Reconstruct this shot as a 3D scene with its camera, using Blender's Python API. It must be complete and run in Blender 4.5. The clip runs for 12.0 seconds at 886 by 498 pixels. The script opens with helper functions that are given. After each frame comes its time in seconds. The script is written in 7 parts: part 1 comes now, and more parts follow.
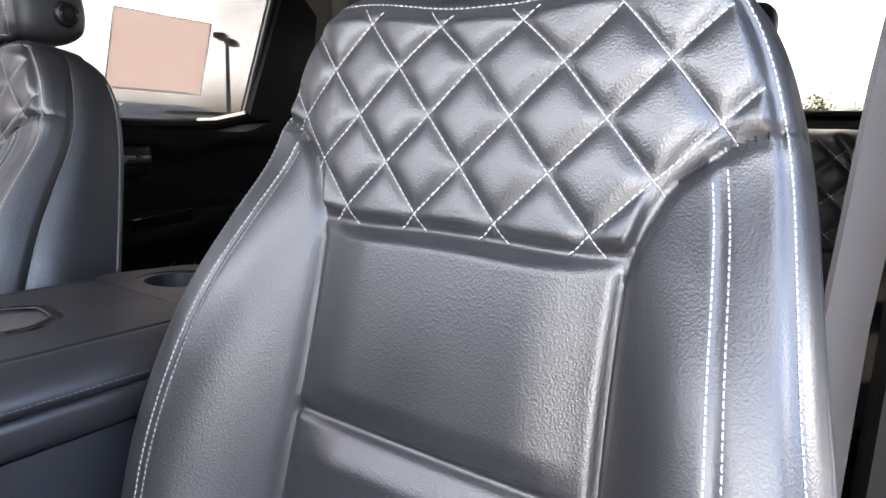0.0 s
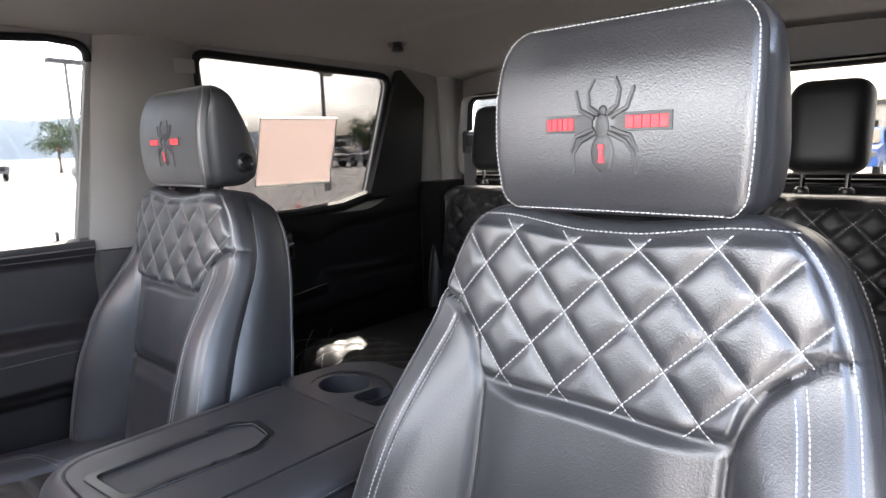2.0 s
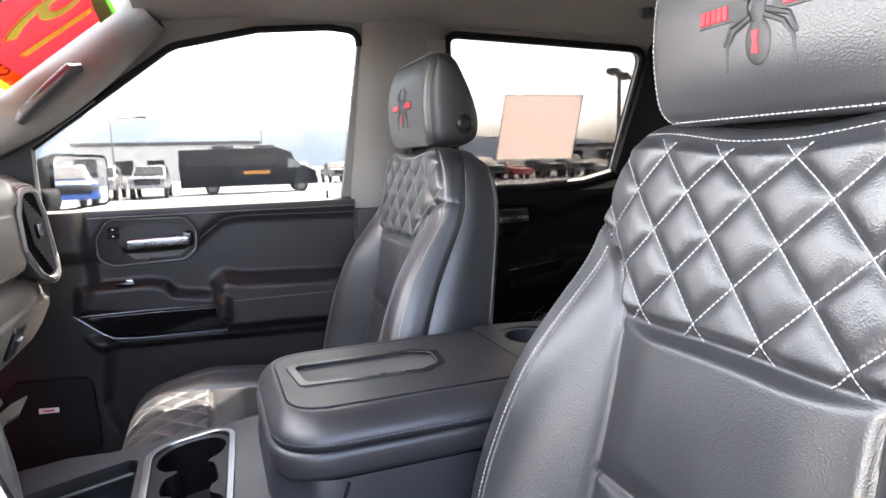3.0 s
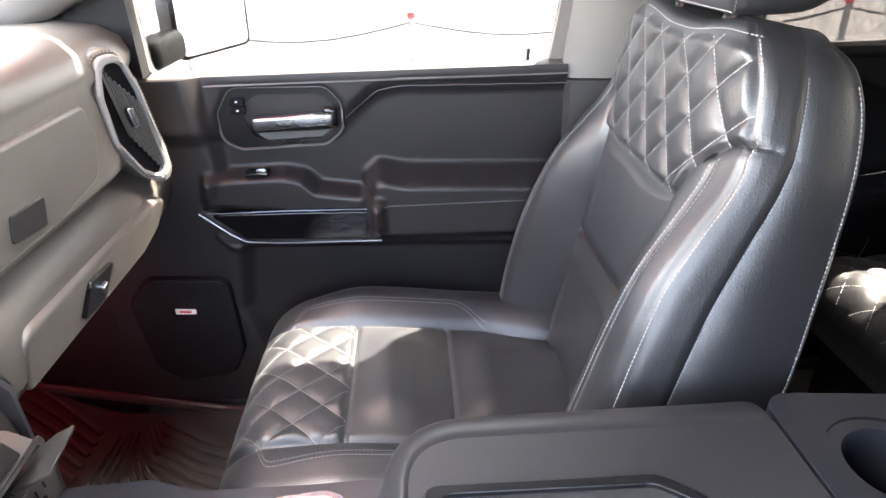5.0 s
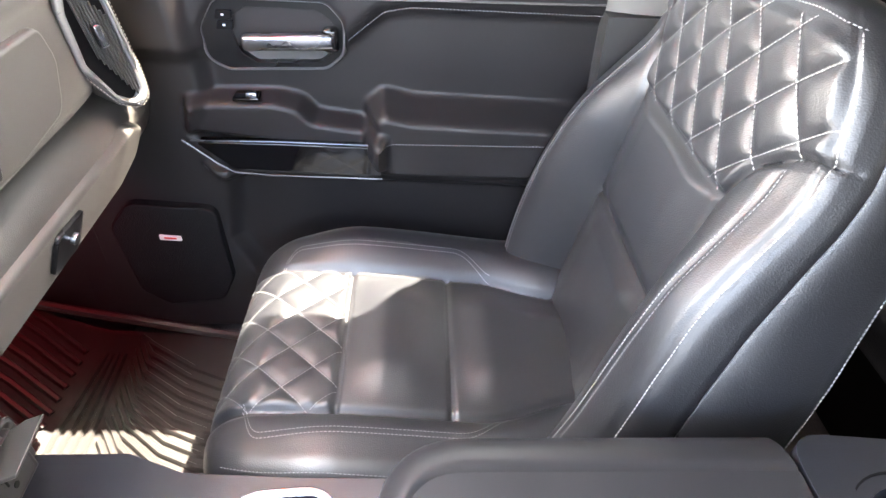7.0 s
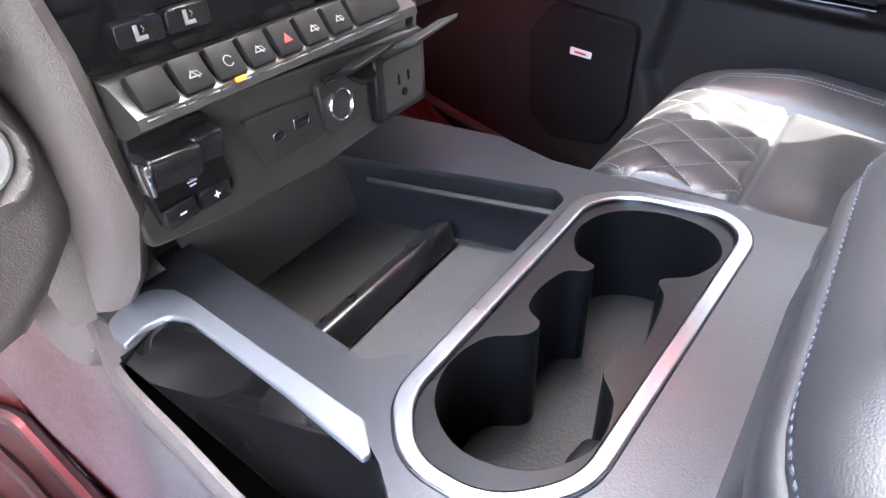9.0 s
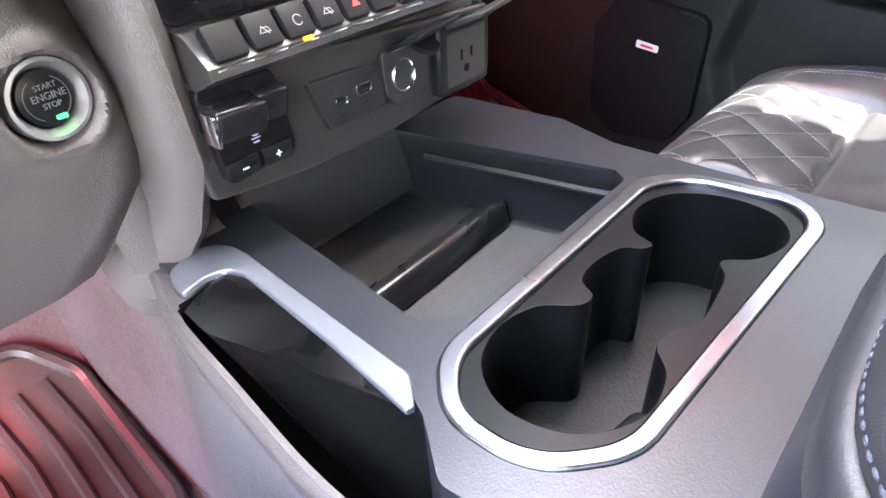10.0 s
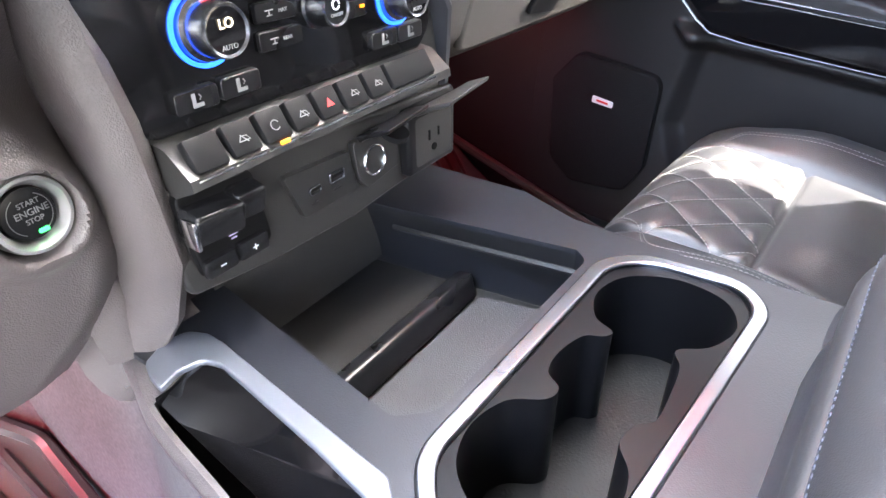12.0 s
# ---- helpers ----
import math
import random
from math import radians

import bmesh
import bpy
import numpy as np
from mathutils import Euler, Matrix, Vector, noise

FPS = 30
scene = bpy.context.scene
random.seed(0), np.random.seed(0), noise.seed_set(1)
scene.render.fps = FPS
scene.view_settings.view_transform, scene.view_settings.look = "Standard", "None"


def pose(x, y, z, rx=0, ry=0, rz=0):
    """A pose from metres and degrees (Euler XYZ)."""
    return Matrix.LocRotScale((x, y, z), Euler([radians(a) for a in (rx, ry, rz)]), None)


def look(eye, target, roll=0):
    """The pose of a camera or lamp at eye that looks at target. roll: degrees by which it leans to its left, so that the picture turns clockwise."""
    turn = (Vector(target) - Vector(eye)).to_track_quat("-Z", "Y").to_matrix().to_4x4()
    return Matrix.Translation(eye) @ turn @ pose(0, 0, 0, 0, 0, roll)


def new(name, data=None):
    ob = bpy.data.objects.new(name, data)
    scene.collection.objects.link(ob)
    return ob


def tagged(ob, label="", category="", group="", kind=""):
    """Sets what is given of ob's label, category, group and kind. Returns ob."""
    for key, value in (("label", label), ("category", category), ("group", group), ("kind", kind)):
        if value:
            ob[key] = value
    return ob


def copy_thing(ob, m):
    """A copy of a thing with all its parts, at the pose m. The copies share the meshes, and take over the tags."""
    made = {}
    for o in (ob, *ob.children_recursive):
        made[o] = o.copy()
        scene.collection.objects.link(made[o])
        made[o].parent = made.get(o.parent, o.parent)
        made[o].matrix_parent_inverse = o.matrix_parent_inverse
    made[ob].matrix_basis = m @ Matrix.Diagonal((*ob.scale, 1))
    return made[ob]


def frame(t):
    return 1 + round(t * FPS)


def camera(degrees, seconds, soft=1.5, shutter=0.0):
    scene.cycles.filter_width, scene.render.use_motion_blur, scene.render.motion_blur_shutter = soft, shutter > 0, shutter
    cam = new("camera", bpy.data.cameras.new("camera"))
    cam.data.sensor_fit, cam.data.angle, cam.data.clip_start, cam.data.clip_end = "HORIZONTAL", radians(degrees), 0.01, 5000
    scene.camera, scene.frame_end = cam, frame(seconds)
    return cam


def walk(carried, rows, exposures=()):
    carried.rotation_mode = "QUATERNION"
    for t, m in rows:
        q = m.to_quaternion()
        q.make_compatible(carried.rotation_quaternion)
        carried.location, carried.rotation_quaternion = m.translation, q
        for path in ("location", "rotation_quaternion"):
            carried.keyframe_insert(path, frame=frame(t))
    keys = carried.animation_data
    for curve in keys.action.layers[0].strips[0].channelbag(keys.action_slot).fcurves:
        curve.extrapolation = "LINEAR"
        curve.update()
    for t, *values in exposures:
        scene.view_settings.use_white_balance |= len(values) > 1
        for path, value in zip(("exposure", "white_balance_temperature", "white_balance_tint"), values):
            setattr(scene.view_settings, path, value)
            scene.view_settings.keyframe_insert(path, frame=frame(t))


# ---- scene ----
cam = camera(71.7, 12.0)
PATH = [
    (0, (-0.642, 0.483, 0.765), (0.452, -1.152, 0.404), 2.2),
    (0.5, (-0.647, 0.559, 0.882), (0.563, -0.999, 0.554), -0.6),
    (1, (-0.666, 0.587, 0.934), (0.617, -0.917, 0.628), -1.7),
    (1.5, (-0.665, 0.595, 0.924), (0.625, -0.901, 0.611), -1.7),
    (2, (-0.673, 0.599, 0.93), (0.66, -0.854, 0.6), -1.7),
    (2.5, (-0.691, 0.561, 0.897), (0.873, -0.649, 0.597), -2.5),
    (3, (-0.757, 0.489, 0.843), (1.095, -0.212, 0.562), -1.7),
    (3.5, (-0.808, 0.395, 0.8), (1.167, 0.219, 0.538), -2.4),
    (3.7, (-0.779, 0.397, 0.794), (1.201, 0.307, 0.526), -3.1),
    (5.3, (-0.205, 0.405, 0.983), (1.507, 0.307, -0.045), -0.5),
    (5.5, (-0.185, 0.404, 0.995), (1.5, 0.29, -0.076), 0.3),
    (6, (-0.154, 0.411, 1.007), (1.456, 0.274, -0.171), 1.6),
    (6.5, (-0.15, 0.411, 1.008), (1.426, 0.271, -0.215), 1.8),
    (6.7, (-0.153, 0.41, 1.009), (1.417, 0.281, -0.223), 1.8),
    (8.3, (-0.183, 0.468, 0.806), (1.266, 1.008, -0.462), 2.4),
    (8.5, (-0.208, 0.46, 0.761), (1.205, 1.152, -0.475), 0.3),
    (9, (-0.234, 0.465, 0.695), (1.075, 1.364, -0.521), 1.0),
    (9.5, (-0.244, 0.463, 0.686), (0.982, 1.442, -0.553), 1.0),
    (10, (-0.244, 0.46, 0.678), (0.968, 1.487, -0.537), 0.8),
    (10.5, (-0.233, 0.454, 0.678), (0.984, 1.484, -0.528), 0.9),
    (11, (-0.236, 0.452, 0.68), (1.011, 1.45, -0.525), 1.6),
    (11.5, (-0.235, 0.452, 0.678), (1.044, 1.43, -0.508), 2.3),
    (12, (-0.24, 0.473, 0.723), (1.083, 1.431, -0.432), 2.8),
]
walk(cam, [(t, look(eye, target, roll)) for t, eye, target, roll in PATH],
     exposures=[(0, 5.03, 6850, 11), (0.8, 5.15, 6850, 11), (2.4, 5.25, 6950, 11), (3.0, 5.35, 7050, 11), (3.5, 5.1, 6850, 10), (5.5, 6.35, 7250, 10), (6.6, 6.45, 7250, 10), (8.5, 6.5, 6750, 10), (12, 6.55, 6750, 10)])


# ---- light ----
world = bpy.data.worlds.new("sky")
scene.world = world
world.use_nodes = True
wn = world.node_tree.nodes
sky = wn.new("ShaderNodeTexSky")
sky.sky_type, sky.sun_disc = "NISHITA", False
SUN = Vector((0.385, -0.475, 1.0)).normalized()
sky.sun_elevation = math.asin(SUN.z)
sky.sun_rotation = math.atan2(SUN.x, SUN.y)
sky.air_density, sky.dust_density, sky.ozone_density = 0.8, 4.0, 0.6
# broken cloud: the sky's own light, bleached to white in drifting patches
wl = world.node_tree.links
wco, wmap, cloud, ramp, grey, lift, blend = [wn.new("ShaderNode" + k) for k in ("TexCoord", "Mapping", "TexNoise", "MapRange", "RGBToBW", "Math", "Mix")]
wmap.inputs["Scale"].default_value, wmap.inputs["Location"].default_value = (1.0, 1.0, 2.0), (9.02, 12.96, 8.15)
cloud.inputs["Scale"].default_value, cloud.inputs["Detail"].default_value, cloud.inputs["Roughness"].default_value = 1.4, 7, 0.55
ramp.inputs[1].default_value, ramp.inputs[2].default_value, ramp.inputs[3].default_value, ramp.inputs[4].default_value = 0.42, 0.66, 0.05, 1.0
lift.operation = "MULTIPLY"
blend.data_type = "RGBA"
shade = wn.new("ShaderNodeMapRange")
shade.inputs[1].default_value, shade.inputs[2].default_value, shade.inputs[3].default_value, shade.inputs[4].default_value = 0.38, 0.58, 0.7, 3.8
wl.new(wco.outputs["Generated"], wmap.inputs[0])
wl.new(wmap.outputs[0], cloud.inputs["Vector"])
wl.new(cloud.outputs[0], ramp.inputs[0])
wl.new(cloud.outputs[0], shade.inputs[0])
wl.new(sky.outputs[0], grey.inputs[0])
wl.new(grey.outputs[0], lift.inputs[0])
wl.new(shade.outputs[0], lift.inputs[1])
wl.new(ramp.outputs[0], blend.inputs[0])
wl.new(sky.outputs[0], blend.inputs[6])
wl.new(lift.outputs[0], blend.inputs[7])
wn["Background"].inputs["Strength"].default_value = 0.15
wl.new(blend.outputs[2], wn["Background"].inputs["Color"])
sun = new("sun", bpy.data.lights.new("sun", "SUN"))
sun.data.energy, sun.data.angle, sun.data.color = 1.15, radians(0.6), (1.0, 0.95, 0.87)
sun.matrix_world = look(SUN * 10, (0, 0, 0))


# ---- materials ----
def mat(name, colour, rough=0.5, metal=0.0, grain=0.0, scale=900.0, cell=False, vary=0.25, stain=6.0, spec=0.5, coat=0.0, rough_vary=0.08):
    """A node material: a base colour that varies at two scales, and a fine relief."""
    m = bpy.data.materials.new(name)
    m.use_nodes = True
    nt = m.node_tree
    n, l = nt.nodes, nt.links
    p = n["Principled BSDF"]
    co = n.new("ShaderNodeTexCoord")
    big = n.new("ShaderNodeTexNoise")
    big.inputs["Scale"].default_value, big.inputs["Detail"].default_value = stain, 4
    fine = n.new("ShaderNodeTexVoronoi" if cell else "ShaderNodeTexNoise")
    fine.inputs["Scale"].default_value = scale
    l.new(co.outputs["Object"], big.inputs["Vector"])
    l.new(co.outputs["Object"], fine.inputs["Vector"])
    fine_out = fine.outputs["Distance"] if cell else fine.outputs[0]
    mix = n.new("ShaderNodeMix")
    mix.data_type = "RGBA"
    lo, hi = [c * (1 - vary) for c in colour], [min(1, c * (1 + vary)) for c in colour]
    mix.inputs[6].default_value, mix.inputs[7].default_value = (*lo, 1), (*hi, 1)
    add = n.new("ShaderNodeMath")
    add.operation = "MULTIPLY_ADD"
    add.inputs[1].default_value = 0.4
    l.new(fine_out, add.inputs[0])
    half = n.new("ShaderNodeMath")
    half.operation = "MULTIPLY"
    half.inputs[1].default_value = 0.7
    l.new(big.outputs[0], half.inputs[0])
    l.new(half.outputs[0], add.inputs[2])
    l.new(add.outputs[0], mix.inputs[0])
    l.new(mix.outputs[2], p.inputs["Base Color"])
    rr = n.new("ShaderNodeMapRange")
    rr.inputs[3].default_value, rr.inputs[4].default_value = max(0.02, rough - rough_vary), min(1, rough + rough_vary)
    rr.inputs[1].default_value, rr.inputs[2].default_value = 0.3, 0.7
    l.new(big.outputs[0], rr.inputs[0])
    l.new(rr.outputs[0], p.inputs["Roughness"])
    p.inputs["Metallic"].default_value = metal
    p.inputs["Specular IOR Level"].default_value = spec
    p.inputs["Coat Weight"].default_value = coat
    if grain:
        b = n.new("ShaderNodeBump")
        b.inputs["Strength"].default_value, b.inputs["Distance"].default_value = grain, 0.0006
        l.new(fine_out, b.inputs["Height"])
        l.new(b.outputs[0], p.inputs["Normal"])
    return m


def glow(name, colour, strength):
    m = bpy.data.materials.new(name)
    m.use_nodes = True
    p = m.node_tree.nodes["Principled BSDF"]
    p.inputs["Base Color"].default_value = (*colour, 1)
    p.inputs["Emission Color"].default_value = (*colour, 1)
    p.inputs["Emission Strength"].default_value = strength
    return m


def glass(name, colour, rough=0.0):
    m = bpy.data.materials.new(name)
    m.use_nodes = True
    nt = m.node_tree
    n, l = nt.nodes, nt.links
    n.remove(n["Principled BSDF"])
    t, g, mx, f = (n.new("ShaderNodeBsdfTransparent"), n.new("ShaderNodeBsdfGlossy"), n.new("ShaderNodeMixShader"), n.new("ShaderNodeFresnel"))
    t.inputs[0].default_value = (*colour, 1)
    g.inputs["Roughness"].default_value = rough
    f.inputs[0].default_value = 1.45
    l.new(f.outputs[0], mx.inputs[0])
    l.new(t.outputs[0], mx.inputs[1])
    l.new(g.outputs[0], mx.inputs[2])
    l.new(mx.outputs[0], n["Material Output"].inputs[0])
    return m


LEATHER = mat("black leather", (0.0120, 0.0123, 0.0142), 0.41, spec=0.66, grain=0.30, scale=680, cell=True, vary=0.2)
LEATHER_SMOOTH = mat("smooth black leather", (0.0150, 0.0156, 0.0182), 0.40, spec=0.80, grain=0.26, scale=800, cell=True, vary=0.2)
# same leather for the rear seats, cabin shade put into its darker, duller colour
LEATHER_SHADED = mat("shaded rear black leather", (0.007, 0.007, 0.008), 0.45, spec=0.3, grain=0.3, scale=700, cell=True)
VINYL_LID = mat("padded charcoal vinyl", (0.0135, 0.0132, 0.0152), 0.44, spec=0.42, grain=0.14, scale=1300, cell=True)
DASH_VINYL = mat("warm charcoal dashboard vinyl", (0.052, 0.0485, 0.045), 0.42, spec=0.5, grain=0.3, scale=900, cell=True)
VINYL = mat("charcoal vinyl", (0.0135, 0.0122, 0.0126), 0.42, spec=0.30, grain=0.22, scale=900, cell=True)
CUP_BLACK = mat("smooth cup plastic", (0.0035, 0.0035, 0.004), 0.34, spec=0.14, vary=0.1)
PLASTIC = mat("grained black plastic", (0.0195, 0.0190, 0.0184), 0.37, spec=0.50, grain=0.20, scale=1200, cell=True)
PLASTIC_GREY = mat("dark grey moulded plastic", (0.0112, 0.0122, 0.0156), 0.34, spec=0.48, grain=0.13, scale=1000, cell=True)
PLASTIC_SMOOTH = mat("smooth dark plastic", (0.0055, 0.0055, 0.0062), 0.28, spec=0.30, vary=0.1, grain=0.05)
PLASTIC_BLACK = mat("matt black plastic", (0.003, 0.003, 0.0034), 0.6, spec=0.12, grain=0.1, scale=700)
PIANO = mat("gloss black trim", (0.003, 0.003, 0.0034), 0.06, spec=0.55, vary=0.1, rough_vary=0.03)
VENT_SATIN = mat("satin silver paint", (0.20, 0.20, 0.195), 0.42, 0.4, vary=0.06)
SATIN = mat("satin chrome", (0.25, 0.262, 0.285), 0.25, 1.0, vary=0.06, rough_vary=0.06, grain=0.03, scale=400)
STRIP_SATIN = mat("brushed satin strip", (0.20, 0.215, 0.25), 0.36, 0.7, vary=0.06, rough_vary=0.05, grain=0.03, scale=400)
CHROME = mat("bright chrome", (0.75, 0.75, 0.76), 0.10, 1.0, vary=0.04, rough_vary=0.03)
THREAD = mat("white thread", (0.20, 0.20, 0.20), 0.7, vary=0.12, stain=60, grain=0.3, scale=2500)
RED_THREAD = mat("red thread", (0.55, 0.012, 0.02), 0.6, vary=0.2, stain=60, grain=0.3, scale=2500)
EMBOSS = mat("embroidered black", (0.018, 0.018, 0.019), 0.5, vary=0.3, grain=0.6, scale=1800)
HEADLINER = mat("grey headliner cloth", (0.18, 0.172, 0.163), 0.95, vary=0.06, grain=0.5, scale=1400, spec=0.1)
PILLAR = mat("grey pillar plastic", (0.100, 0.096, 0.092), 0.7, vary=0.05, grain=0.3, scale=1200, spec=0.3)
CARPET = mat("charcoal carpet", (0.095, 0.083, 0.086), 1.0, vary=0.9, grain=1.0, scale=240, spec=0.1)
KNEE = mat("warm grey grained plastic", (0.066, 0.057, 0.057), 0.42, grain=0.32, scale=1000, cell=True)
KEYCAP = mat("dull key plastic", (0.006, 0.006, 0.0064), 0.55, spec=0.14, grain=0.1)
SOCKET_PLATE = mat("dark socket plate", (0.0135, 0.0130, 0.0128), 0.40, spec=0.45, grain=0.15, scale=1200, cell=True)
RING_SATIN = mat("brushed bright ring", (0.42, 0.42, 0.42), 0.30, 0.8, vary=0.05, rough_vary=0.05)
RUBBER = mat("black rubber mat", (0.040, 0.036, 0.034), 0.34, spec=0.8, vary=0.25, grain=0.25, scale=600)
WEBBING = mat("grey belt webbing", (0.026, 0.024, 0.025), 0.7, vary=0.2, grain=0.6, scale=900)
WHITE = mat("white paper", (0.80, 0.76, 0.74), 0.8, vary=0.04, stain=20)
DIM_ICON = mat("grey print", (0.17, 0.17, 0.17), 0.6, vary=0.05)
ICON = mat("white print", (0.75, 0.75, 0.74), 0.6, vary=0.05)
RED_PAINT = mat("red print", (0.65, 0.03, 0.03), 0.5, vary=0.05)
SOCKET_DARK = mat("dark socket inside", (0.05, 0.07, 0.09), 0.4, vary=0.2)
CLEAR = glass("clear glass", (0.97, 0.98, 0.97))
TINT = glass("tinted glass", (0.135, 0.132, 0.130))
REAR_TINT = glass("rear window glass", (0.34, 0.33, 0.31))
# clear side glass, its colour lowered to dim the bright view outside
DIMMED_PANE = glass("dimmed clear glass", (0.31, 0.315, 0.315))
BLUE_GLOW = glow("blue ring light", (0.01, 0.10, 1.0), 0.055)
RED_GLOW = glow("red ring light", (1.0, 0.03, 0.05), 0.05)
AMBER = glow("amber lamp", (1.0, 0.22, 0.005), 0.04)
GREEN = glow("green lamp", (0.03, 0.9, 0.15), 0.05)
DISPLAY = glow("white display digits", (1.0, 0.82, 0.55), 0.04)
SCREEN = mat("screen glass", (0.006, 0.0055, 0.007), 0.6, vary=0.4, stain=14, spec=0.0)


# ---- building helpers ----
def finish(bm, name, material, angle=35):
    me = bpy.data.meshes.new(name)
    bmesh.ops.recalc_face_normals(bm, faces=bm.faces[:])
    bm.to_mesh(me)
    bm.free()
    me.polygons.foreach_set("use_smooth", [True] * len(me.polygons))
    me.set_sharp_from_angle(angle=radians(angle))
    me.materials.append(material)
    return me


def thing(name, at, label, category, group="", kind=""):
    ob = new(name)
    ob.location = at
    ob.empty_display_size = 0.05
    return tagged(ob, label, category, group, kind)


def origin(ob):
    p = Vector((0, 0, 0))
    while ob:
        p += ob.location
        ob = ob.parent
    return p


def part(name, bm, material, parent, label="", angle=35, kind="", bevel=0.0, local=False):
    """One mesh under a thing or part. The bmesh is in world metres unless local."""
    if not local:
        bmesh.ops.translate(bm, vec=-origin(parent), verts=bm.verts[:])
    ob = new(name, finish(bm, name, material, angle))
    ob.parent = parent
    if bevel:
        md = ob.modifiers.new("bevel", "BEVEL")
        md.width, md.segments, md.limit_method, md.angle_limit, md.harden_normals = bevel, 2, "ANGLE", radians(40), True
    if label:
        ob["label"] = label
    if kind:
        ob["kind"] = kind
    return ob


def solo(name, bm, material, at, label, category, group="", kind="", angle=35, bevel=0.0):
    """A thing of one mesh."""
    bmesh.ops.translate(bm, vec=-Vector(at), verts=bm.verts[:])
    ob = new(name, finish(bm, name, material, angle))
    ob.location = at
    if bevel:
        md = ob.modifiers.new("bevel", "BEVEL")
        md.width, md.segments, md.limit_method, md.angle_limit, md.harden_normals = bevel, 2, "ANGLE", radians(40), True
    return tagged(ob, label, category, group, kind)


def box(x0, x1, y0, y1, z0, z1, m=None):
    bm = bmesh.new()
    bmesh.ops.create_cube(bm, size=1)
    for v in bm.verts:
        v.co = Vector((x0 + (v.co.x + 0.5) * (x1 - x0), y0 + (v.co.y + 0.5) * (y1 - y0), z0 + (v.co.z + 0.5) * (z1 - z0)))
    if m:
        bm.transform(m)
    return bm


def rbox(w, d, h, r, seg=4, m=None):
    """A box of width w, depth d, height h about the origin with rounded edges."""
    bm = box(-w / 2, w / 2, -d / 2, d / 2, -h / 2, h / 2)
    bmesh.ops.bevel(bm, geom=bm.edges[:] + bm.verts[:], offset=r, segments=seg, profile=0.5, affect="EDGES")
    if m:
        bm.transform(m)
    return bm


def join(*bms):
    out = bms[0]
    for b in bms[1:]:
        me = bpy.data.meshes.new("tmp")
        b.to_mesh(me)
        b.free()
        out.from_mesh(me)
        bpy.data.meshes.remove(me)
    return out


def loft(rings, closed=True, cap=True):
    """Skin over rings of equal length."""
    bm = bmesh.new()
    vs = [[bm.verts.new(p) for p in r] for r in rings]
    n = len(rings[0])
    for a, b in zip(vs, vs[1:]):
        for i in range(n if closed else n - 1):
            j = (i + 1) % n
            bm.faces.new((a[i], a[j], b[j], b[i]))
    if cap and closed:
        bm.faces.new(vs[0][::-1])
        bm.faces.new(vs[-1])
    return bm


def grid(fn, us, vs):
    """An open sheet fn(u, v)."""
    return loft([[fn(u, v) for u in us] for v in vs], closed=False, cap=False)


def tube(points, r, n=8, closed=False, flat=1.0, up=(0, 0, 1)):
    """A tube along points; flat squashes it along up."""
    pts = [Vector(p) for p in points]
    rings = []
    for i, p in enumerate(pts):
        if closed:
            d = pts[(i + 1) % len(pts)] - pts[i - 1]
        else:
            d = pts[min(i + 1, len(pts) - 1)] - pts[max(i - 1, 0)]
        d.normalize()
        s = d.cross(Vector(up))
        if s.length < 1e-4:
            s = d.cross(Vector((1, 0.01, 0)))
        s.normalize()
        u = s.cross(d)
        rr = r[i] if isinstance(r, (list, tuple)) else r
        rings.append([p + s * (rr * math.cos(2 * math.pi * k / n)) + u * (flat * rr * math.sin(2 * math.pi * k / n)) for k in range(n)])
    if closed:
        rings.append(rings[0])
    return loft(rings, cap=not closed)


def disc(c, r, axis, h, n=32, r2=None):
    """A cylinder from c along axis."""
    bm = bmesh.new()
    bmesh.ops.create_cone(bm, cap_ends=True, segments=n, radius1=r, radius2=r if r2 is None else r2, depth=h)
    q = Vector((0, 0, 1)).rotation_difference(Vector(axis).normalized()).to_matrix().to_4x4()
    bm.transform(Matrix.Translation(Vector(c) + Vector(axis).normalized() * (h / 2)) @ q)
    return bm


def ring(c, r_out, r_in, axis, h, n=40):
    """A flat ring with thickness."""
    prof = [(r_in, 0), (r_out, 0), (r_out, h * 0.6), (r_out - (r_out - r_in) * 0.3, h), (r_in + (r_out - r_in) * 0.3, h), (r_in, h * 0.6)]
    return lathe(c, prof, axis, n, closed=True)


def lathe(c, prof, axis, n=40, closed=False):
    q = Vector((0, 0, 1)).rotation_difference(Vector(axis).normalized()).to_matrix()
    c = Vector(c)
    rings = [[c + q @ Vector((r * math.cos(a), r * math.sin(a), h)) for r, h in prof] for a in [2 * math.pi * k / n for k in range(n + 1)]]
    bm = bmesh.new()
    vs = [[bm.verts.new(p) for p in r] for r in rings]
    m = len(prof)
    for a, b in zip(vs, vs[1:]):
        for i in range(m if closed else m - 1):
            j = (i + 1) % m
            bm.faces.new((a[i], a[j], b[j], b[i]))
    bmesh.ops.remove_doubles(bm, verts=bm.verts[:], dist=1e-6)
    return bm


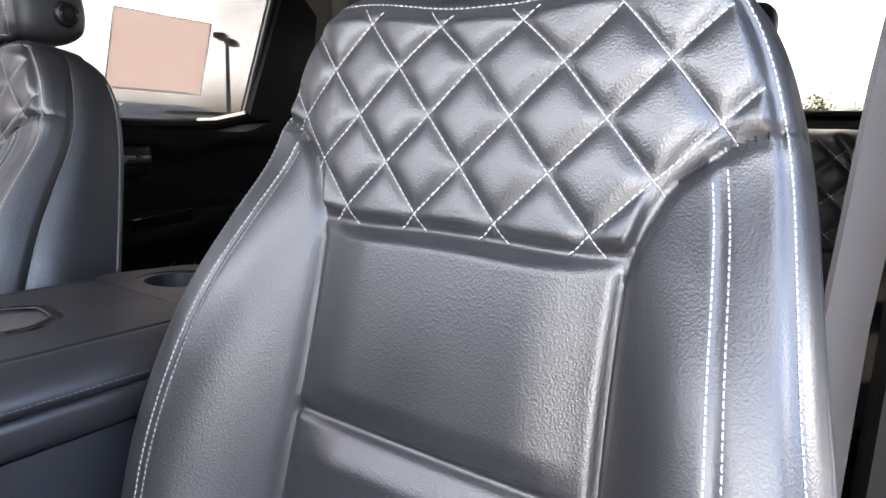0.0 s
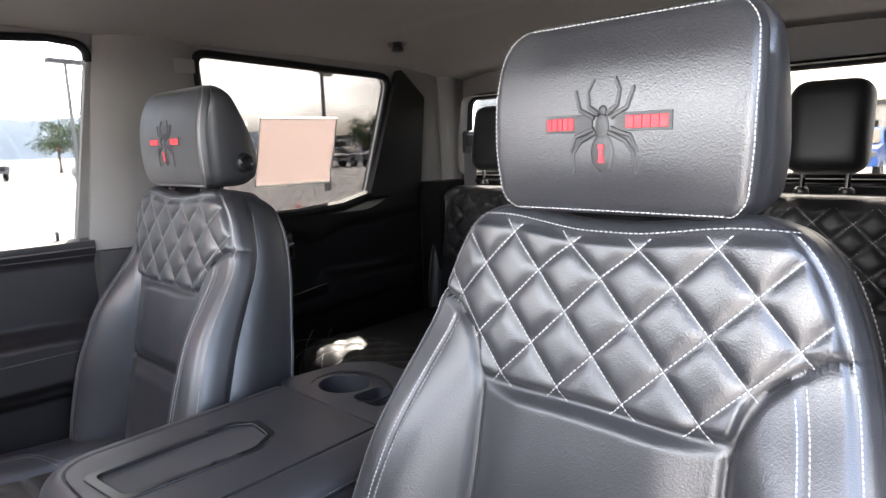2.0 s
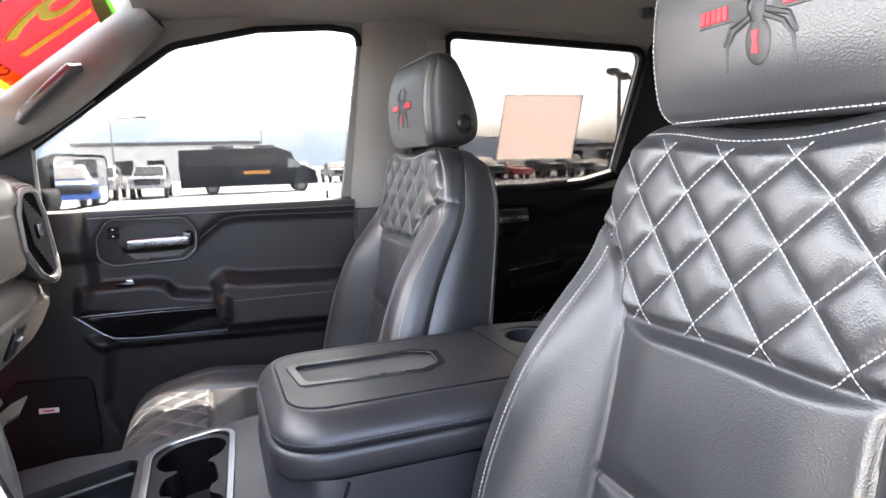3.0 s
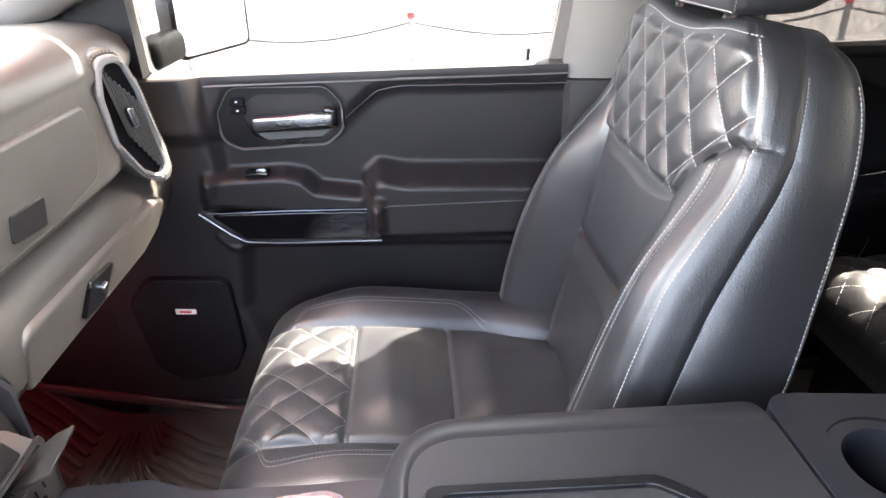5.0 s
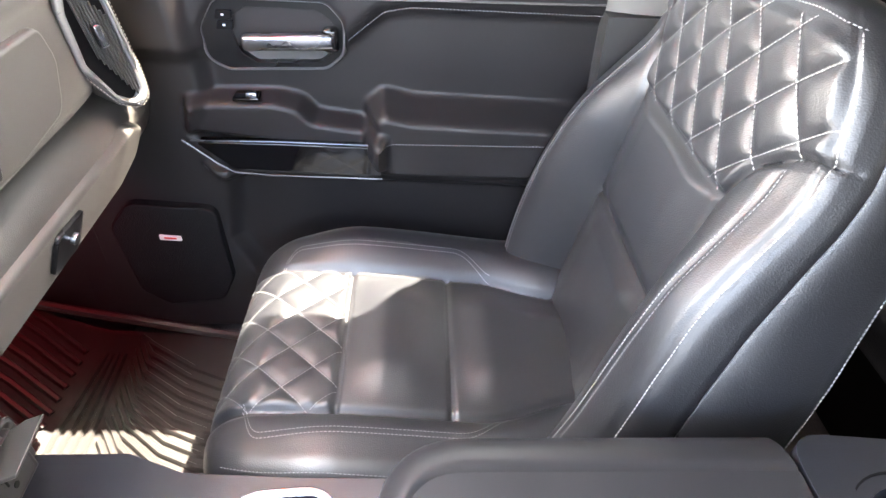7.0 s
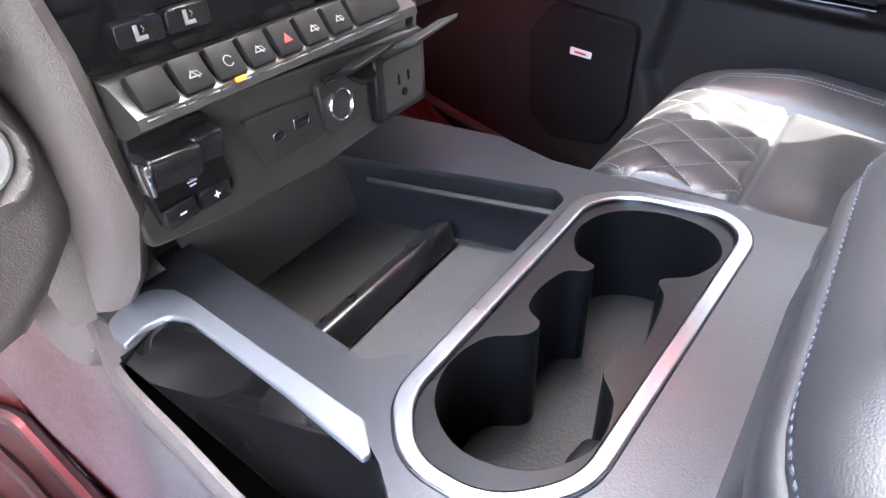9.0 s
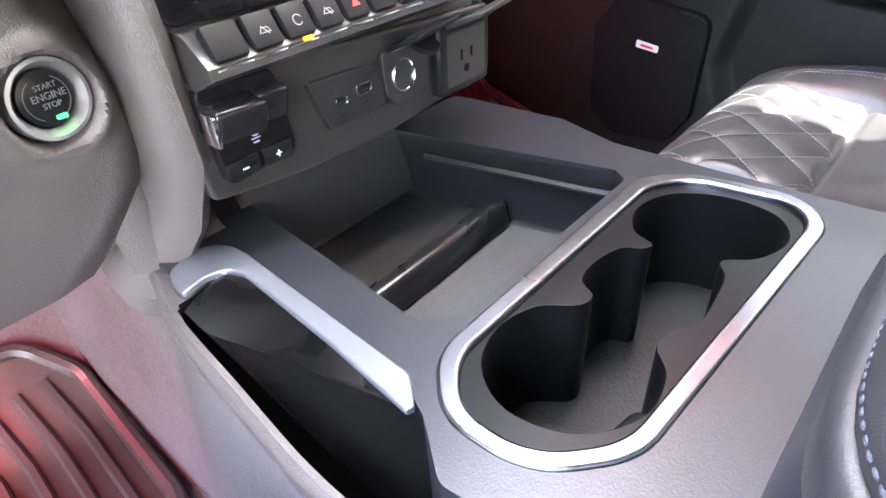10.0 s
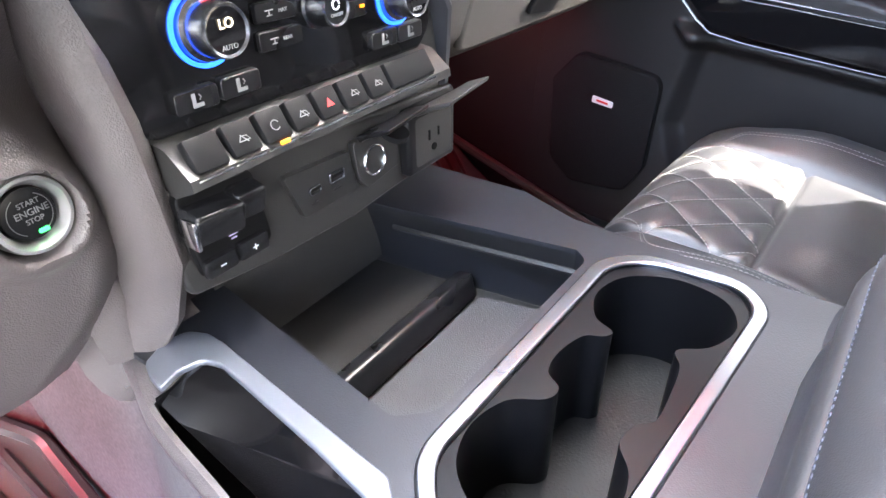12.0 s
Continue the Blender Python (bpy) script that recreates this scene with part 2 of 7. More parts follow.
def rounded(pts, r, n=6):
    """A closed outline with its corners rounded; r: one radius or one a corner."""
    out = []
    k = len(pts)
    for i in range(k):
        p, a, b = Vector(pts[i]), Vector(pts[i - 1]), Vector(pts[(i + 1) % k])
        ri = r[i] if isinstance(r, (list, tuple)) else r
        da, db = (a - p), (b - p)
        la, lb = da.length, db.length
        da.normalize(), db.normalize()
        ang = da.angle(db)
        d = min(ri / max(math.tan(ang / 2), 1e-3), la * 0.48, lb * 0.48)
        s, e = p + da * d, p + db * d
        for j in range(n + 1):
            t = j / n
            out.append(s * (1 - t) ** 2 + p * (2 * t * (1 - t)) + e * t ** 2)
    return out


def plate(outer, holes, depth, m=None, z=0.0):
    """A flat slab with holes: outlines in the plane, top at z, walls down by depth; m turns it into the world."""
    bm = bmesh.new()
    loops = []
    for o in (outer, *holes):
        loops.append([bm.verts.new((p[0], p[1], z)) for p in o])
    edges = []
    for lp in loops:
        for i in range(len(lp)):
            edges.append(bm.edges.new((lp[i], lp[(i + 1) % len(lp)])))
    bmesh.ops.triangle_fill(bm, use_beauty=True, use_dissolve=False, edges=edges)
    for lp in loops:
        low = [bm.verts.new((v.co.x, v.co.y, z - depth)) for v in lp]
        for i in range(len(lp)):
            j = (i + 1) % len(lp)
            bm.faces.new((lp[i], lp[j], low[j], low[i]))
    if m:
        bm.transform(m)
    return bm


def solid(outer, depth, m=None, z=0.0):
    """A closed slab."""
    a = [(p[0], p[1], z) for p in outer]
    b = [(p[0], p[1], z - depth) for p in outer]
    bm = loft([b, a])
    if m:
        bm.transform(m)
    return bm


def ease(a, b, x):
    t = min(1, max(0, (x - a) / (b - a)))
    return t * t * (3 - 2 * t)


def curve_at(xs, ys, x):
    """A smooth line through (xs, ys)."""
    if x <= xs[0]:
        return ys[0]
    if x >= xs[-1]:
        return ys[-1]
    i = max(j for j in range(len(xs) - 1) if xs[j] <= x)
    def slope(k):
        if k <= 0 or k >= len(xs) - 1:
            k0, k1 = max(0, k - 1), min(len(xs) - 1, k + 1)
            return (ys[k1] - ys[k0]) / (xs[k1] - xs[k0])
        return (ys[k + 1] - ys[k - 1]) / (xs[k + 1] - xs[k - 1])
    h = xs[i + 1] - xs[i]
    t = (x - xs[i]) / h
    return ((2 * t ** 3 - 3 * t ** 2 + 1) * ys[i] + (t ** 3 - 2 * t ** 2 + t) * h * slope(i)
            + (-2 * t ** 3 + 3 * t ** 2) * ys[i + 1] + (t ** 3 - t ** 2) * h * slope(i + 1))


def inside(p, poly):
    """Signed distance to a closed outline: positive within."""
    x, y = p
    best, odd = 1e9, False
    k = len(poly)
    for i in range(k):
        x0, y0 = poly[i][0], poly[i][1]
        x1, y1 = poly[(i + 1) % k][0], poly[(i + 1) % k][1]
        dx, dy = x1 - x0, y1 - y0
        t = min(1, max(0, ((x - x0) * dx + (y - y0) * dy) / (dx * dx + dy * dy + 1e-12)))
        d = (x - x0 - t * dx) ** 2 + (y - y0 - t * dy) ** 2
        best = min(best, d)
        if (y0 > y) != (y1 > y) and x < (x1 - x0) * (y - y0) / (y1 - y0) + x0:
            odd = not odd
    return math.sqrt(best) * (1 if odd else -1)


def stitches(bm, points, normals, step=0.0046, length=0.0037, r=0.00042):
    """Short thread stitches along a line of points."""
    pts = [Vector(p) for p in points]
    cum = [0.0]
    for a, b in zip(pts, pts[1:]):
        cum.append(cum[-1] + (b - a).length)
    total = cum[-1]
    k = int(total / step)
    idx = 0

    def at(d):
        nonlocal idx
        while idx < len(cum) - 2 and cum[idx + 1] < d:
            idx += 1
        t = (d - cum[idx]) / max(cum[idx + 1] - cum[idx], 1e-9)
        return pts[idx].lerp(pts[idx + 1], t), Vector(normals[idx])
    for i in range(k):
        d0 = i * step
        a, na = at(d0)
        b, nb = at(d0 + length)
        d = b - a
        if d.length < 1e-6:
            continue
        d.normalize()
        s = d.cross(na).normalized() * r
        up = na.normalized() * r
        mid = (a + b) / 2 + up * 1.5
        va = [bm.verts.new(a - s), bm.verts.new(a + s)]
        vm = [bm.verts.new(mid - s * 1.2), bm.verts.new(mid + s * 1.2)]
        vb = [bm.verts.new(b - s), bm.verts.new(b + s)]
        vl = [bm.verts.new((a + b) / 2 - s * 1.4 - up * 0.5), bm.verts.new((a + b) / 2 + s * 1.4 - up * 0.5)]
        bm.faces.new((va[0], va[1], vm[1], vm[0]))
        bm.faces.new((vm[0], vm[1], vb[1], vb[0]))
        bm.faces.new((va[0], vm[0], vb[0], vl[0]))
        bm.faces.new((va[1], vl[1], vb[1], vm[1]))


def text_mesh(body, size, m, align="CENTER"):
    cu = bpy.data.curves.new("txt", "FONT")
    cu.body, cu.size, cu.align_x, cu.align_y, cu.extrude = body, size, align, "CENTER", 0.0002
    ob = bpy.data.objects.new("txt", cu)
    scene.collection.objects.link(ob)
    me = bpy.data.meshes.new_from_object(ob.evaluated_get(bpy.context.evaluated_depsgraph_get()))
    bm = bmesh.new()
    bm.from_mesh(me)
    bpy.data.objects.remove(ob)
    bpy.data.curves.remove(cu)
    bpy.data.meshes.remove(me)
    bm.transform(m)
    return bm


def smooth_closed(pts, n=6):
    """A closed Catmull-Rom line through the points."""
    out = []
    k = len(pts)
    for i in range(k):
        p0, p1, p2, p3 = (Vector(pts[(i + d) % k]) for d in (-1, 0, 1, 2))
        for j in range(n):
            t = j / n
            out.append(0.5 * (2 * p1 + (p2 - p0) * t + (2 * p0 - 5 * p1 + 4 * p2 - p3) * t * t + (3 * p1 - p0 - 3 * p2 + p3) * t ** 3))
    return out


# ---- ground and cab shell ----
FLOOR = 0.11
GROUND_Z = -0.75
IN_YZ = Matrix(((0, 0, 1, 0), (1, 0, 0, 0), (0, 1, 0, 0), (0, 0, 0, 1)))
IN_XZ = Matrix(((1, 0, 0, 0), (0, 0, -1, 0), (0, 1, 0, 0), (0, 0, 0, 1)))


def yz(x):
    """Outlines of (y, z) at that x; their top faces +x."""
    return Matrix.Translation((x, 0, 0)) @ IN_YZ


def xz(y):
    """Outlines of (x, z) at that y; their top faces the rear."""
    return Matrix.Translation((0, y, 0)) @ IN_XZ


def structure(name, bm, material, label, category, at=(0, 0, 0), **kw):
    return solo(name, bm, material, at, label, category, kind="structure", **kw)


PAVING = mat("pale sunlit paving", (0.34, 0.333, 0.325), 0.9, vary=0.15, stain=0.15, grain=0.4, scale=30)
ground_bm = bmesh.new()
bmesh.ops.create_grid(ground_bm, x_segments=24, y_segments=24, size=1500)
bmesh.ops.translate(ground_bm, vec=(0, 0, GROUND_Z), verts=ground_bm.verts[:])
structure("ground", ground_bm, PAVING, "pale paved parking lot reaching the horizon", "ground", at=(0, 0, GROUND_Z))


def floor_height(x, y):
    return FLOOR + 0.17 * ease(0.98, 1.3, y) + 0.10 * ease(0.16, 0.05, abs(x)) * ease(1.3, 0.2, y)


floor_bm = grid(lambda x, y: Vector((x, y, floor_height(x, y))), np.linspace(-0.78, 0.78, 60), np.linspace(-1.02, 1.36, 60))
structure("floor", floor_bm, CARPET, "charcoal carpet of the cab floor", "floor", at=(0, 0, FLOOR))
structure("underbody", box(-0.80, 0.80, -1.06, 1.34, -0.10, 0.095), PLASTIC_BLACK, "dark underbody of the cab", "underbody")


def roof_z(x, y):
    return 1.205 - 0.035 * (abs(x) / 0.70) ** 4 - 0.02 * ease(0.35, 0.62, y) - 0.03 * ease(-0.7, -1.0, y)


ceil_bm = grid(lambda x, y: Vector((x, y, roof_z(x, y) - 0.004 * ease(-0.42, -0.44, y) * ease(0.56, 0.54, abs(x)))), np.linspace(-0.70, 0.70, 57), np.linspace(-1.0, 0.60, 81))
top = grid(lambda x, y: Vector((x, y, 1.25 - 0.03 * (x / 0.78) ** 2)), np.linspace(-0.76, 0.76, 9), np.linspace(-1.06, 0.60, 9))
structure("ceiling", join(ceil_bm, top), HEADLINER, "grey cloth headliner of the cab", "ceiling", at=(0, 0, 1.2))

# right side: one wall with two window openings
front_win = rounded([(0.190, 0.757), (0.812, 0.762), (0.814, 0.895), (0.676, 0.999), (0.538, 1.103), (0.36, 1.145), (0.20, 1.157), (0.128, 1.150)],
                    [0.012, 0.02, 0.01, 0.06, 0.10, 0.12, 0.05, 0.03], 5)
rear_win = rounded([(-0.112, 0.752), (-0.088, 1.155), (-0.69, 1.138), (-0.582, 0.797), (-0.43, 0.762)], [0.02, 0.03, 0.035, 0.03, 0.10], 5)
side = [(-1.02, 0.10), (1.30, 0.10), (1.30, 0.84), (1.02, 0.845), (0.87, 0.975), (0.62, 1.19), (0.45, 1.215), (-1.02, 1.215)]
wall_r = plate(side, [front_win, rear_win], -0.02, yz(0.714))
structure("trim_1", box(0.690, 0.7045, 0.965, 1.205, FLOOR + 0.004, 0.50), VINYL, "dark moulded kick panel beside the passenger footwell", "trim", at=(0.70, 1.08, FLOOR))
structure("wall_right", wall_r, PILLAR, "grey trimmed side wall of the cab with two windows", "wall", at=(0.70, 0, FLOOR))
# left side: the driver's door stands open, so the front opening goes down to the sill
left_open = rounded([(0.04, 0.16), (1.02, 0.16), (1.06, 0.84), (0.87, 0.93), (0.66, 1.10), (0.50, 1.160), (0.10, 1.165)], [0.05, 0.08, 0.04, 0.05, 0.08, 0.06, 0.05], 5)
wall_l = plate(side, [left_open, rear_win], -0.02, yz(-0.734))
structure("wall_left", wall_l, PILLAR, "grey trimmed side wall with an open door aperture", "wall", at=(-0.70, 0, FLOOR))
rear_glass = rounded([(-0.67, 0.835), (0.67, 0.835), (0.65, 1.085), (-0.65, 1.085)], 0.04, 6)
wall_b = plate([(-0.76, 0.1), (0.76, 0.1), (0.76, 1.21), (-0.76, 1.21)], [rear_glass], 0.05, xz(-1.0))
structure("wall_rear", wall_b, PILLAR, "grey rear wall of the cab round the back window", "wall", at=(0, -1.0, FLOOR))
structure("firewall", box(-0.78, 0.78, 1.30, 1.36, -0.1, 0.86), PLASTIC_BLACK, "dark firewall behind the dashboard", "wall")


def seal(outline, x, r=0.010, low=0.0):
    """A rubber strip round an opening; with low, open along its lower edge."""
    o = list(outline)
    if low:
        k = max(range(len(o)), key=lambda i: (o[i][1] < low, i))
        o = [p for p in o[k + 1:] + o[:k + 1] if p[1] >= low]
    return tube([Vector((x, p[0], p[1])) for p in o], r, 8, closed=not low, up=(1, 0, 0))


def window_thing(name, outline, m, pane_mat, label, trim_x=None, depth=0.004):
    w = thing(name, m @ Vector((outline[0][0], outline[0][1], 0)), label, "window", kind="structure")
    p = part("pane", solid(outline, depth, m), pane_mat, w)
    p.visible_shadow = pane_mat in (TINT, REAR_TINT) and name != "window_2"
    return w


w1 = window_thing("window_1", front_win, yz(0.728), DIMMED_PANE, "clear front passenger door window, closed")
part("window_frame", seal(front_win, 0.704, 0.008, 0.80), PLASTIC_BLACK, w1)
w2 = window_thing("window_2", rear_win, yz(0.728), TINT, "tinted rear door window with a taped price sheet")
part("window_frame", seal(rear_win, 0.703, 0.010), PLASTIC_BLACK, w2)
w3 = window_thing("window_3", rear_glass, xz(-1.03), REAR_TINT, "wide rear cab window behind the back seat")
part("window_frame", tube([Vector((p[0], -0.998, p[1])) for p in rear_glass], 0.011, 8, closed=True, up=(0, 1, 0)), PLASTIC_BLACK, w3)
w4 = window_thing("window_4", rear_win, yz(-0.724), TINT, "tinted rear door window on the driver side")
part("window_frame", seal(rear_win, -0.703, 0.010), PLASTIC_BLACK, w4)


def shield(x, s):
    c = 0.14 * (1 - (x / 0.66) ** 2)
    return Vector((x, 0.60 + 0.40 * s + c * (0.15 + 0.85 * s), 1.178 - 0.325 * s))


ws = thing("windshield", shield(0, 1), "wide clear windshield with a printed banner", "windshield", kind="structure")
pane = part("pane", grid(shield, np.linspace(-0.66, 0.66, 31), np.linspace(0, 1, 13)), CLEAR, ws)
pane.visible_shadow = False
structure("header_trim", loft([[Vector((x, 0.60 + 0.14 * (1 - (x / 0.66) ** 2) * 0.15 + dy, z)) for dy, z in ((-0.03, 1.196 - 0.02 * abs(x)), (0.012, 1.178), (0.012, 1.215), (-0.03, 1.22))] for x in np.linspace(-0.70, 0.70, 15)]),
          HEADLINER, "grey headliner edge above the windshield", "trim", at=(0, 0.6, 1.2))


def a_pillar(s):
    """The moulded trim between windshield and side glass."""
    rings = []
    for k in range(17):
        t = k / 16
        y, z = 0.575 + 0.44 * t, 1.168 - 0.31 * t - 0.02 * math.sin(math.pi * t)
        w = 0.045 + 0.02 * math.sin(math.pi * t)
        swell = 0.012 * ease(0.25, 0.45, t) * ease(0.95, 0.8, t)
        ring_pts = []
        for a in np.linspace(0, 2 * math.pi, 15)[:-1]:
            u, v = math.cos(a), math.sin(a)
            ring_pts.append(Vector((s * (0.672 - (0.035 + swell) * u), y + 0.62 * w * v + 0.01 * u, z + 0.8 * w * v)))
        rings.append(ring_pts)
    return loft(rings)


for s, nm in ((1, "a_pillar_right"), (-1, "a_pillar_left")):
    ob = structure(nm, a_pillar(s), PILLAR, "grey moulded trim of the windshield pillar", "pillar", at=(0.67 * s, 0.8, 1.0))
    if s > 0:
        gb = tube([Vector((0.632, 0.70, 1.045)), Vector((0.622, 0.715, 1.040)), Vector((0.620, 0.75, 1.005)), Vector((0.622, 0.80, 0.955)), Vector((0.632, 0.81, 0.942))], [0.009, 0.013, 0.014, 0.013, 0.009], 12)
        part("grab_handle", gb, PLASTIC_GREY, ob, "grey grab handle")
structure("corner_trim", solid([(0.810, 0.765), (0.95, 0.79), (0.95, 0.85), (0.86, 0.915), (0.70, 1.005), (0.69, 0.985), (0.810, 0.895)], 0.03, yz(0.712)), PLASTIC_BLACK, "black mirror corner trim of the door", "trim", at=(0.70, 0.8, 0.8))


def pillar_cover(s, y0, y1, z0, z1, nm, label, top0=0.02, top1=-0.03):
    n = 12
    rings = []
    for z in np.linspace(z0, z1, 14):
        r = []
        f = (z - z0) / (z1 - z0)
        a, b = y0 + top0 * f, y1 + top1 * f
        for k in range(n + 1):
            t = k / n
            bulge = 0.026 * (1 - abs(2 * t - 1) ** 3)
            r.append(Vector((s * (0.702 - bulge), a + (b - a) * t, z)))
        r += [Vector((s * 0.71, b, z)), Vector((s * 0.71, a, z))]
        rings.append(r)
    return structure(nm, loft(rings), PILLAR, label, "pillar", at=(s * 0.7, (y0 + y1) / 2, z0))


pillar_cover(1, 0.172, -0.105, 0.74, 1.19, "b_pillar_right", "grey moulded cover of the middle door pillar", -0.055, 0.022)
pillar_cover(-1, 0.03, -0.125, 0.74, 1.19, "b_pillar_left", "grey moulded cover of the driver side pillar")
structure("lower_pillar_right", box(0.674, 0.7125, -0.115, 0.1622, 0.12, 0.738), mat("dark grey pillar plastic", (0.030, 0.029, 0.029), 0.6, vary=0.05, grain=0.3, scale=1200, spec=0.3), "dark grey lower cover of the door pillar", "pillar")
structure("lower_pillar_left", box(-0.70, -0.672, -0.13, 0.035, 0.12, 0.738), PLASTIC_BLACK, "black lower cover of the driver side pillar", "pillar")
pillar_cover(1, -0.915, -1.0, 0.76, 1.17, "c_pillar_right", "grey moulded cover of the rear corner")
pillar_cover(-1, -0.915, -1.0, 0.76, 1.17, "c_pillar_left", "grey moulded cover of the rear corner")
structure("lower_corner_right", box(0.62, 0.70, -1.0, -0.80, 0.12, 0.822), PLASTIC_BLACK, "black lower trim of the rear corner", "trim")
structure("rear_shelf", box(-0.7, 0.7, -1.0, -0.93, 0.70, 0.822), PLASTIC_BLACK, "black ledge below the back window", "trim")


# ---- door panels ----
def stepped(base, regions):
    """A moulded surface: regions of (outline, rise, softness)."""
    def f(y, z):
        d = base
        for poly, rise, soft in regions:
            d += rise * ease(-soft * 0.5, soft * 0.5, inside((y, z), poly))
        return d
    return f


armrest_poly = [(0.10, 0.568), (0.395, 0.580), (0.44, 0.590), (0.458, 0.575), (0.462, 0.485), (0.445, 0.472), (0.10, 0.466)]
shoulder = [(0.10, 0.80), (0.10, 0.716), (0.40, 0.722), (0.44, 0.715), (0.485, 0.678), (0.52, 0.655), (0.705, 0.652), (0.78, 0.655), (0.86, 0.70), (0.86, 0.80)]
front_leg = [(0.72, 0.80), (0.70, 0.60), (0.735, 0.535), (0.67, 0.478), (0.685, 0.44), (0.70, 0.33), (0.665, 0.25), (0.60, 0.19), (0.60, 0.10), (1.1, 0.10), (1.1, 0.80)]
lower_lip = [(0.10, 0.462), (0.455, 0.468), (0.72, 0.478), (0.70, 0.455), (0.46, 0.447), (0.10, 0.435)]
switch_pod = [(0.735, 0.535), (0.725, 0.588), (0.60, 0.590), (0.565, 0.582), (0.545, 0.560), (0.44, 0.545), (0.44, 0.50)]
bezel = rounded([(0.69, 0.690), (0.665, 0.730), (0.515, 0.727), (0.492, 0.700), (0.495, 0.655), (0.52, 0.634), (0.66, 0.630), (0.688, 0.645)], 0.026, 6)
door_f = stepped(0.0, [(shoulder, 0.020, 0.035), (front_leg, 0.022, 0.03), (lower_lip, 0.022, 0.02), (armrest_poly, 0.060, 0.030), (switch_pod, 0.034, 0.02),
                       (bezel, -0.010, 0.012)])


def door_x(y, z):
    x = 0.703 - door_f(y, z)
    x += 0.03 * ease(0.745, 0.775, z)
    x -= 0.010 * ease(0.30, 0.12, z)
    return x


door = thing("passenger_door", (0.70, 0.45, 0.13), "charcoal moulded passenger door panel with black trim, closed", "door")
panel = part("panel", grid(lambda y, z: Vector((door_x(y, z), y, z)), np.linspace(0.135, 0.98, 172), np.linspace(0.13, 0.748, 150)), VINYL, door, angle=70)
line_bm = bmesh.new()
seam = [(0.135, 0.714), (0.40, 0.719), (0.435, 0.713), (0.485, 0.674), (0.492, 0.668)]
pts = []
for a, b in zip(seam, seam[1:]):
    pts += [(a[0] + (b[0] - a[0]) * t, a[1] + (b[1] - a[1]) * t) for t in np.linspace(0, 1, 12)]
stitches(line_bm, [Vector((door_x(y, z + 0.01) - 0.0006, y, z + 0.004)) for y, z in pts], [Vector((-1, 0, 0))] * len(pts), step=0.005, length=0.0036, r=0.0005)
pts = [(y, 0.538) for y in np.linspace(0.14, 0.452, 40)]
stitches(line_bm, [Vector((door_x(y, z) - 0.0006, y, z)) for y, z in pts], [Vector((-1, 0, 0.3))] * len(pts), step=0.005, length=0.0036, r=0.0005)
part("stitching", line_bm, mat("grey thread", (0.10, 0.10, 0.105), 0.7), panel, "grey stitching", kind="stuff")
trim_poly = rounded([(0.722, 0.531), (0.668, 0.485), (0.445, 0.477), (0.444, 0.526), (0.60, 0.530)], [0.004, 0.01, 0.004, 0.004, 0.01], 4)
trim_ob = part("trim_panel", solid(trim_poly, -0.020, yz(0.652)), PIANO, door, "gloss black trim panel", bevel=0.002)
lip = tube([Vector((0.650, 0.738, 0.536)), Vector((0.650, 0.73, 0.530)), Vector((0.650, 0.69, 0.495)), Vector((0.650, 0.668, 0.482)), Vector((0.650, 0.62, 0.477)), Vector((0.650, 0.444, 0.473))], [0.0020, 0.0024, 0.0024, 0.0018, 0.0014, 0.0012], 8)
DARK_TRIM = mat("dark satin trim", (0.085, 0.087, 0.092), 0.28, 1.0, vary=0.06)
part("chrome_strip", lip, DARK_TRIM, door, "satin chrome strip")
part("trim_edge", tube([Vector((0.650, 0.725, 0.535)), Vector((0.650, 0.60, 0.535)), Vector((0.650, 0.444, 0.531))], 0.0012, 6), DARK_TRIM, door)
hb = part("handle_bezel", plate(bezel, [rounded([(0.652, 0.700), (0.625, 0.718), (0.53, 0.716), (0.508, 0.700), (0.508, 0.660), (0.53, 0.642), (0.62, 0.640), (0.640, 0.655)], 0.014, 5)], -0.02, yz(0.690)), PLASTIC_SMOOTH, door, "dark handle surround", bevel=0.0015)
part("rim", tube([Vector((0.690, p[0], p[1])) for p in bezel], 0.0020, 6, closed=True, up=(1, 0, 0)), mat("dull grey metal", (0.16, 0.16, 0.165), 0.35, 0.8), hb)
part("pull_cup", solid(rounded([(0.65, 0.70), (0.62, 0.716), (0.53, 0.714), (0.51, 0.70), (0.51, 0.66), (0.53, 0.644), (0.62, 0.642), (0.638, 0.655)], 0.008, 4), -0.01, yz(0.715)), PLASTIC_BLACK, door)
lever = rbox(0.016, 0.128, 0.022, 0.006, 3, Matrix.Translation((0.674, 0.568, 0.677)) @ pose(0, 0, 0, -2))
part("door_handle", lever, SATIN, door, "satin chrome door handle")
part("handle_end", rbox(0.018, 0.022, 0.034, 0.006, 3, Matrix.Translation((0.679, 0.510, 0.680))), PIANO, door)
part("handle_plate", solid(rounded([(0.605, 0.690), (0.60, 0.712), (0.545, 0.712), (0.545, 0.690)], 0.005, 4), -0.012, yz(0.694)), PLASTIC_SMOOTH, door)
for z0 in (0.7075, 0.6935):
    k = part("lock_switch", solid(rounded([(0.668, z0 - 0.006), (0.664, z0 + 0.006), (0.643, z0 + 0.006), (0.645, z0 - 0.006)], 0.002, 3), -0.006, yz(0.687)), PLASTIC_BLACK, door, bevel=0.001)
    part("icon", box(0.6865, 0.6869, 0.654, 0.6575, z0 - 0.0012, z0 + 0.0012), ICON, k, "small white print")
ws_base = part("window_switch_base", rbox(0.030, 0.038, 0.006, 0.002, 2, Matrix.Translation((0.684, 0.640, 0.5915))), PIANO, door)
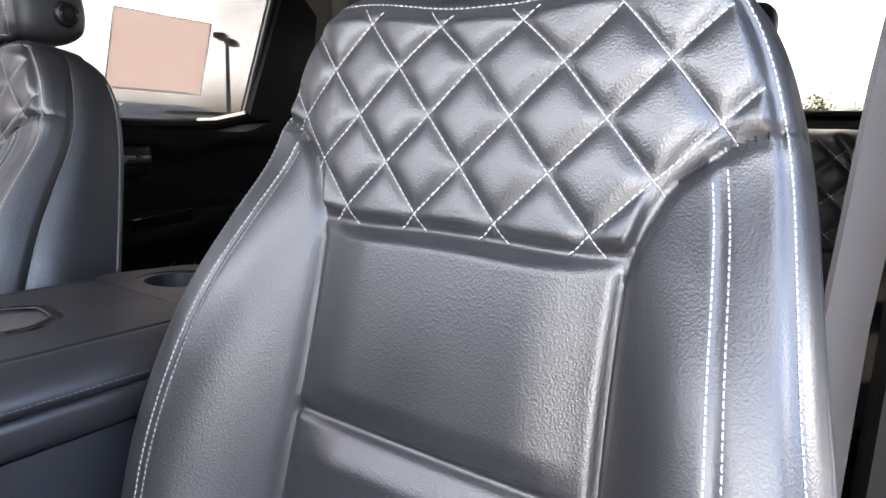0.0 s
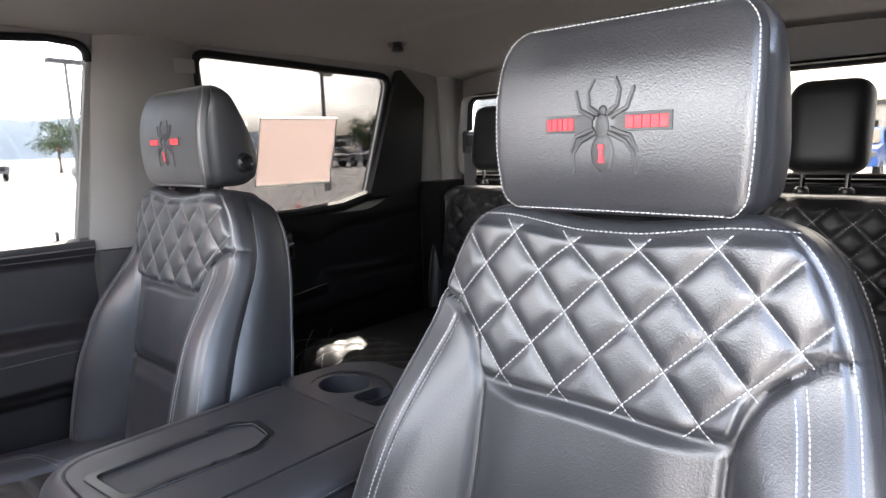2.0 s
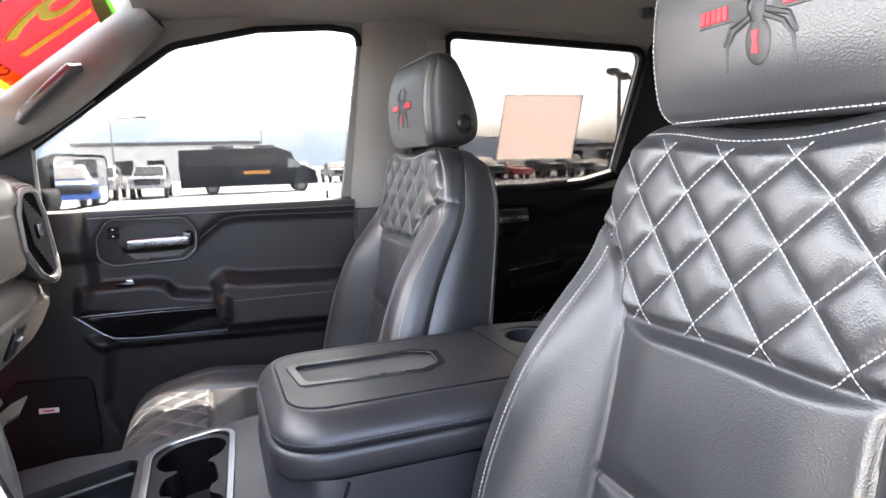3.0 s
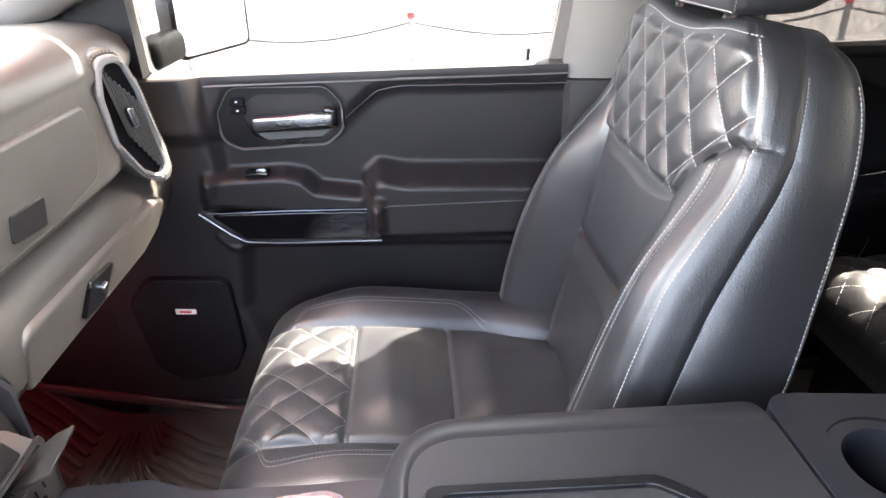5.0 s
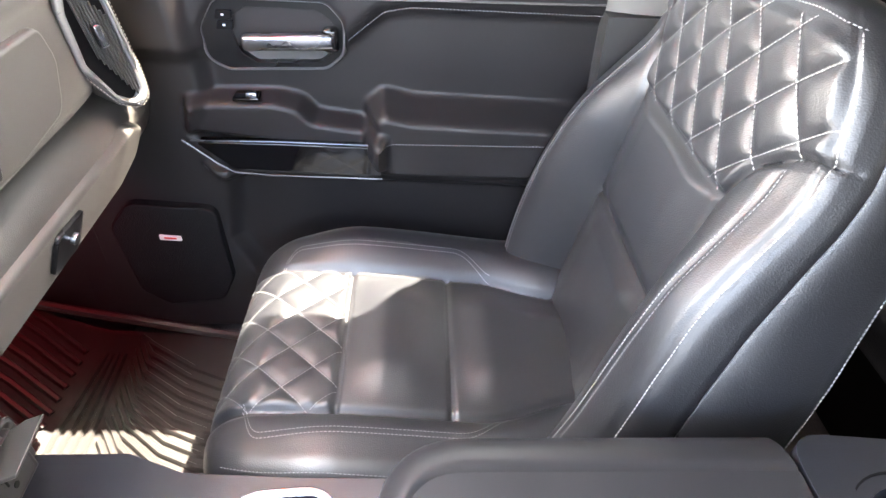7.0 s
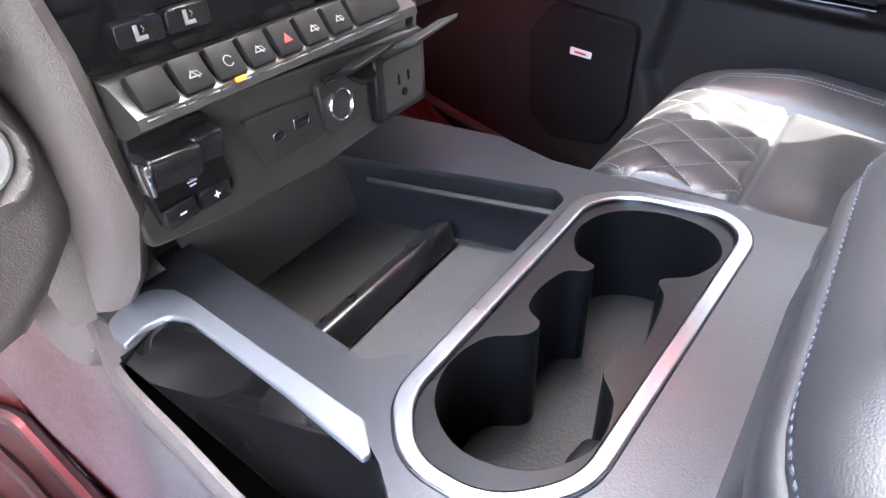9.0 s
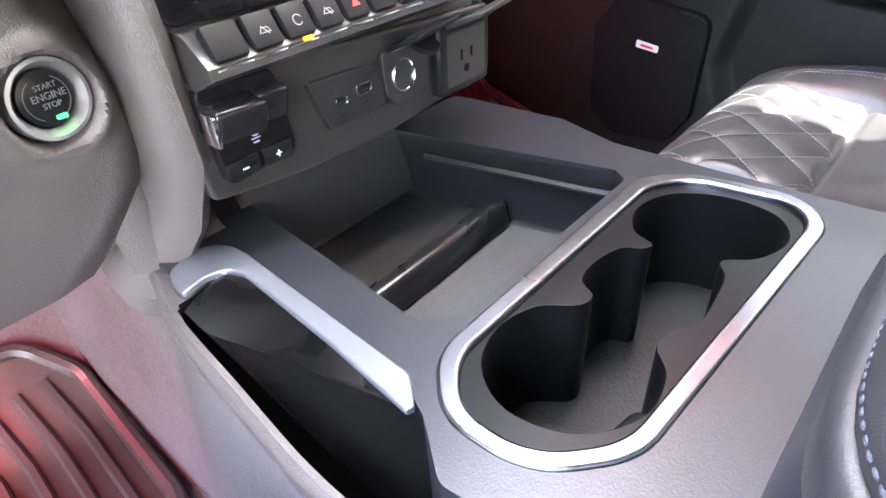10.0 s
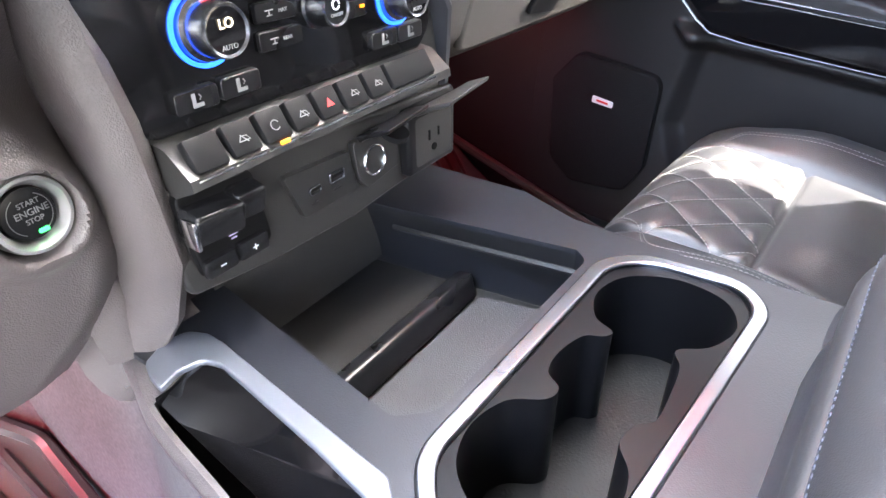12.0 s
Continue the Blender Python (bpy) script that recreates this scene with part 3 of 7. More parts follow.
part("window_switch", rbox(0.018, 0.016, 0.007, 0.002, 2, Matrix.Translation((0.682, 0.632, 0.5955)) @ pose(0, 0, 0, 0, 12)), SATIN, ws_base, "small chrome-edged window switch")
spk = rounded([(0.72, 0.40), (0.86, 0.41), (0.90, 0.36), (0.885, 0.22), (0.84, 0.185), (0.74, 0.20), (0.715, 0.25)], 0.025, 5)
sp = part("speaker_grille", solid(spk, -0.02, yz(0.664)), mat("speaker mesh", (0.007, 0.0066, 0.007), 0.6, spec=0.15, grain=1.0, scale=420, cell=True), door, "black speaker grille", bevel=0.004)
part("badge", solid(rounded([(0.822, 0.349), (0.786, 0.346), (0.786, 0.336), (0.822, 0.338)], 0.002, 3), -0.003, yz(0.6625)), ICON, sp, "small silver badge with a red bar")
part("badge_bar", solid([(0.814, 0.3445), (0.794, 0.343), (0.794, 0.340), (0.814, 0.3415)], -0.002, yz(0.6615)), RED_PAINT, sp)
sill = loft([[Vector((x, y, z)) for x, z in ((0.682, 0.733), (0.688, 0.746), (0.704, 0.752), (0.733, 0.750), (0.733, 0.735), (0.70, 0.725))] for y in np.linspace(0.135, 0.80, 20)])
# paler dashboard vinyl: daylight on the charcoal door top is put into its colour
part("window_sill", sill, DASH_VINYL, door)
pin = part("lock_pin", lathe((0.706, 0.195, 0.752), [(0.0, 0.018), (0.0028, 0.018), (0.0035, 0.015), (0.0028, 0.008), (0.003, 0.0)], (0, 0, 1), 12), PLASTIC_SMOOTH, door)

# rear doors
r_arm = [(-0.34, 0.520), (-0.50, 0.535), (-0.53, 0.565), (-0.86, 0.560), (-0.86, 0.49), (-0.55, 0.48), (-0.34, 0.47)]
r_top = [(-0.14, 0.80), (-0.14, 0.69), (-0.42, 0.69), (-0.50, 0.665), (-0.60, 0.70), (-0.90, 0.72), (-0.90, 0.80)]
r_f = stepped(0.0, [(r_arm, 0.055, 0.03), (r_top, 0.022, 0.03)])


def rear_door(s, nm, label):
    d = thing(nm, (s * 0.70, -0.5, 0.13), label, "door", "rear doors")
    top = lambda y: 0.735 + 0.30 * ease(-0.66, -0.92, y) * 0.3
    p = part("panel", grid(lambda y, v: Vector((s * (0.703 - r_f(y, 0.13 + v * (top(y) - 0.13))), y, 0.13 + v * (top(y) - 0.13))), np.linspace(-0.92, -0.125, 90), np.linspace(0, 1, 80)), PLASTIC_BLACK, d, angle=70)
    part("trim_panel", solid([(-0.36, 0.536), (-0.50, 0.552), (-0.50, 0.525), (-0.36, 0.513)], -0.008, yz(s * 0.652)), PIANO, d, bevel=0.001)
    part("chrome_strip", tube([Vector((s * 0.650, -0.345, 0.537)), Vector((s * 0.650, -0.50, 0.5545))], 0.0018, 6), SATIN, d)
    part("handle_surround", rbox(0.02, 0.115, 0.075, 0.014, 3, Matrix.Translation((s * 0.685, -0.365, 0.665))), PLASTIC_SMOOTH, d)
    part("door_handle", rbox(0.014, 0.085, 0.018, 0.005, 3, Matrix.Translation((s * 0.667, -0.37, 0.668))), SATIN, d, "satin chrome door handle")
    part("window_sill", tube([Vector((s * 0.70, -0.13, 0.742)), Vector((s * 0.70, -0.45, 0.742)), Vector((s * 0.70, -0.60, 0.752)), Vector((s * 0.70, -0.69, 0.772)), Vector((s * 0.70, -0.90, 0.785))], 0.016, 10), PLASTIC_BLACK, d)
    corner = [(-0.69, 0.77), (-0.815, 1.115), (-0.83, 1.14), (-0.93, 1.06), (-0.90, 0.77)]
    part("window_post", solid(rounded(corner, 0.015, 3), 0.02, yz(s * 0.70) if s < 0 else yz(0.699)), PLASTIC_BLACK, d)
    d.location += Vector((0, 0.12, 0.022))
    return d


rear_door(1, "rear_door", "black rear passenger door panel with armrest, closed")
rear_door(-1, "rear_door", "black rear door panel on the driver side, closed")


# ---- front seats ----
SEAT_X = -0.420
BACK_H = 0.524
TILT_BACK = radians(11)
UPV = Vector((0, -math.sin(TILT_BACK), math.cos(TILT_BACK)))
FRV = Vector((0, math.cos(TILT_BACK), math.sin(TILT_BACK)))
QUILT_X, QUILT_H = 0.0636, 0.069
QUILT_V = 0.4605


def back_width(h):
    return curve_at((0, 0.06, 0.15, 0.2375, 0.29, 0.349, 0.408, 0.454, 0.485, 0.505, 0.518, 0.524),
                    (0.236, 0.249, 0.252, 0.241, 0.230, 0.218, 0.205, 0.190, 0.175, 0.159, 0.140, 0.122), h)


def bolster_top(ax):
    """The lower edge of the quilted panel."""
    return curve_at((0, 0.1195, 0.126, 0.138, 0.160, 0.180, 0.25), (0.3468, 0.3480, 0.366, 0.390, 0.409, 0.420, 0.436), ax)


def bolster_inner(h):
    return curve_at((0, 0.1, 0.2, 0.285, 0.347, 0.372, 0.39, 0.41), (0.132, 0.128, 0.122, 0.1185, 0.1195, 0.128, 0.138, 0.160), h)


def bolster_crest(h):
    """Where the double seam runs along the bolster."""
    return curve_at((0, 0.03, 0.08, 0.15, 0.238, 0.314, 0.365, 0.4026, 0.42), (0.176, 0.188, 0.198, 0.202, 0.194, 0.181, 0.171, 0.162, 0.160), h)


def bolster_rise(h):
    return curve_at((0, 0.09, 0.18, 0.266, 0.34, 0.385, 0.42), (0.078, 0.076, 0.069, 0.053, 0.027, 0.009, 0.0), h)


def top_dip(x, h):
    """The top edge sags a little between the shoulders."""
    return 0.011 * (1 - ease(0.015, 0.115, abs(x))) * ease(0.45, 0.52, h)


def puff(u, v, depth):
    """The swelling of a quilted diamond; zero along the seams."""
    a, b = u + v, u - v
    pa, pb = 2 * abs(a - round(a)), 2 * abs(b - round(b))
    return depth * (1 - (1 - pa) ** 3.6) * (1 - (1 - pb) ** 3.6)


def groove(d, width=0.005, depth=0.006):
    return -depth * math.exp(-(d / width) ** 2)


def back_front(x, h):
    """How far the backrest's face stands forward at (x, h)."""
    ax, w = abs(x), back_width(h)
    top = bolster_top(ax)
    slope = (bolster_top(ax + 0.004) - bolster_top(max(0, ax - 0.004))) / 0.008
    off = (h - top) / math.hypot(1, slope)
    d = 0.004 * (1 - (ax / 0.20) ** 2)
    edge = w - 0.011
    if h > top:
        near = ease(0, 0.010, off) * ease(0, 0.012, w - 0.008 - ax) * ease(0.002, 0.014, BACK_H - 0.014 - h)
        d += puff(x / QUILT_X, (h - QUILT_V) / QUILT_H, 0.0056) * near
        d += groove(off, 0.006, 0.004)
        d -= 0.010 * ease(0.12, 0.19, ax)
    else:
        inner, crest, rise = bolster_inner(h), bolster_crest(h), bolster_rise(h)
        fade = ease(0.0, 0.014, -off)
        if ax > inner:
            k = min(1.0, (ax - inner) / max(0.012, crest - inner))
            k = 1.08 * k * k / (k + 0.08)
            q = max(0.0, (ax - crest) / max(0.01, w - crest))
            d += rise * (math.sin(k * math.pi / 2) ** 0.9 - 0.22 * q * q)
            d -= 0.010 * ease(0.12, 0.19, ax) * ease(0.0, 0.05, 0.43 - h + 0.02) * ease(0.28, 0.40, h)
            d += groove(ax - inner, 0.0045, 0.005) * fade + groove(ax - crest, 0.004, 0.0022) * fade
        else:
            d += groove(inner - ax, 0.0045, 0.005) * fade
            d += groove(h - 0.196, 0.0042, 0.0055)
            d += 0.010 * ease(0, 0.06, inner - ax) * fade * ease(0, 0.03, abs(h - 0.196))
        d += groove(off, 0.006, 0.004)
    d += groove(ax - edge, 0.0028, 0.0018)
    return d


def lean(x):
    """The outboard bolster is a little slimmer than the inboard one."""
    return x * (1 - 0.040 * ease(0.10, 0.24, -x))


def back_point(x, h, lift=0.0, cx=SEAT_X):
    w, r = back_width(h), 0.020
    e = min(max(0, abs(x) - (w - r)), r)
    drop = r - math.sqrt(max(0, r * r - e * e))
    tr = 0.030
    t = min(max(0, h - (BACK_H - tr)), tr)
    tdrop = tr - math.sqrt(max(0, tr * tr - t * t))
    return Vector((cx + lean(x), 0.205, 0.36)) + UPV * (h - top_dip(x, h)) + FRV * (back_front(x, h) - drop - tdrop * 0.7 + lift)


def back_normal(x, h):
    e = 0.002
    a = back_point(x + e, h) - back_point(x - e, h)
    b = back_point(x, min(h + e, BACK_H)) - back_point(x, h - e)
    return a.cross(b).normalized() * (1 if a.cross(b).y > 0 else -1)


def back_thick(h):
    return curve_at((0, 0.15, 0.35, 0.45, 0.50, 0.524), (0.118, 0.122, 0.125, 0.120, 0.106, 0.088), h)


def backrest_mesh():
    rings = []
    n = 281
    for j in range(251):
        h = BACK_H * j / 250
        rise = bolster_rise(h) * 0.78 if h < 0.42 else 0.0
        w = back_width(h)
        thick = back_thick(h)
        tr = 0.030
        t = min(max(0, h - (BACK_H - tr)), tr)
        tdrop = tr - math.sqrt(max(0, tr * tr - t * t))
        seam = min(bolster_inner(h), 0.75 * w)
        r = []
        for i in range(n):
            u = 2 * i / (n - 1) - 1
            a = abs(u)
            x = seam * a * 2 if a < 0.5 else seam + (w - seam) * (a - 0.5) * 2
            r.append(back_point(math.copysign(x, u), h))
        o = Vector((SEAT_X, 0.205, 0.36)) + UPV * h
        back = thick - tdrop
        side = [(w + 0.002, 0.036 - rise), (w + 0.003, 0.046 - rise), (w + 0.0005, 0.0485 - rise), (w + 0.003, 0.051 - rise), (w + 0.003, 0.075 - 0.5 * rise), (w + 0.001, back * 0.80), (w - 0.002, back * 0.875),
                (w - 0.001, back * 0.90), (w - 0.010, back * 0.97), (w - 0.03, back), (w * 0.5, back + 0.012), (0, back + 0.014)]
        side = [(x, min(d, back + 0.014)) for x, d in side]
        r += [o - UPV * top_dip(x, h) + Vector((lean(x), 0, 0)) - FRV * d for x, d in side]
        r += [o - UPV * top_dip(x, h) + Vector((lean(-x), 0, 0)) - FRV * d for x, d in side[-2::-1]]
        rings.append(r)
    return loft(rings)


def quilt_lines(region, place, normal, su, sv, v0, span, bm):
    """Stitches along both families of a diamond quilt, where region(x, h) holds."""
    for sign in (1, -1):
        kind = dict(step=0.0050, length=0.0039, r=0.00042) if sign > 0 else dict(step=0.0046, length=0.0041, r=0.00030)
        for k in range(-9, 10):
            run, nor = [], []
            for i in range(281):
                v = -span + 2 * span * i / 280
                u = (k - sign * v / sv) * su
                if region(u, v0 + v):
                    nn = Vector(normal(u, v0 + v)).normalized()
                    run.append(place(u, v0 + v) + nn * 0.0011)
                    nor.append(nn)
                elif run:
                    if len(run) > 3:
                        stitches(bm, run, nor, **kind)
                    run, nor = [], []
            if len(run) > 3:
                stitches(bm, run, nor, **kind)


def follow(bm, curve, place, normal, **kw):
    stitches(bm, [place(*c) for c in curve], [normal(*c) for c in curve], **kw)


def backrest_stitching():
    bm = bmesh.new()

    def region(x, h):
        return 0.30 < h < BACK_H - 0.016 and h > bolster_top(abs(x)) - 0.002 and abs(x) < back_width(h) - 0.0095
    quilt_lines(region, back_point, back_normal, QUILT_X, QUILT_H, QUILT_V, 0.15, bm)
    for s in (1, -1):
        for off in (-0.0042, 0.0042):
            follow(bm, [(s * (bolster_crest(h) + off), h) for h in np.linspace(0.015, 0.402 + off, 120)], back_point, back_normal)
        follow(bm, [(s * (back_width(h) - 0.0075), h) for h in np.linspace(0.01, 0.5115, 160)], back_point, back_normal)
    follow(bm, [(x, BACK_H - 0.0125) for x in np.linspace(-0.148, 0.148, 90)], back_point, back_normal)
    # the two seams down each side wall
    for s in (1, -1):
        pts, thin = [], []
        for h in np.linspace(0.0, 0.49, 120):
            rise = bolster_rise(h) * 0.78 if h < 0.42 else 0.0
            o = Vector((SEAT_X, 0.205, 0.36)) + UPV * h
            pts.append(o + Vector((lean(s * (back_width(h) + 0.0008)), 0, 0)) - FRV * (back_thick(h) * 0.875))
            thin.append(o + Vector((lean(s * (back_width(h) + 0.0022)), 0, 0)) - FRV * (0.0485 - rise))
        stitches(bm, pts, [Vector((s, 0, 0))] * len(pts))
        stitches(bm, thin, [Vector((s, 0, 0))] * len(thin), step=0.0040, length=0.0033, r=0.0003)
    return bm


# ---- cushion ----
CUSH_Y0, CUSH_Y1 = 0.13, 0.672


def cush_width(y):
    return curve_at((0.13, 0.25, 0.40, 0.52, 0.60, 0.645, 0.665, 0.672), (0.212, 0.226, 0.234, 0.233, 0.222, 0.202, 0.172, 0.142), y)


def cush_inner(y):
    """The seam between the insert and the side bolsters, drawn in towards the rear."""
    return 0.128 - 0.034 * ease(0.34, 0.20, y)


def cush_top(x, y):
    ax, w = abs(x), cush_width(y)
    z = 0.372 + 0.024 * ease(0.25, 0.56, y) + 0.004 * (1 - (ax / 0.16) ** 2)
    inner = cush_inner(y)
    if ax > inner:
        k = min(1, (ax - inner) / 0.05)
        z += 0.026 * math.sin(k * math.pi / 2) * (1 - 0.75 * ease(0.50, 0.63, y)) + groove(ax - inner, 0.006, 0.007)
    else:
        z += groove(inner - ax, 0.006, 0.007)
        z += groove(y - 0.512, 0.0042, 0.006) + groove(y - 0.372, 0.0042, 0.0055)
        if y > 0.512:
            z += puff(x / 0.0636, (y - 0.545) / 0.069, 0.0040) * ease(0, 0.012, y - 0.512) * ease(0, 0.012, inner - ax)
        else:
            z += 0.016 * ease(0, 0.075, inner - ax) * ease(0, 0.06, 0.512 - y) * ease(0, 0.06, abs(y - 0.372))
    r = 0.035
    e = min(max(0, ax - (w - r)), r)
    z -= r - math.sqrt(max(0, r * r - e * e))
    rf = 0.075
    e = min(max(0, y - (CUSH_Y1 - rf)), rf)
    z -= rf - math.sqrt(max(0, rf * rf - e * e))
    return z


def cush_point(x, y):
    return Vector((SEAT_X + x, y, cush_top(x, y)))


def cush_normal(x, y):
    e = 0.002
    a = cush_point(x + e, y) - cush_point(x - e, y)
    b = cush_point(x, min(y + e, CUSH_Y1)) - cush_point(x, y - e)
    return a.cross(b).normalized()


def cushion_mesh():
    rings = []
    n = 201
    ys = list(np.linspace(CUSH_Y0, CUSH_Y1 - 0.02, 230)) + [CUSH_Y1 - 0.02 * (1 - math.sin(k / 10 * math.pi / 2)) for k in range(1, 11)]
    for y in ys:
        w = cush_width(y)
        r = [cush_point(-w + 2 * w * i / (n - 1), y) for i in range(n)]
        e = min(max(0, y - (CUSH_Y1 - 0.05)), 0.05)
        low = 0.225 + 0.02 * (e / 0.05)
        for s in (1, -1):
            pr = [(w + 0.002, 0.325), (w + 0.002, 0.30), (w, low + 0.02), (w - 0.02, low)]
            pr = [(x, min(z, cush_top(w, y) - 0.001 * q)) for q, (x, z) in enumerate(pr)]
            pr = pr if s == 1 else [(-x, z) for x, z in pr[::-1]]
            r += [Vector((SEAT_X + x, y, z)) for x, z in pr]
        rings.append(r)
    return loft(rings)


def cushion_stitching():
    bm = bmesh.new()

    def region(x, y):
        return 0.514 < y < CUSH_Y1 - 0.004 and abs(x) < 0.128
    quilt_lines(region, cush_point, cush_normal, 0.0636, 0.069, 0.545, 0.16, bm)
    for s in (1, -1):
        for off in (-0.004, 0.004):
            run = [(s * (0.168 + off - 0.040 * ease(0.37, 0.30, y) ** 1.5 - 0.05 * ease(0.585, 0.625, y) ** 2), y) for y in np.linspace(0.305, 0.622, 110)]
            follow(bm, run, cush_point, cush_normal)
        follow(bm, [(s * (cush_width(y) - 0.016), y) for y in np.linspace(0.2, 0.63, 100)], cush_point, cush_normal)
    return bm


# ---- headrest ----
HEAD_LO, HEAD_HI = 0.866, 1.037


def head_half(z):
    """Half the face's width, its corners rounded in the face."""
    w = 0.1195 - 0.004 * ease(0.93, 0.87, z) - 0.004 * ease(0.97, 1.03, z)
    lo, hi = max(0, HEAD_LO + 0.024 - z) / 0.024, max(0, z - HEAD_HI + 0.032) / 0.032
    return w - 0.024 * (1 - math.sqrt(max(0, 1 - lo * lo))) - 0.032 * (1 - math.sqrt(max(0, 1 - hi * hi)))


def head_plane(z):
    return curve_at((0.866, 0.90, 0.95, 0.99, 1.02, 1.037), (0.108, 0.114, 0.116, 0.111, 0.101, 0.093), z)


def head_back(z):
    return curve_at((0.866, 0.89, 0.92, 0.96, 1.00, 1.037), (0.016, 0.004, 0.004, 0.016, 0.035, 0.054), z)


def head_front(x, z):
    """The face, swelling a little, with a narrow rounded border."""
    w = head_half(z)
    swell = 0.005 * (1 - (x / 0.12) ** 2) * ease(HEAD_LO, HEAD_LO + 0.05, z) * ease(HEAD_HI, HEAD_HI - 0.05, z)
    e = min(0.010, max(0.0, abs(x) - (w - 0.010)))
    f = min(0.012, max(0.0, HEAD_LO + 0.012 - z, z - HEAD_HI + 0.012))
    return head_plane(z) + swell - (0.010 - math.sqrt(max(0, 1e-4 - e * e))) - 0.8 * (0.012 - math.sqrt(max(0, 1.44e-4 - f * f)))


def head_ring(z):
    w, yb = head_half(z), head_back(z)
    f = min(0.02, max(0.0, HEAD_LO + 0.02 - z, z - HEAD_HI + 0.02))
    yb += 0.02 - math.sqrt(max(0, 4e-4 - f * f))
    half = [(w * t, head_front(w * t, z)) for t in list(np.linspace(0, 0.90, 14)) + [0.92, 0.94, 0.96, 0.98, 0.99, 1.0]]
    yf = half[-1][1]
    half += [(w + 0.0012, yf - 0.0025), (w + 0.0006, yf - 0.005)]
    for t in np.linspace(0.12, 0.80, 7):
        half.append((w + 0.006 * math.sin(math.pi * min(1, t + 0.15)), yf + (yb - yf) * t))
    for a in np.linspace(0.25, 1.0, 5):
        half.append((w - 0.030 * (1 - math.cos(a * math.pi / 2)), yf + (yb - yf) * (0.80 + 0.20 * math.sin(a * math.pi / 2))))
    half += [(w * 0.5, yb - 0.003), (0, yb - 0.004)]
    return [Vector((SEAT_X + x, y, z)) for x, y in half] + [Vector((SEAT_X - x, y, z)) for x, y in half[-2:0:-1]]


def headrest(parent):
    n = 12
    zs = [HEAD_LO + 0.024 * (1 - math.cos(k / n * math.pi / 2)) for k in range(n)] + list(np.linspace(HEAD_LO + 0.024, HEAD_HI - 0.032, 22)) + [HEAD_HI - 0.032 * (1 - math.sin(k / n * math.pi / 2)) for k in range(1, n + 1)]
    head = part("headrest", loft([head_ring(z) for z in zs]), LEATHER, parent, "black leather headrest with a red and black emblem", angle=60)
    bm = bmesh.new()
    # seam round the border of the face
    pts = []
    for z in np.linspace(HEAD_LO + 0.003, HEAD_HI - 0.003, 70):
        pts.append((head_half(z) - 0.0025, z))
    top = [(x, HEAD_HI - 0.004) for x in np.linspace(pts[-1][0], -pts[-1][0], 40)]
    low = [(x, HEAD_LO + 0.004) for x in np.linspace(-pts[0][0], pts[0][0], 40)]
    loop = pts + top[1:-1] + [(-x, z) for x, z in reversed(pts)] + low[1:-1]
    pts = [Vector((SEAT_X + x, head_front(x, z) + 0.0006, z)) for x, z in loop]
    stitches(bm, pts + pts[:1], [Vector((0, 1, 0.1))] * (len(pts) + 1))
    part("stitching", bm, THREAD, head, "white stitching", kind="stuff")

    def at(u, v, lift=0.0008):
        x, z = -u * 0.000345, 0.9455 - v * 0.000345
        return Vector((SEAT_X + x, head_front(x, z) + lift, z))
    legs = bmesh.new()
    runs = [[(-10, -20), (-37, -40), (-42, -76), (-28, -106)], [(-22, -12), (-62, -34), (-76, -78), (-74, -82)],
            [(-22, 14), (-72, 32), (-86, 62), (-88, 70)], [(-16, 22), (-60, 44), (-80, 72), (-84, 124)]]
    for run in runs:
        for s in (1, -1):
            p = [at(s * u, v, 0.0004) for u, v in run]
            fine = []
            for a, b in zip(p, p[1:]):
                fine += [a.lerp(b, t) for t in (0, 0.33, 0.66)]
            fine.append(p[-1])
            legs = join(legs, tube(fine, [0.0024 - 0.0012 * i / len(fine) for i in range(len(fine))], 6, flat=0.8, up=(0, 1, 0)))
    part("emblem_outline", legs, EMBOSS, head, "raised black embroidered lines", kind="stuff")
    for name, cu, cv, ru, rv in (("emblem_oval", 0, 72, 31, 48), ("emblem_oval", 0, 10, 18, 34), ("emblem_oval", 0, -30, 11, 12)):
        rings = []
        for q in range(6):
            t = q / 5
            rings.append([at(cu + ru * math.cos(a) * math.cos(t * 1.45), cv + rv * math.sin(a) * math.cos(t * 1.45), 0.0003 + 0.0022 * math.sin(t * 1.5)) for a in np.linspace(0, 2 * math.pi, 29)[:-1]])
        part(name, loft(rings), EMBOSS, head, "black embroidered oval")
    for s in (1, -1):
        u0, u1 = (34, 172) if s > 0 else (-162, -26)
        part("emblem_bar", loft([[at(u0, -20 - 2, 0.0002), at(u1, -20 - 2, 0.0002), at(u1, 22, 0.0002), at(u0, 22, 0.0002)],
                                 [at(u0 + 1, -21, 0.0012), at(u1 - 1, -21, 0.0012), at(u1 - 1, 21, 0.0012), at(u0 + 1, 21, 0.0012)]]), EMBOSS, head, "black embroidered bar")
        a, b = (62, 164) if s > 0 else (-156, -76)
        wd = (b - a) / 5
        red = bmesh.new()
        for i in range(5):
            c0, c1 = a + wd * i + 1.2, a + wd * (i + 1) - 1.8
            red = join(red, loft([[at(c0, -14, 0.0010), at(c1, -14, 0.0010), at(c1, 15, 0.0010), at(c0, 15, 0.0010)],
                                  [at(c0, -13, 0.0021), at(c1, -13, 0.0021), at(c1, 14, 0.0021), at(c0, 14, 0.0021)]]))
        part("emblem_block", red, RED_THREAD, head, "row of red embroidered blocks")
    glass_pts = [(-8, 52), (8, 52), (4, 72), (8, 96), (-8, 96), (-4, 72)]
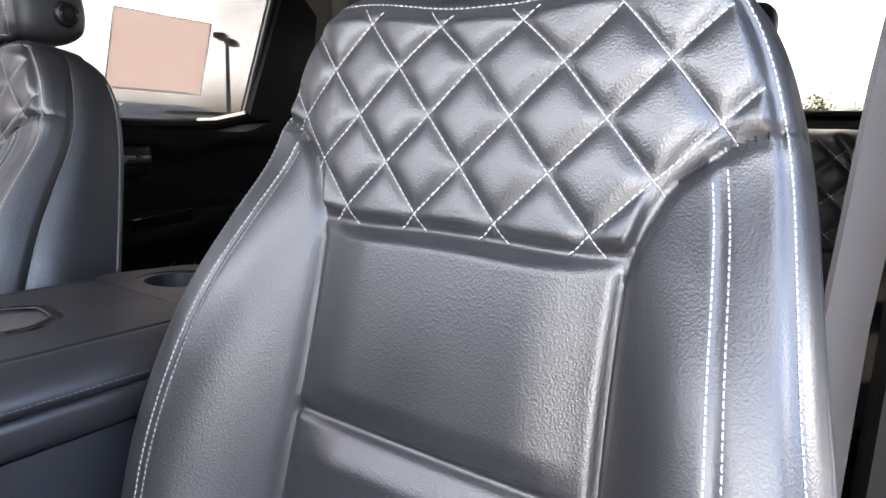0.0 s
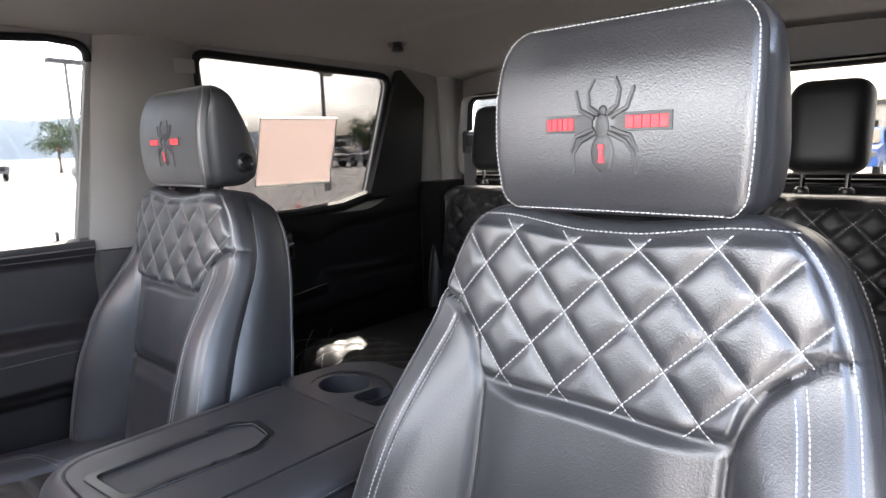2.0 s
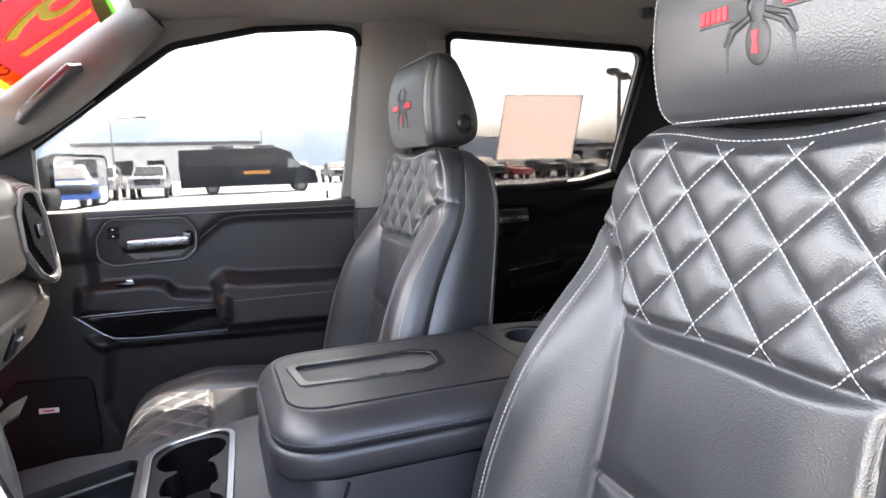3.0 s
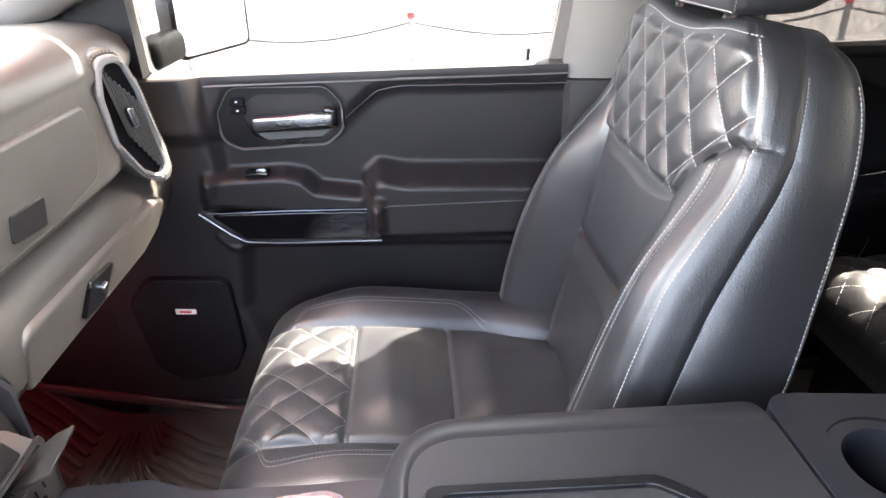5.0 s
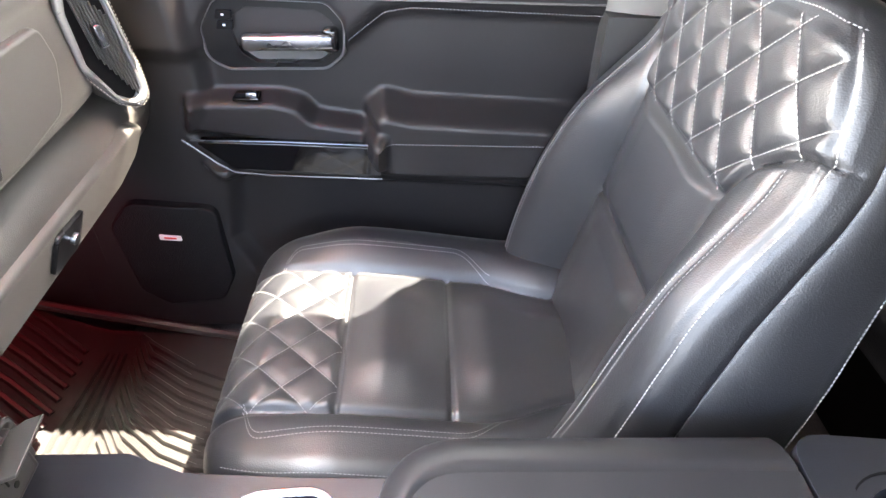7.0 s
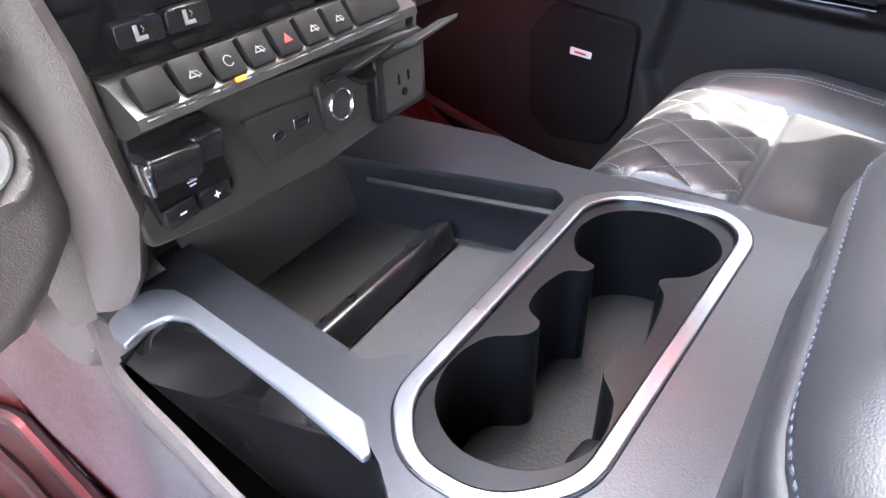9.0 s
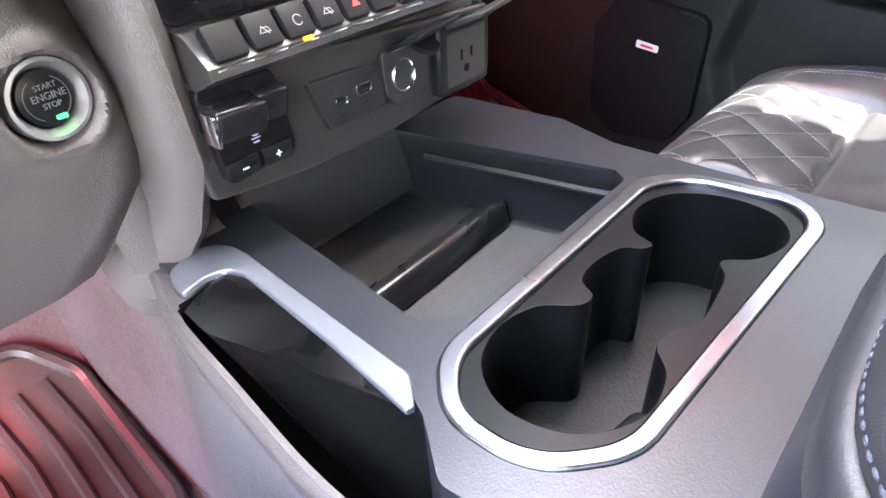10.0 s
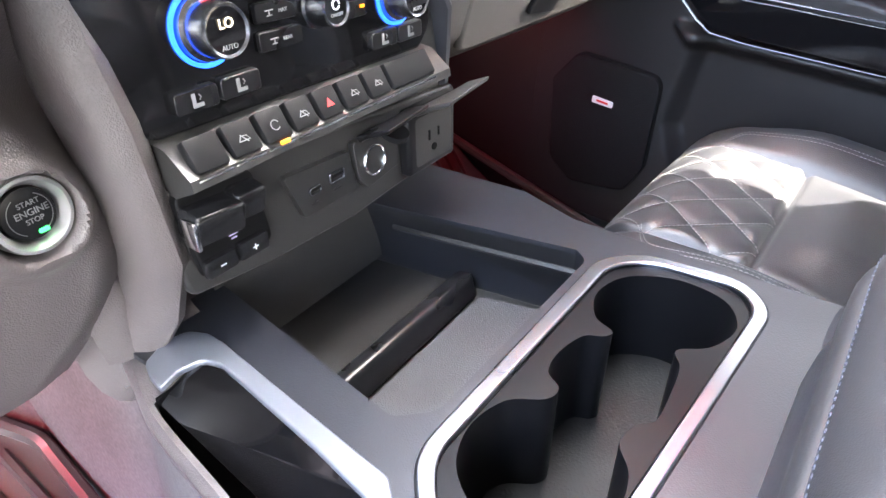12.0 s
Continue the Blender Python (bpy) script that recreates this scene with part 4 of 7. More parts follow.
    part("emblem_mark", loft([[at(u, v, 0.0020) for u, v in glass_pts], [at(u, v, 0.0034) for u, v in glass_pts]]), RED_THREAD, head, "red embroidered mark")
    c = Vector((SEAT_X + 0.1225, 0.040, 0.906))
    button = part("button", lathe(c, [(0.0, 0.004), (0.008, 0.005), (0.010, 0.0035), (0.012, 0.0075), (0.0155, 0.006), (0.018, -0.001)], (1, 0, 0), 28), PLASTIC_SMOOTH, head, "round black release button")
    return head


def front_seat():
    seat = thing("front_seat", (SEAT_X, 0.35, FLOOR), "black leather front seat with diamond quilting and white stitching", "seat", "front seats")
    b = part("backrest", backrest_mesh(), LEATHER, seat, "black leather backrest, quilted across the shoulders", angle=60)
    part("stitching", backrest_stitching(), THREAD, b, "white stitching", kind="stuff")
    c = part("cushion", cushion_mesh(), LEATHER_SMOOTH, seat, "black leather seat cushion with quilted front", angle=60)
    part("stitching", cushion_stitching(), THREAD, c, "white stitching", kind="stuff")
    headrest(seat)
    for s in (1, -1):
        part("post", tube([(SEAT_X + s * 0.062, 0.075, 0.84), (SEAT_X + s * 0.062, 0.070, 0.885)], 0.007, 12), PLASTIC_SMOOTH, seat)
        part("collar", lathe((SEAT_X + s * 0.062, 0.072, 0.866), [(0.0, 0.014), (0.012, 0.014), (0.019, 0.008), (0.021, -0.004)], (0, -0.15, 1), 20), PLASTIC_SMOOTH, seat)
        part("rail", rbox(0.04, 0.46, 0.05, 0.008, 2, Matrix.Translation((SEAT_X + s * 0.17, 0.37, FLOOR + 0.025))), PLASTIC_BLACK, seat)
    part("base", rbox(0.44, 0.44, 0.11, 0.025, 3, Matrix.Translation((SEAT_X, 0.37, FLOOR + 0.09))), PLASTIC_BLACK, seat)
    part("hinge_cover", rbox(0.045, 0.13, 0.16, 0.018, 3, Matrix.Translation((SEAT_X - 0.225, 0.17, 0.32)) @ pose(0, 0, 0, -12)), PLASTIC, seat)
    return seat


driver_seat = front_seat()
passenger_seat = copy_thing(driver_seat, pose(0.420, 0.350, FLOOR) @ Matrix.Diagonal((-1, 1, 1, 1)))
for ob in passenger_seat.children:
    if ob.name.startswith("headrest"):
        ob.location.z += 0.006
tagged(driver_seat, "black leather driver seat with diamond quilting and white stitching")
tagged(passenger_seat, "black leather passenger seat beside the console, sunlit front edge")


# ---- centre console ----
CON = thing("centre_console", (0, 0.45, FLOOR), "dark grey plastic centre console with tray and cup holders", "console")


def con_z(y):
    return 0.462 + 0.09 * (0.62 - y)


SLOPE = Matrix(((1, 0, 0, 0), (0, 1, 0, 0), (0, -0.09, 1, 0.462 + 0.09 * 0.62), (0, 0, 0, 1)))
tray_hole = rounded([(-0.058, 0.824), (0.098, 0.824), (0.106, 0.618), (0.095, 0.606), (-0.080, 0.612), (-0.096, 0.631)], [0.005, 0.005, 0.006, 0.012, 0.014, 0.012], 5)
ring_out = rounded([(-0.1500, 0.580), (-0.1185, 0.606), (0.1002, 0.600), (0.1222, 0.572), (0.1184, 0.505), (0.0907, 0.4825), (-0.1233, 0.503), (-0.1538, 0.534)], 0.043, 10)
ring_in = rounded([(-0.1414, 0.575), (-0.1137, 0.595), (0.0935, 0.588), (0.1117, 0.566), (0.1079, 0.508), (0.0868, 0.4930), (-0.1194, 0.512), (-0.1443, 0.538)], 0.037, 10)
cup_hole = smooth_closed([(0.0276, 0.560), (0.0372, 0.575), (0.0639, 0.584), (0.0916, 0.573), (0.1031, 0.543), (0.0926, 0.511), (0.0668, 0.498), (0.0410, 0.506), (0.0286, 0.522), (0.0143, 0.516), (-0.0068, 0.514), (-0.0316, 0.514),
                          (-0.0411, 0.522), (-0.0564, 0.524), (-0.0736, 0.513), (-0.1003, 0.512), (-0.1233, 0.530), (-0.1280, 0.560), (-0.1118, 0.584), (-0.0851, 0.593), (-0.0593, 0.586), (-0.0469, 0.568), (-0.0354, 0.566), (-0.0258, 0.577), (-0.0068, 0.579), (0.0143, 0.573), (0.0200, 0.562)], 5)
ring_out, ring_in, cup_hole = [[Vector((0.12 + 0.966 * (p[0] - 0.12), p[1])) for p in o] for o in (ring_out, ring_in, cup_hole)]
con_outline = rounded([(-0.138, 0.83), (-0.140, 0.790), (-0.116, 0.781), (-0.107, 0.762), (-0.132, 0.606), (-0.143, 0.586), (-0.165, 0.56), (-0.165, 0.44), (0.116, 0.44), (0.129, 0.53), (0.149, 0.64), (0.178, 0.70), (0.195, 0.83)], 0.012, 4)
part("top_panel", plate(con_outline, [tray_hole, ring_out], 0.06, SLOPE), PLASTIC_GREY, CON, "dark grey grained top panel", bevel=0.003)
part("cup_panel", plate(ring_in, [cup_hole], 0.085, SLOPE, z=-0.002), CUP_BLACK, CON, "black cup holder insert", bevel=0.0045)
part("cup_floor", solid(rounded([(-0.14, 0.59), (0.125, 0.59), (0.125, 0.50), (-0.14, 0.50)], 0.02, 4), 0.004, SLOPE, z=-0.075), mat("ribbed rubber", (0.009, 0.009, 0.009), 0.55, spec=0.25, grain=0.6, scale=520), CON, "ribbed rubber floor of the cup holders")
ring_bm = plate(ring_out, [ring_in], 0.004, SLOPE, z=0.002)
part("chrome_ring", ring_bm, SATIN, CON, "satin chrome ring round the cup holders", bevel=0.0022)
for cx, cy, nx, ny in ((0.104, 0.540, -1, -0.1), (-0.118, 0.556, 1, -0.3), (-0.075, 0.516, 0.2, 1)):
    tab = rbox(0.016, 0.024, 0.05, 0.007, 3, Matrix.Translation((cx + 0.012 * (cx > 0) - 0.008 * (cx < 0), cy, con_z(cy) - 0.045)) @ pose(0, 0, 0, 0, 0, math.degrees(math.atan2(ny, nx))))
    part("cup_tab", tab, PLASTIC_BLACK, CON, "soft black gripping tab")
# tray
part("tray_wall", plate(rounded([(-0.068, 0.829), (0.106, 0.829), (0.114, 0.612), (0.10, 0.598), (-0.088, 0.605), (-0.105, 0.626)], 0.012, 4), [tray_hole], 0.075, SLOPE, z=-0.004), PLASTIC, CON, "moulded wall of the tray")
part("tray_floor", solid(rounded([(-0.10, 0.826), (0.10, 0.826), (0.108, 0.61), (-0.09, 0.612)], 0.01, 3), 0.004, SLOPE, z=-0.062), PLASTIC, CON)
part("tray_front", grid(lambda x, v: Vector((x, 0.806 + 0.030 * v ** 1.5, 0.390 + 0.080 * v)), np.linspace(-0.066, 0.100, 9), np.linspace(0, 1, 8)), PLASTIC, CON, "sloping front wall of the tray", angle=60)
part("tray_mat", solid(rounded([(-0.055, 0.690), (0.088, 0.690), (0.095, 0.625), (-0.060, 0.632)], 0.008, 4), 0.003, SLOPE, z=-0.057), mat("charging pad rubber", (0.026, 0.027, 0.030), 0.5, grain=0.8, scale=900), CON, "dark rubber pad in the tray")
part("divider", rbox(0.166, 0.018, 0.026, 0.006, 3, Matrix.Translation((0.010, 0.705, 0.404)) @ pose(0, 0, 0, -14)), PLASTIC_SMOOTH, CON, "low ridge across the tray")
part("rail", tube([Vector((0.1, 0.79, con_z(0.79) - 0.02)), Vector((0.106, 0.615, con_z(0.615) - 0.02))], 0.003, 6), PLASTIC, CON)
# left flank: satin strip, gloss black lid and the open slot beside it
so = rounded([(-0.150, 0.762), (-0.147, 0.778), (-0.141, 0.793), (-0.124, 0.801), (-0.107, 0.799), (-0.101, 0.782), (-0.102, 0.765), (-0.112, 0.704), (-0.127, 0.607), (-0.141, 0.592), (-0.145, 0.594), (-0.133, 0.652), (-0.117, 0.748), (-0.120, 0.762), (-0.134, 0.767)],
             [0.003, 0.01, 0.008, 0.012, 0.012, 0.012, 0.02, 0.02, 0.01, 0.004, 0.002, 0.02, 0.01, 0.008, 0.01], 5)
part("chrome_strip", solid(so, 0.005, SLOPE, z=0.0012), STRIP_SATIN, CON, "satin chrome strip along the driver side", bevel=0.0025)


def gloss(y, v):
    x = curve_at((0.560, 0.590, 0.66, 0.746, 0.765), (-0.1455, -0.1415, -0.1315, -0.1185, -0.1230), y)
    drop = 0.012 + 0.40 * (0.765 - y)
    return Vector((x + (-0.151 - x) * v - 0.003 * math.sin(math.pi * v), y, con_z(y) - 0.002 - drop * v))


part("pocket_wall", grid(lambda y, v: gloss(y, 1) + Vector((0.003, 0, -0.002)) + Vector((0.004 * v, 0, -0.10 * v)), np.linspace(0.562, 0.770, 20), (0, 0.5, 1)), PLASTIC_BLACK, CON)
part("gloss_panel", grid(gloss, np.linspace(0.562, 0.766, 30), np.linspace(0, 1, 16)), PIANO, CON, "gloss black panel of the side pocket", angle=60)
part("pocket_end", grid(lambda u, v: Vector((-0.152 + 0.037 * u, 0.768 + 0.004 * v, con_z(0.768) - 0.008 - 0.12 * v)), (0, 0.5, 1), (0, 0.5, 1)), PLASTIC_BLACK, CON)
part("pocket_floor", box(-0.160, -0.13, 0.565, 0.766, 0.345, 0.350), PLASTIC_BLACK, CON)


def flank(y, v):
    """The outer skin on the driver's side, from its lip down to the floor."""
    lip_x = curve_at((0.44, 0.56, 0.60, 0.70, 0.765, 0.80, 0.86), (-0.166, -0.174, -0.181, -0.168, -0.158, -0.146, -0.128), y)
    lip_z = con_z(y) - curve_at((0.44, 0.535, 0.575, 0.76, 0.79, 0.86), (0.002, 0.004, 0.030, 0.014, 0.006, 0.004), y)
    x = lip_x - 0.030 * v ** 1.3
    z = lip_z + (FLOOR + 0.015 - lip_z) * v - 0.01 * math.sin(math.pi * v)
    return Vector((x, y, z))


part("side_lip", join(grid(lambda y, v: flank(y, 0.075 * v) + Vector((-0.004 * math.sin(math.pi * v), 0, 0.003 * math.sin(math.pi * v))), np.linspace(0.575, 1.15, 60), np.linspace(0, 1, 7)),
     grid(lambda y, v: flank(y, 0) + Vector((v * 0.007, 0, -0.10 * max(0, v - 0.5) * 2)), np.linspace(0.565, 0.770, 24), (0, 0.5, 1))), KNEE, CON, "grey moulded lip beside the pocket", angle=60)
part("left_flank", grid(lambda y, v: flank(y, 0.07 + 0.93 * v) + Vector((0.003, 0, 0)), np.linspace(0.575, 1.15, 60), np.linspace(0, 1, 20)), CARPET, CON, "carpeted driver side of the tunnel", angle=60)
part("left_side", join(grid(flank, np.linspace(0.42, 0.58, 24), np.linspace(0, 1, 20)),
     grid(lambda y, v: flank(y, 0).lerp(Vector((-0.150, y, con_z(y) - 0.002)), v), np.linspace(0.44, 0.562, 14), (0, 0.5, 1))), PLASTIC_GREY, CON, "dark grey driver side skin", angle=60)


def collar(u, v):
    """The moulded shoulder that rises round the foot of the stack."""
    x = -0.147 + 0.059 * u
    top = 0.452 + 0.038 * ease(-0.165, -0.115, x)
    a = v * math.pi / 2
    return Vector((x, 0.801 + 0.030 * math.sin(a) + 0.02 * ease(0.35, 0.0, u), con_z(0.801) - 0.003 - 0.03 * ease(0.35, 0.0, u) + (top - con_z(0.801)) * (1 - math.cos(a)) + 0.03 * ease(0.35, 0.0, u) * v))


part("shoulder", grid(lambda y, v: flank(y, 0).lerp(Vector((-0.118, y, con_z(y) - 0.0012)), v), np.linspace(0.768, 0.87, 16), np.linspace(0, 1, 8)), KNEE, CON, "grey moulded shoulder beside the strip", angle=60)
part("collar", grid(collar, np.linspace(0, 1, 24), np.linspace(0, 1, 14)), KNEE, CON, "grey moulded shoulder at the foot of the stack", angle=60)


def lid_round(x):
    """How far the rise draws back towards the lid's corners."""
    e = min(1, max(0, (abs(x + 0.003) - 0.070) / 0.080))
    return 0.006 + 0.070 * (1 - math.sqrt(1 - e * e))


def sweep(x, v):
    """The top rising from the cup holders to the lid."""
    a = v * math.pi / 2
    return Vector((x, 0.484 - 0.038 * math.sin(a) - 0.7 * lid_round(x * 0.92) * v, con_z(0.486) - 0.004 + 0.022 * (1 - math.cos(a))))


part("rise", grid(sweep, np.linspace(-0.163, 0.115, 33), np.linspace(0, 1, 12)), PLASTIC_GREY, CON, "dark grey curve rising to the lid", angle=60)
part("right_flank", grid(lambda y, v: Vector((curve_at((0.1, 0.44, 0.53, 0.64, 0.8, 1.1), (0.112, 0.114, 0.127, 0.148, 0.19, 0.2), y) + 0.02 * v, y, con_z(min(y, 0.83)) - 0.002 - (con_z(min(y, 0.83)) - FLOOR) * v)), np.linspace(0.47, 1.1, 40), np.linspace(0, 1, 10)), PLASTIC_GREY, CON, angle=60)
BIN = thing("console_bin", (0, 0.28, FLOOR), "dark grey plastic storage bin under the armrest lid", "console")
bin_o = rounded([(-0.147, 0.118), (0.140, 0.118), (0.140, 0.405), (0.085, 0.452), (-0.092, 0.452), (-0.147, 0.405)], [0.01, 0.01, 0.06, 0.05, 0.05, 0.06], 8)
part("body", loft([[Vector((p[0] * k, 0.28 + (p[1] - 0.28) * k, z)) for p in bin_o] for z, k in ((FLOOR - 0.01, 1.03), (0.30, 1.015), (0.44, 1.0), (0.498, 0.99), (0.5115, 0.975))]), PLASTIC_GREY, BIN, "dark grey moulded bin", angle=50)
part("panel_seam", tube([Vector((-0.1465, 0.372, 0.508)), Vector((-0.1480, 0.385, 0.475)), Vector((-0.1495, 0.415, 0.433)), Vector((-0.1505, 0.425, 0.36))], 0.0016, 6), PLASTIC_BLACK, BIN)
part("panel_seam", tube([Vector((-0.1488, 0.15, 0.400)), Vector((-0.1488, 0.38, 0.405))], 0.0014, 6), PLASTIC_BLACK, BIN)

# armrest lid
LID = thing("armrest_lid", (-0.003, 0.30, 0.465), "black padded armrest lid with stitching on the centre console", "armrest")


def lid_outline(side, front):
    """The lid's outline, drawn in at the sides and at its rounded front."""
    r = max(0.022, 0.074 - 0.6 * side)
    return rounded([(-0.150 + side, 0.118), (0.144 - side, 0.118), (0.144 - side, 0.449 - front), (-0.150 + side, 0.449 - front)], [0.004, 0.004, r, r], 10)


def lid_loft(rows):
    return loft([[Vector((p[0], p[1], z)) for p in lid_outline(a, b)] for z, a, b in rows])


# a plain band below, a rounded pad above it and a flat centre pad, parted by sunken seams
lid_ob = part("lid", lid_loft([(0.514, 0.006, 0.006), (0.516, 0.002, 0.002), (0.522, 0.0, 0.0), (0.538, -0.001, -0.001), (0.5435, 0.0005, 0.0005), (0.5462, 0.0045, 0.0045)]), VINYL_LID, LID, "black vinyl band round the lid", angle=60)
pad_rows = [(0.5462, 0.0045, 0.0065), (0.5485, 0.0008, 0.0035), (0.5535, -0.001, 0.003), (0.559, 0.0005, 0.005), (0.565, 0.0045, 0.0085), (0.571, 0.012, 0.0135), (0.5755, 0.021, 0.0175), (0.5788, 0.032, 0.0205), (0.5792, 0.039, 0.0225), (0.5770, 0.043, 0.0245)]
pad_ob = part("pad", lid_loft(pad_rows), VINYL_LID, LID, "padded black vinyl upper", angle=60)
tray_l = rounded([(-0.034, 0.404), (0.052, 0.413), (0.050, 0.235), (0.028, 0.205), (-0.024, 0.212), (-0.046, 0.245)], [0.012, 0.012, 0.02, 0.015, 0.015, 0.02], 5)
tray_l2 = rounded([(-0.025, 0.393), (0.043, 0.401), (0.041, 0.240), (0.024, 0.217), (-0.020, 0.222), (-0.036, 0.249)], [0.01, 0.01, 0.02, 0.012, 0.012, 0.02], 5)
part("centre_pad", plate(lid_outline(0.0445, 0.0255), [tray_l2], 0.008, Matrix.Translation((0, 0, 0.5798))), VINYL_LID, LID, "flat black vinyl centre pad", bevel=0.004)
part("tray_rim", plate(tray_l, [tray_l2], 0.004, Matrix.Translation((0, 0, 0.5818))), PLASTIC_SMOOTH, LID, "smooth dark rim of the lid tray", bevel=0.0015)
part("tray_mat", solid(rounded([(-0.030, 0.398), (0.048, 0.404), (0.046, 0.235), (0.028, 0.212), (-0.024, 0.216), (-0.040, 0.245)], 0.006, 4), 0.003, Matrix.Translation((0, 0, 0.5725))), PLASTIC, LID)


def lid_seam(bm, z, side, front, up, r):
    loop = [p for p in lid_outline(side, front) if p[1] > 0.20]
    loop = [Vector((loop[0][0], 0.125))] + loop + [Vector((loop[-1][0], 0.125))]
    pts = []
    for a, b in zip(loop, loop[1:]):
        k = max(1, int((Vector(b) - Vector(a)).length / 0.004))
        pts += [Vector(a).lerp(Vector(b), i / k) for i in range(k)]
    out = [(Vector((p[0] + 0.003, max(0, p[1] - 0.38) * 1.6, 0)).normalized() + Vector((0, 0, up))).normalized() for p in pts]
    stitches(bm, [Vector((p[0], p[1], z)) + n * 0.0004 for p, n in zip(pts, out)], out, step=0.0046, length=0.0034, r=r)


sb = bmesh.new()
lid_seam(sb, 0.5545, -0.0006, 0.0034, 0.2, 0.0004)
part("stitching", sb, mat("blue-grey thread", (0.045, 0.050, 0.068), 0.7), pad_ob, "blue-grey stitching", kind="stuff")
# rear end of the console with one cup holder
RC = thing("rear_cup_holder", (0, 0.03, 0.46), "dark grey rear end of the console with one cup holder", "console")
rc_out = rounded([(-0.140, 0.113), (0.136, 0.113), (0.128, -0.02), (0.09, -0.06), (-0.095, -0.06), (-0.132, -0.02)], 0.03, 5)
rc_hole = [Vector((0.048 + 0.040 * math.cos(a), 0.045 + 0.040 * math.sin(a))) for a in np.linspace(0, 2 * math.pi, 33)[:-1]]
rc_slot = rounded([(-0.06, 0.075), (0.0, 0.075), (0.0, 0.015), (-0.06, 0.015)], 0.015, 4)
part("top_panel", plate(rc_out, [rc_hole, rc_slot], 0.10, Matrix.Translation((0, 0, 0.574)) @ pose(0, 0, 0, 2)), PLASTIC_GREY, RC, bevel=0.004)
part("cup_floor", solid(rounded([(-0.08, 0.09), (0.10, 0.09), (0.10, 0.0), (-0.08, 0.0)], 0.01, 3), 0.004, Matrix.Translation((0, 0, 0.512))), PLASTIC_BLACK, RC)
part("rim", tube([Vector((p[0] * 1.0, p[1], 0.5755)) for p in [Vector((0.045 + 0.055 * math.cos(a) * (1.0 if math.cos(a) > 0 else 1.6), 0.045 + 0.052 * math.sin(a))) for a in np.linspace(0, 2 * math.pi, 41)[:-1]]], 0.0015, 6, closed=True), PLASTIC_BLACK, RC)
part("body", box(-0.13, 0.128, -0.05, 0.10, FLOOR - 0.01, 0.50), PLASTIC_BLACK, RC)


# ---- dashboard ----
DASH = thing("dashboard", (0.0, 1.0, 0.50), "charcoal moulded dashboard with stitched pads", "dashboard")


def dash_profile(x):
    """The section of the dashboard's body at x, from the windshield round to the footwell."""
    hood = 0.035 * ease(-0.16, -0.22, x) * ease(-0.64, -0.58, x)
    end = ease(0.50, 0.66, x)
    y = 0.015 * end
    c = 0.10 * ease(0.185, 0.165, x)
    prof = [(1.22, 0.845), (0.98, 0.858 + hood * 0.4), (0.88, 0.858 + hood), (0.815 + y, 0.850 + hood), (0.788 + y, 0.834 + hood * 0.9), (0.778 + y, 0.812), (0.780 + y, 0.800), (0.786 + y, 0.790),
            (0.782 + y, 0.74), (0.778 + y, 0.69), (0.784 + y, 0.676), (0.800 + y, 0.668), (0.800 + y, 0.661), (0.786 + y, 0.652), (0.772 + y, 0.638), (0.766 + y, 0.618), (0.770 + y, 0.595), (0.784 + y, 0.562), (0.808 + y, 0.532), (0.85 + y, 0.508), (0.95, 0.50), (1.22, 0.50)]
    return [(q + (c if q < 0.9 and z < 0.80 else 0.0), z) for q, z in prof]


rings = []
for x in np.linspace(-0.70, 0.692, 92):
    rings.append([Vector((x, y, z)) for y, z in dash_profile(x)])
dash_bm = loft(rings)
part("body", dash_bm, DASH_VINYL, DASH, "charcoal vinyl dashboard pad", angle=50)
# upper glove box face and its latch
gb = rounded([(0.135, 0.778), (0.262, 0.784), (0.478, 0.784), (0.492, 0.745), (0.470, 0.692), (0.364, 0.680), (0.215, 0.680), (0.165, 0.715)], [0.012, 0.1, 0.018, 0.03, 0.03, 0.05, 0.02, 0.02], 6)
ug = part("upper_glove_box", solid(gb, 0.02, xz(0.778), z=0.003), DASH_VINYL, DASH, "upper glove box door", bevel=0.006)
part("latch", solid(rounded([(0.285, 0.722), (0.345, 0.720), (0.335, 0.690), (0.275, 0.696)], 0.004, 3), 0.008, xz(0.772)), PLASTIC_SMOOTH, ug, bevel=0.002)
lg = rounded([(0.22, 0.622), (0.575, 0.622), (0.610, 0.605), (0.600, 0.560), (0.55, 0.538), (0.24, 0.535)], 0.02, 5)
lgm = Matrix.Translation((0, 0.765, 0.605)) @ Matrix.Rotation(radians(22), 4, "X") @ Matrix.Translation((0, 0, -0.605)) @ IN_XZ
lo = part("lower_glove_box", solid(lg, 0.02, lgm, z=0.001), DASH_VINYL, DASH, "lower glove box door", bevel=0.006)
sw = part("switch_plate", solid(rounded([(0.350, 0.612), (0.412, 0.606), (0.405, 0.552), (0.346, 0.560)], 0.006, 4), 0.008, lgm, z=0.006), PLASTIC_SMOOTH, DASH, "dark glove box latch plate with a round lock", bevel=0.002)
part("key_lock", disc(lgm @ Vector((0.384, 0.586, 0.006)), 0.007, lgm.to_3x3() @ Vector((0, 0, 1)), 0.005, 20), SATIN, sw, "small metal lock")
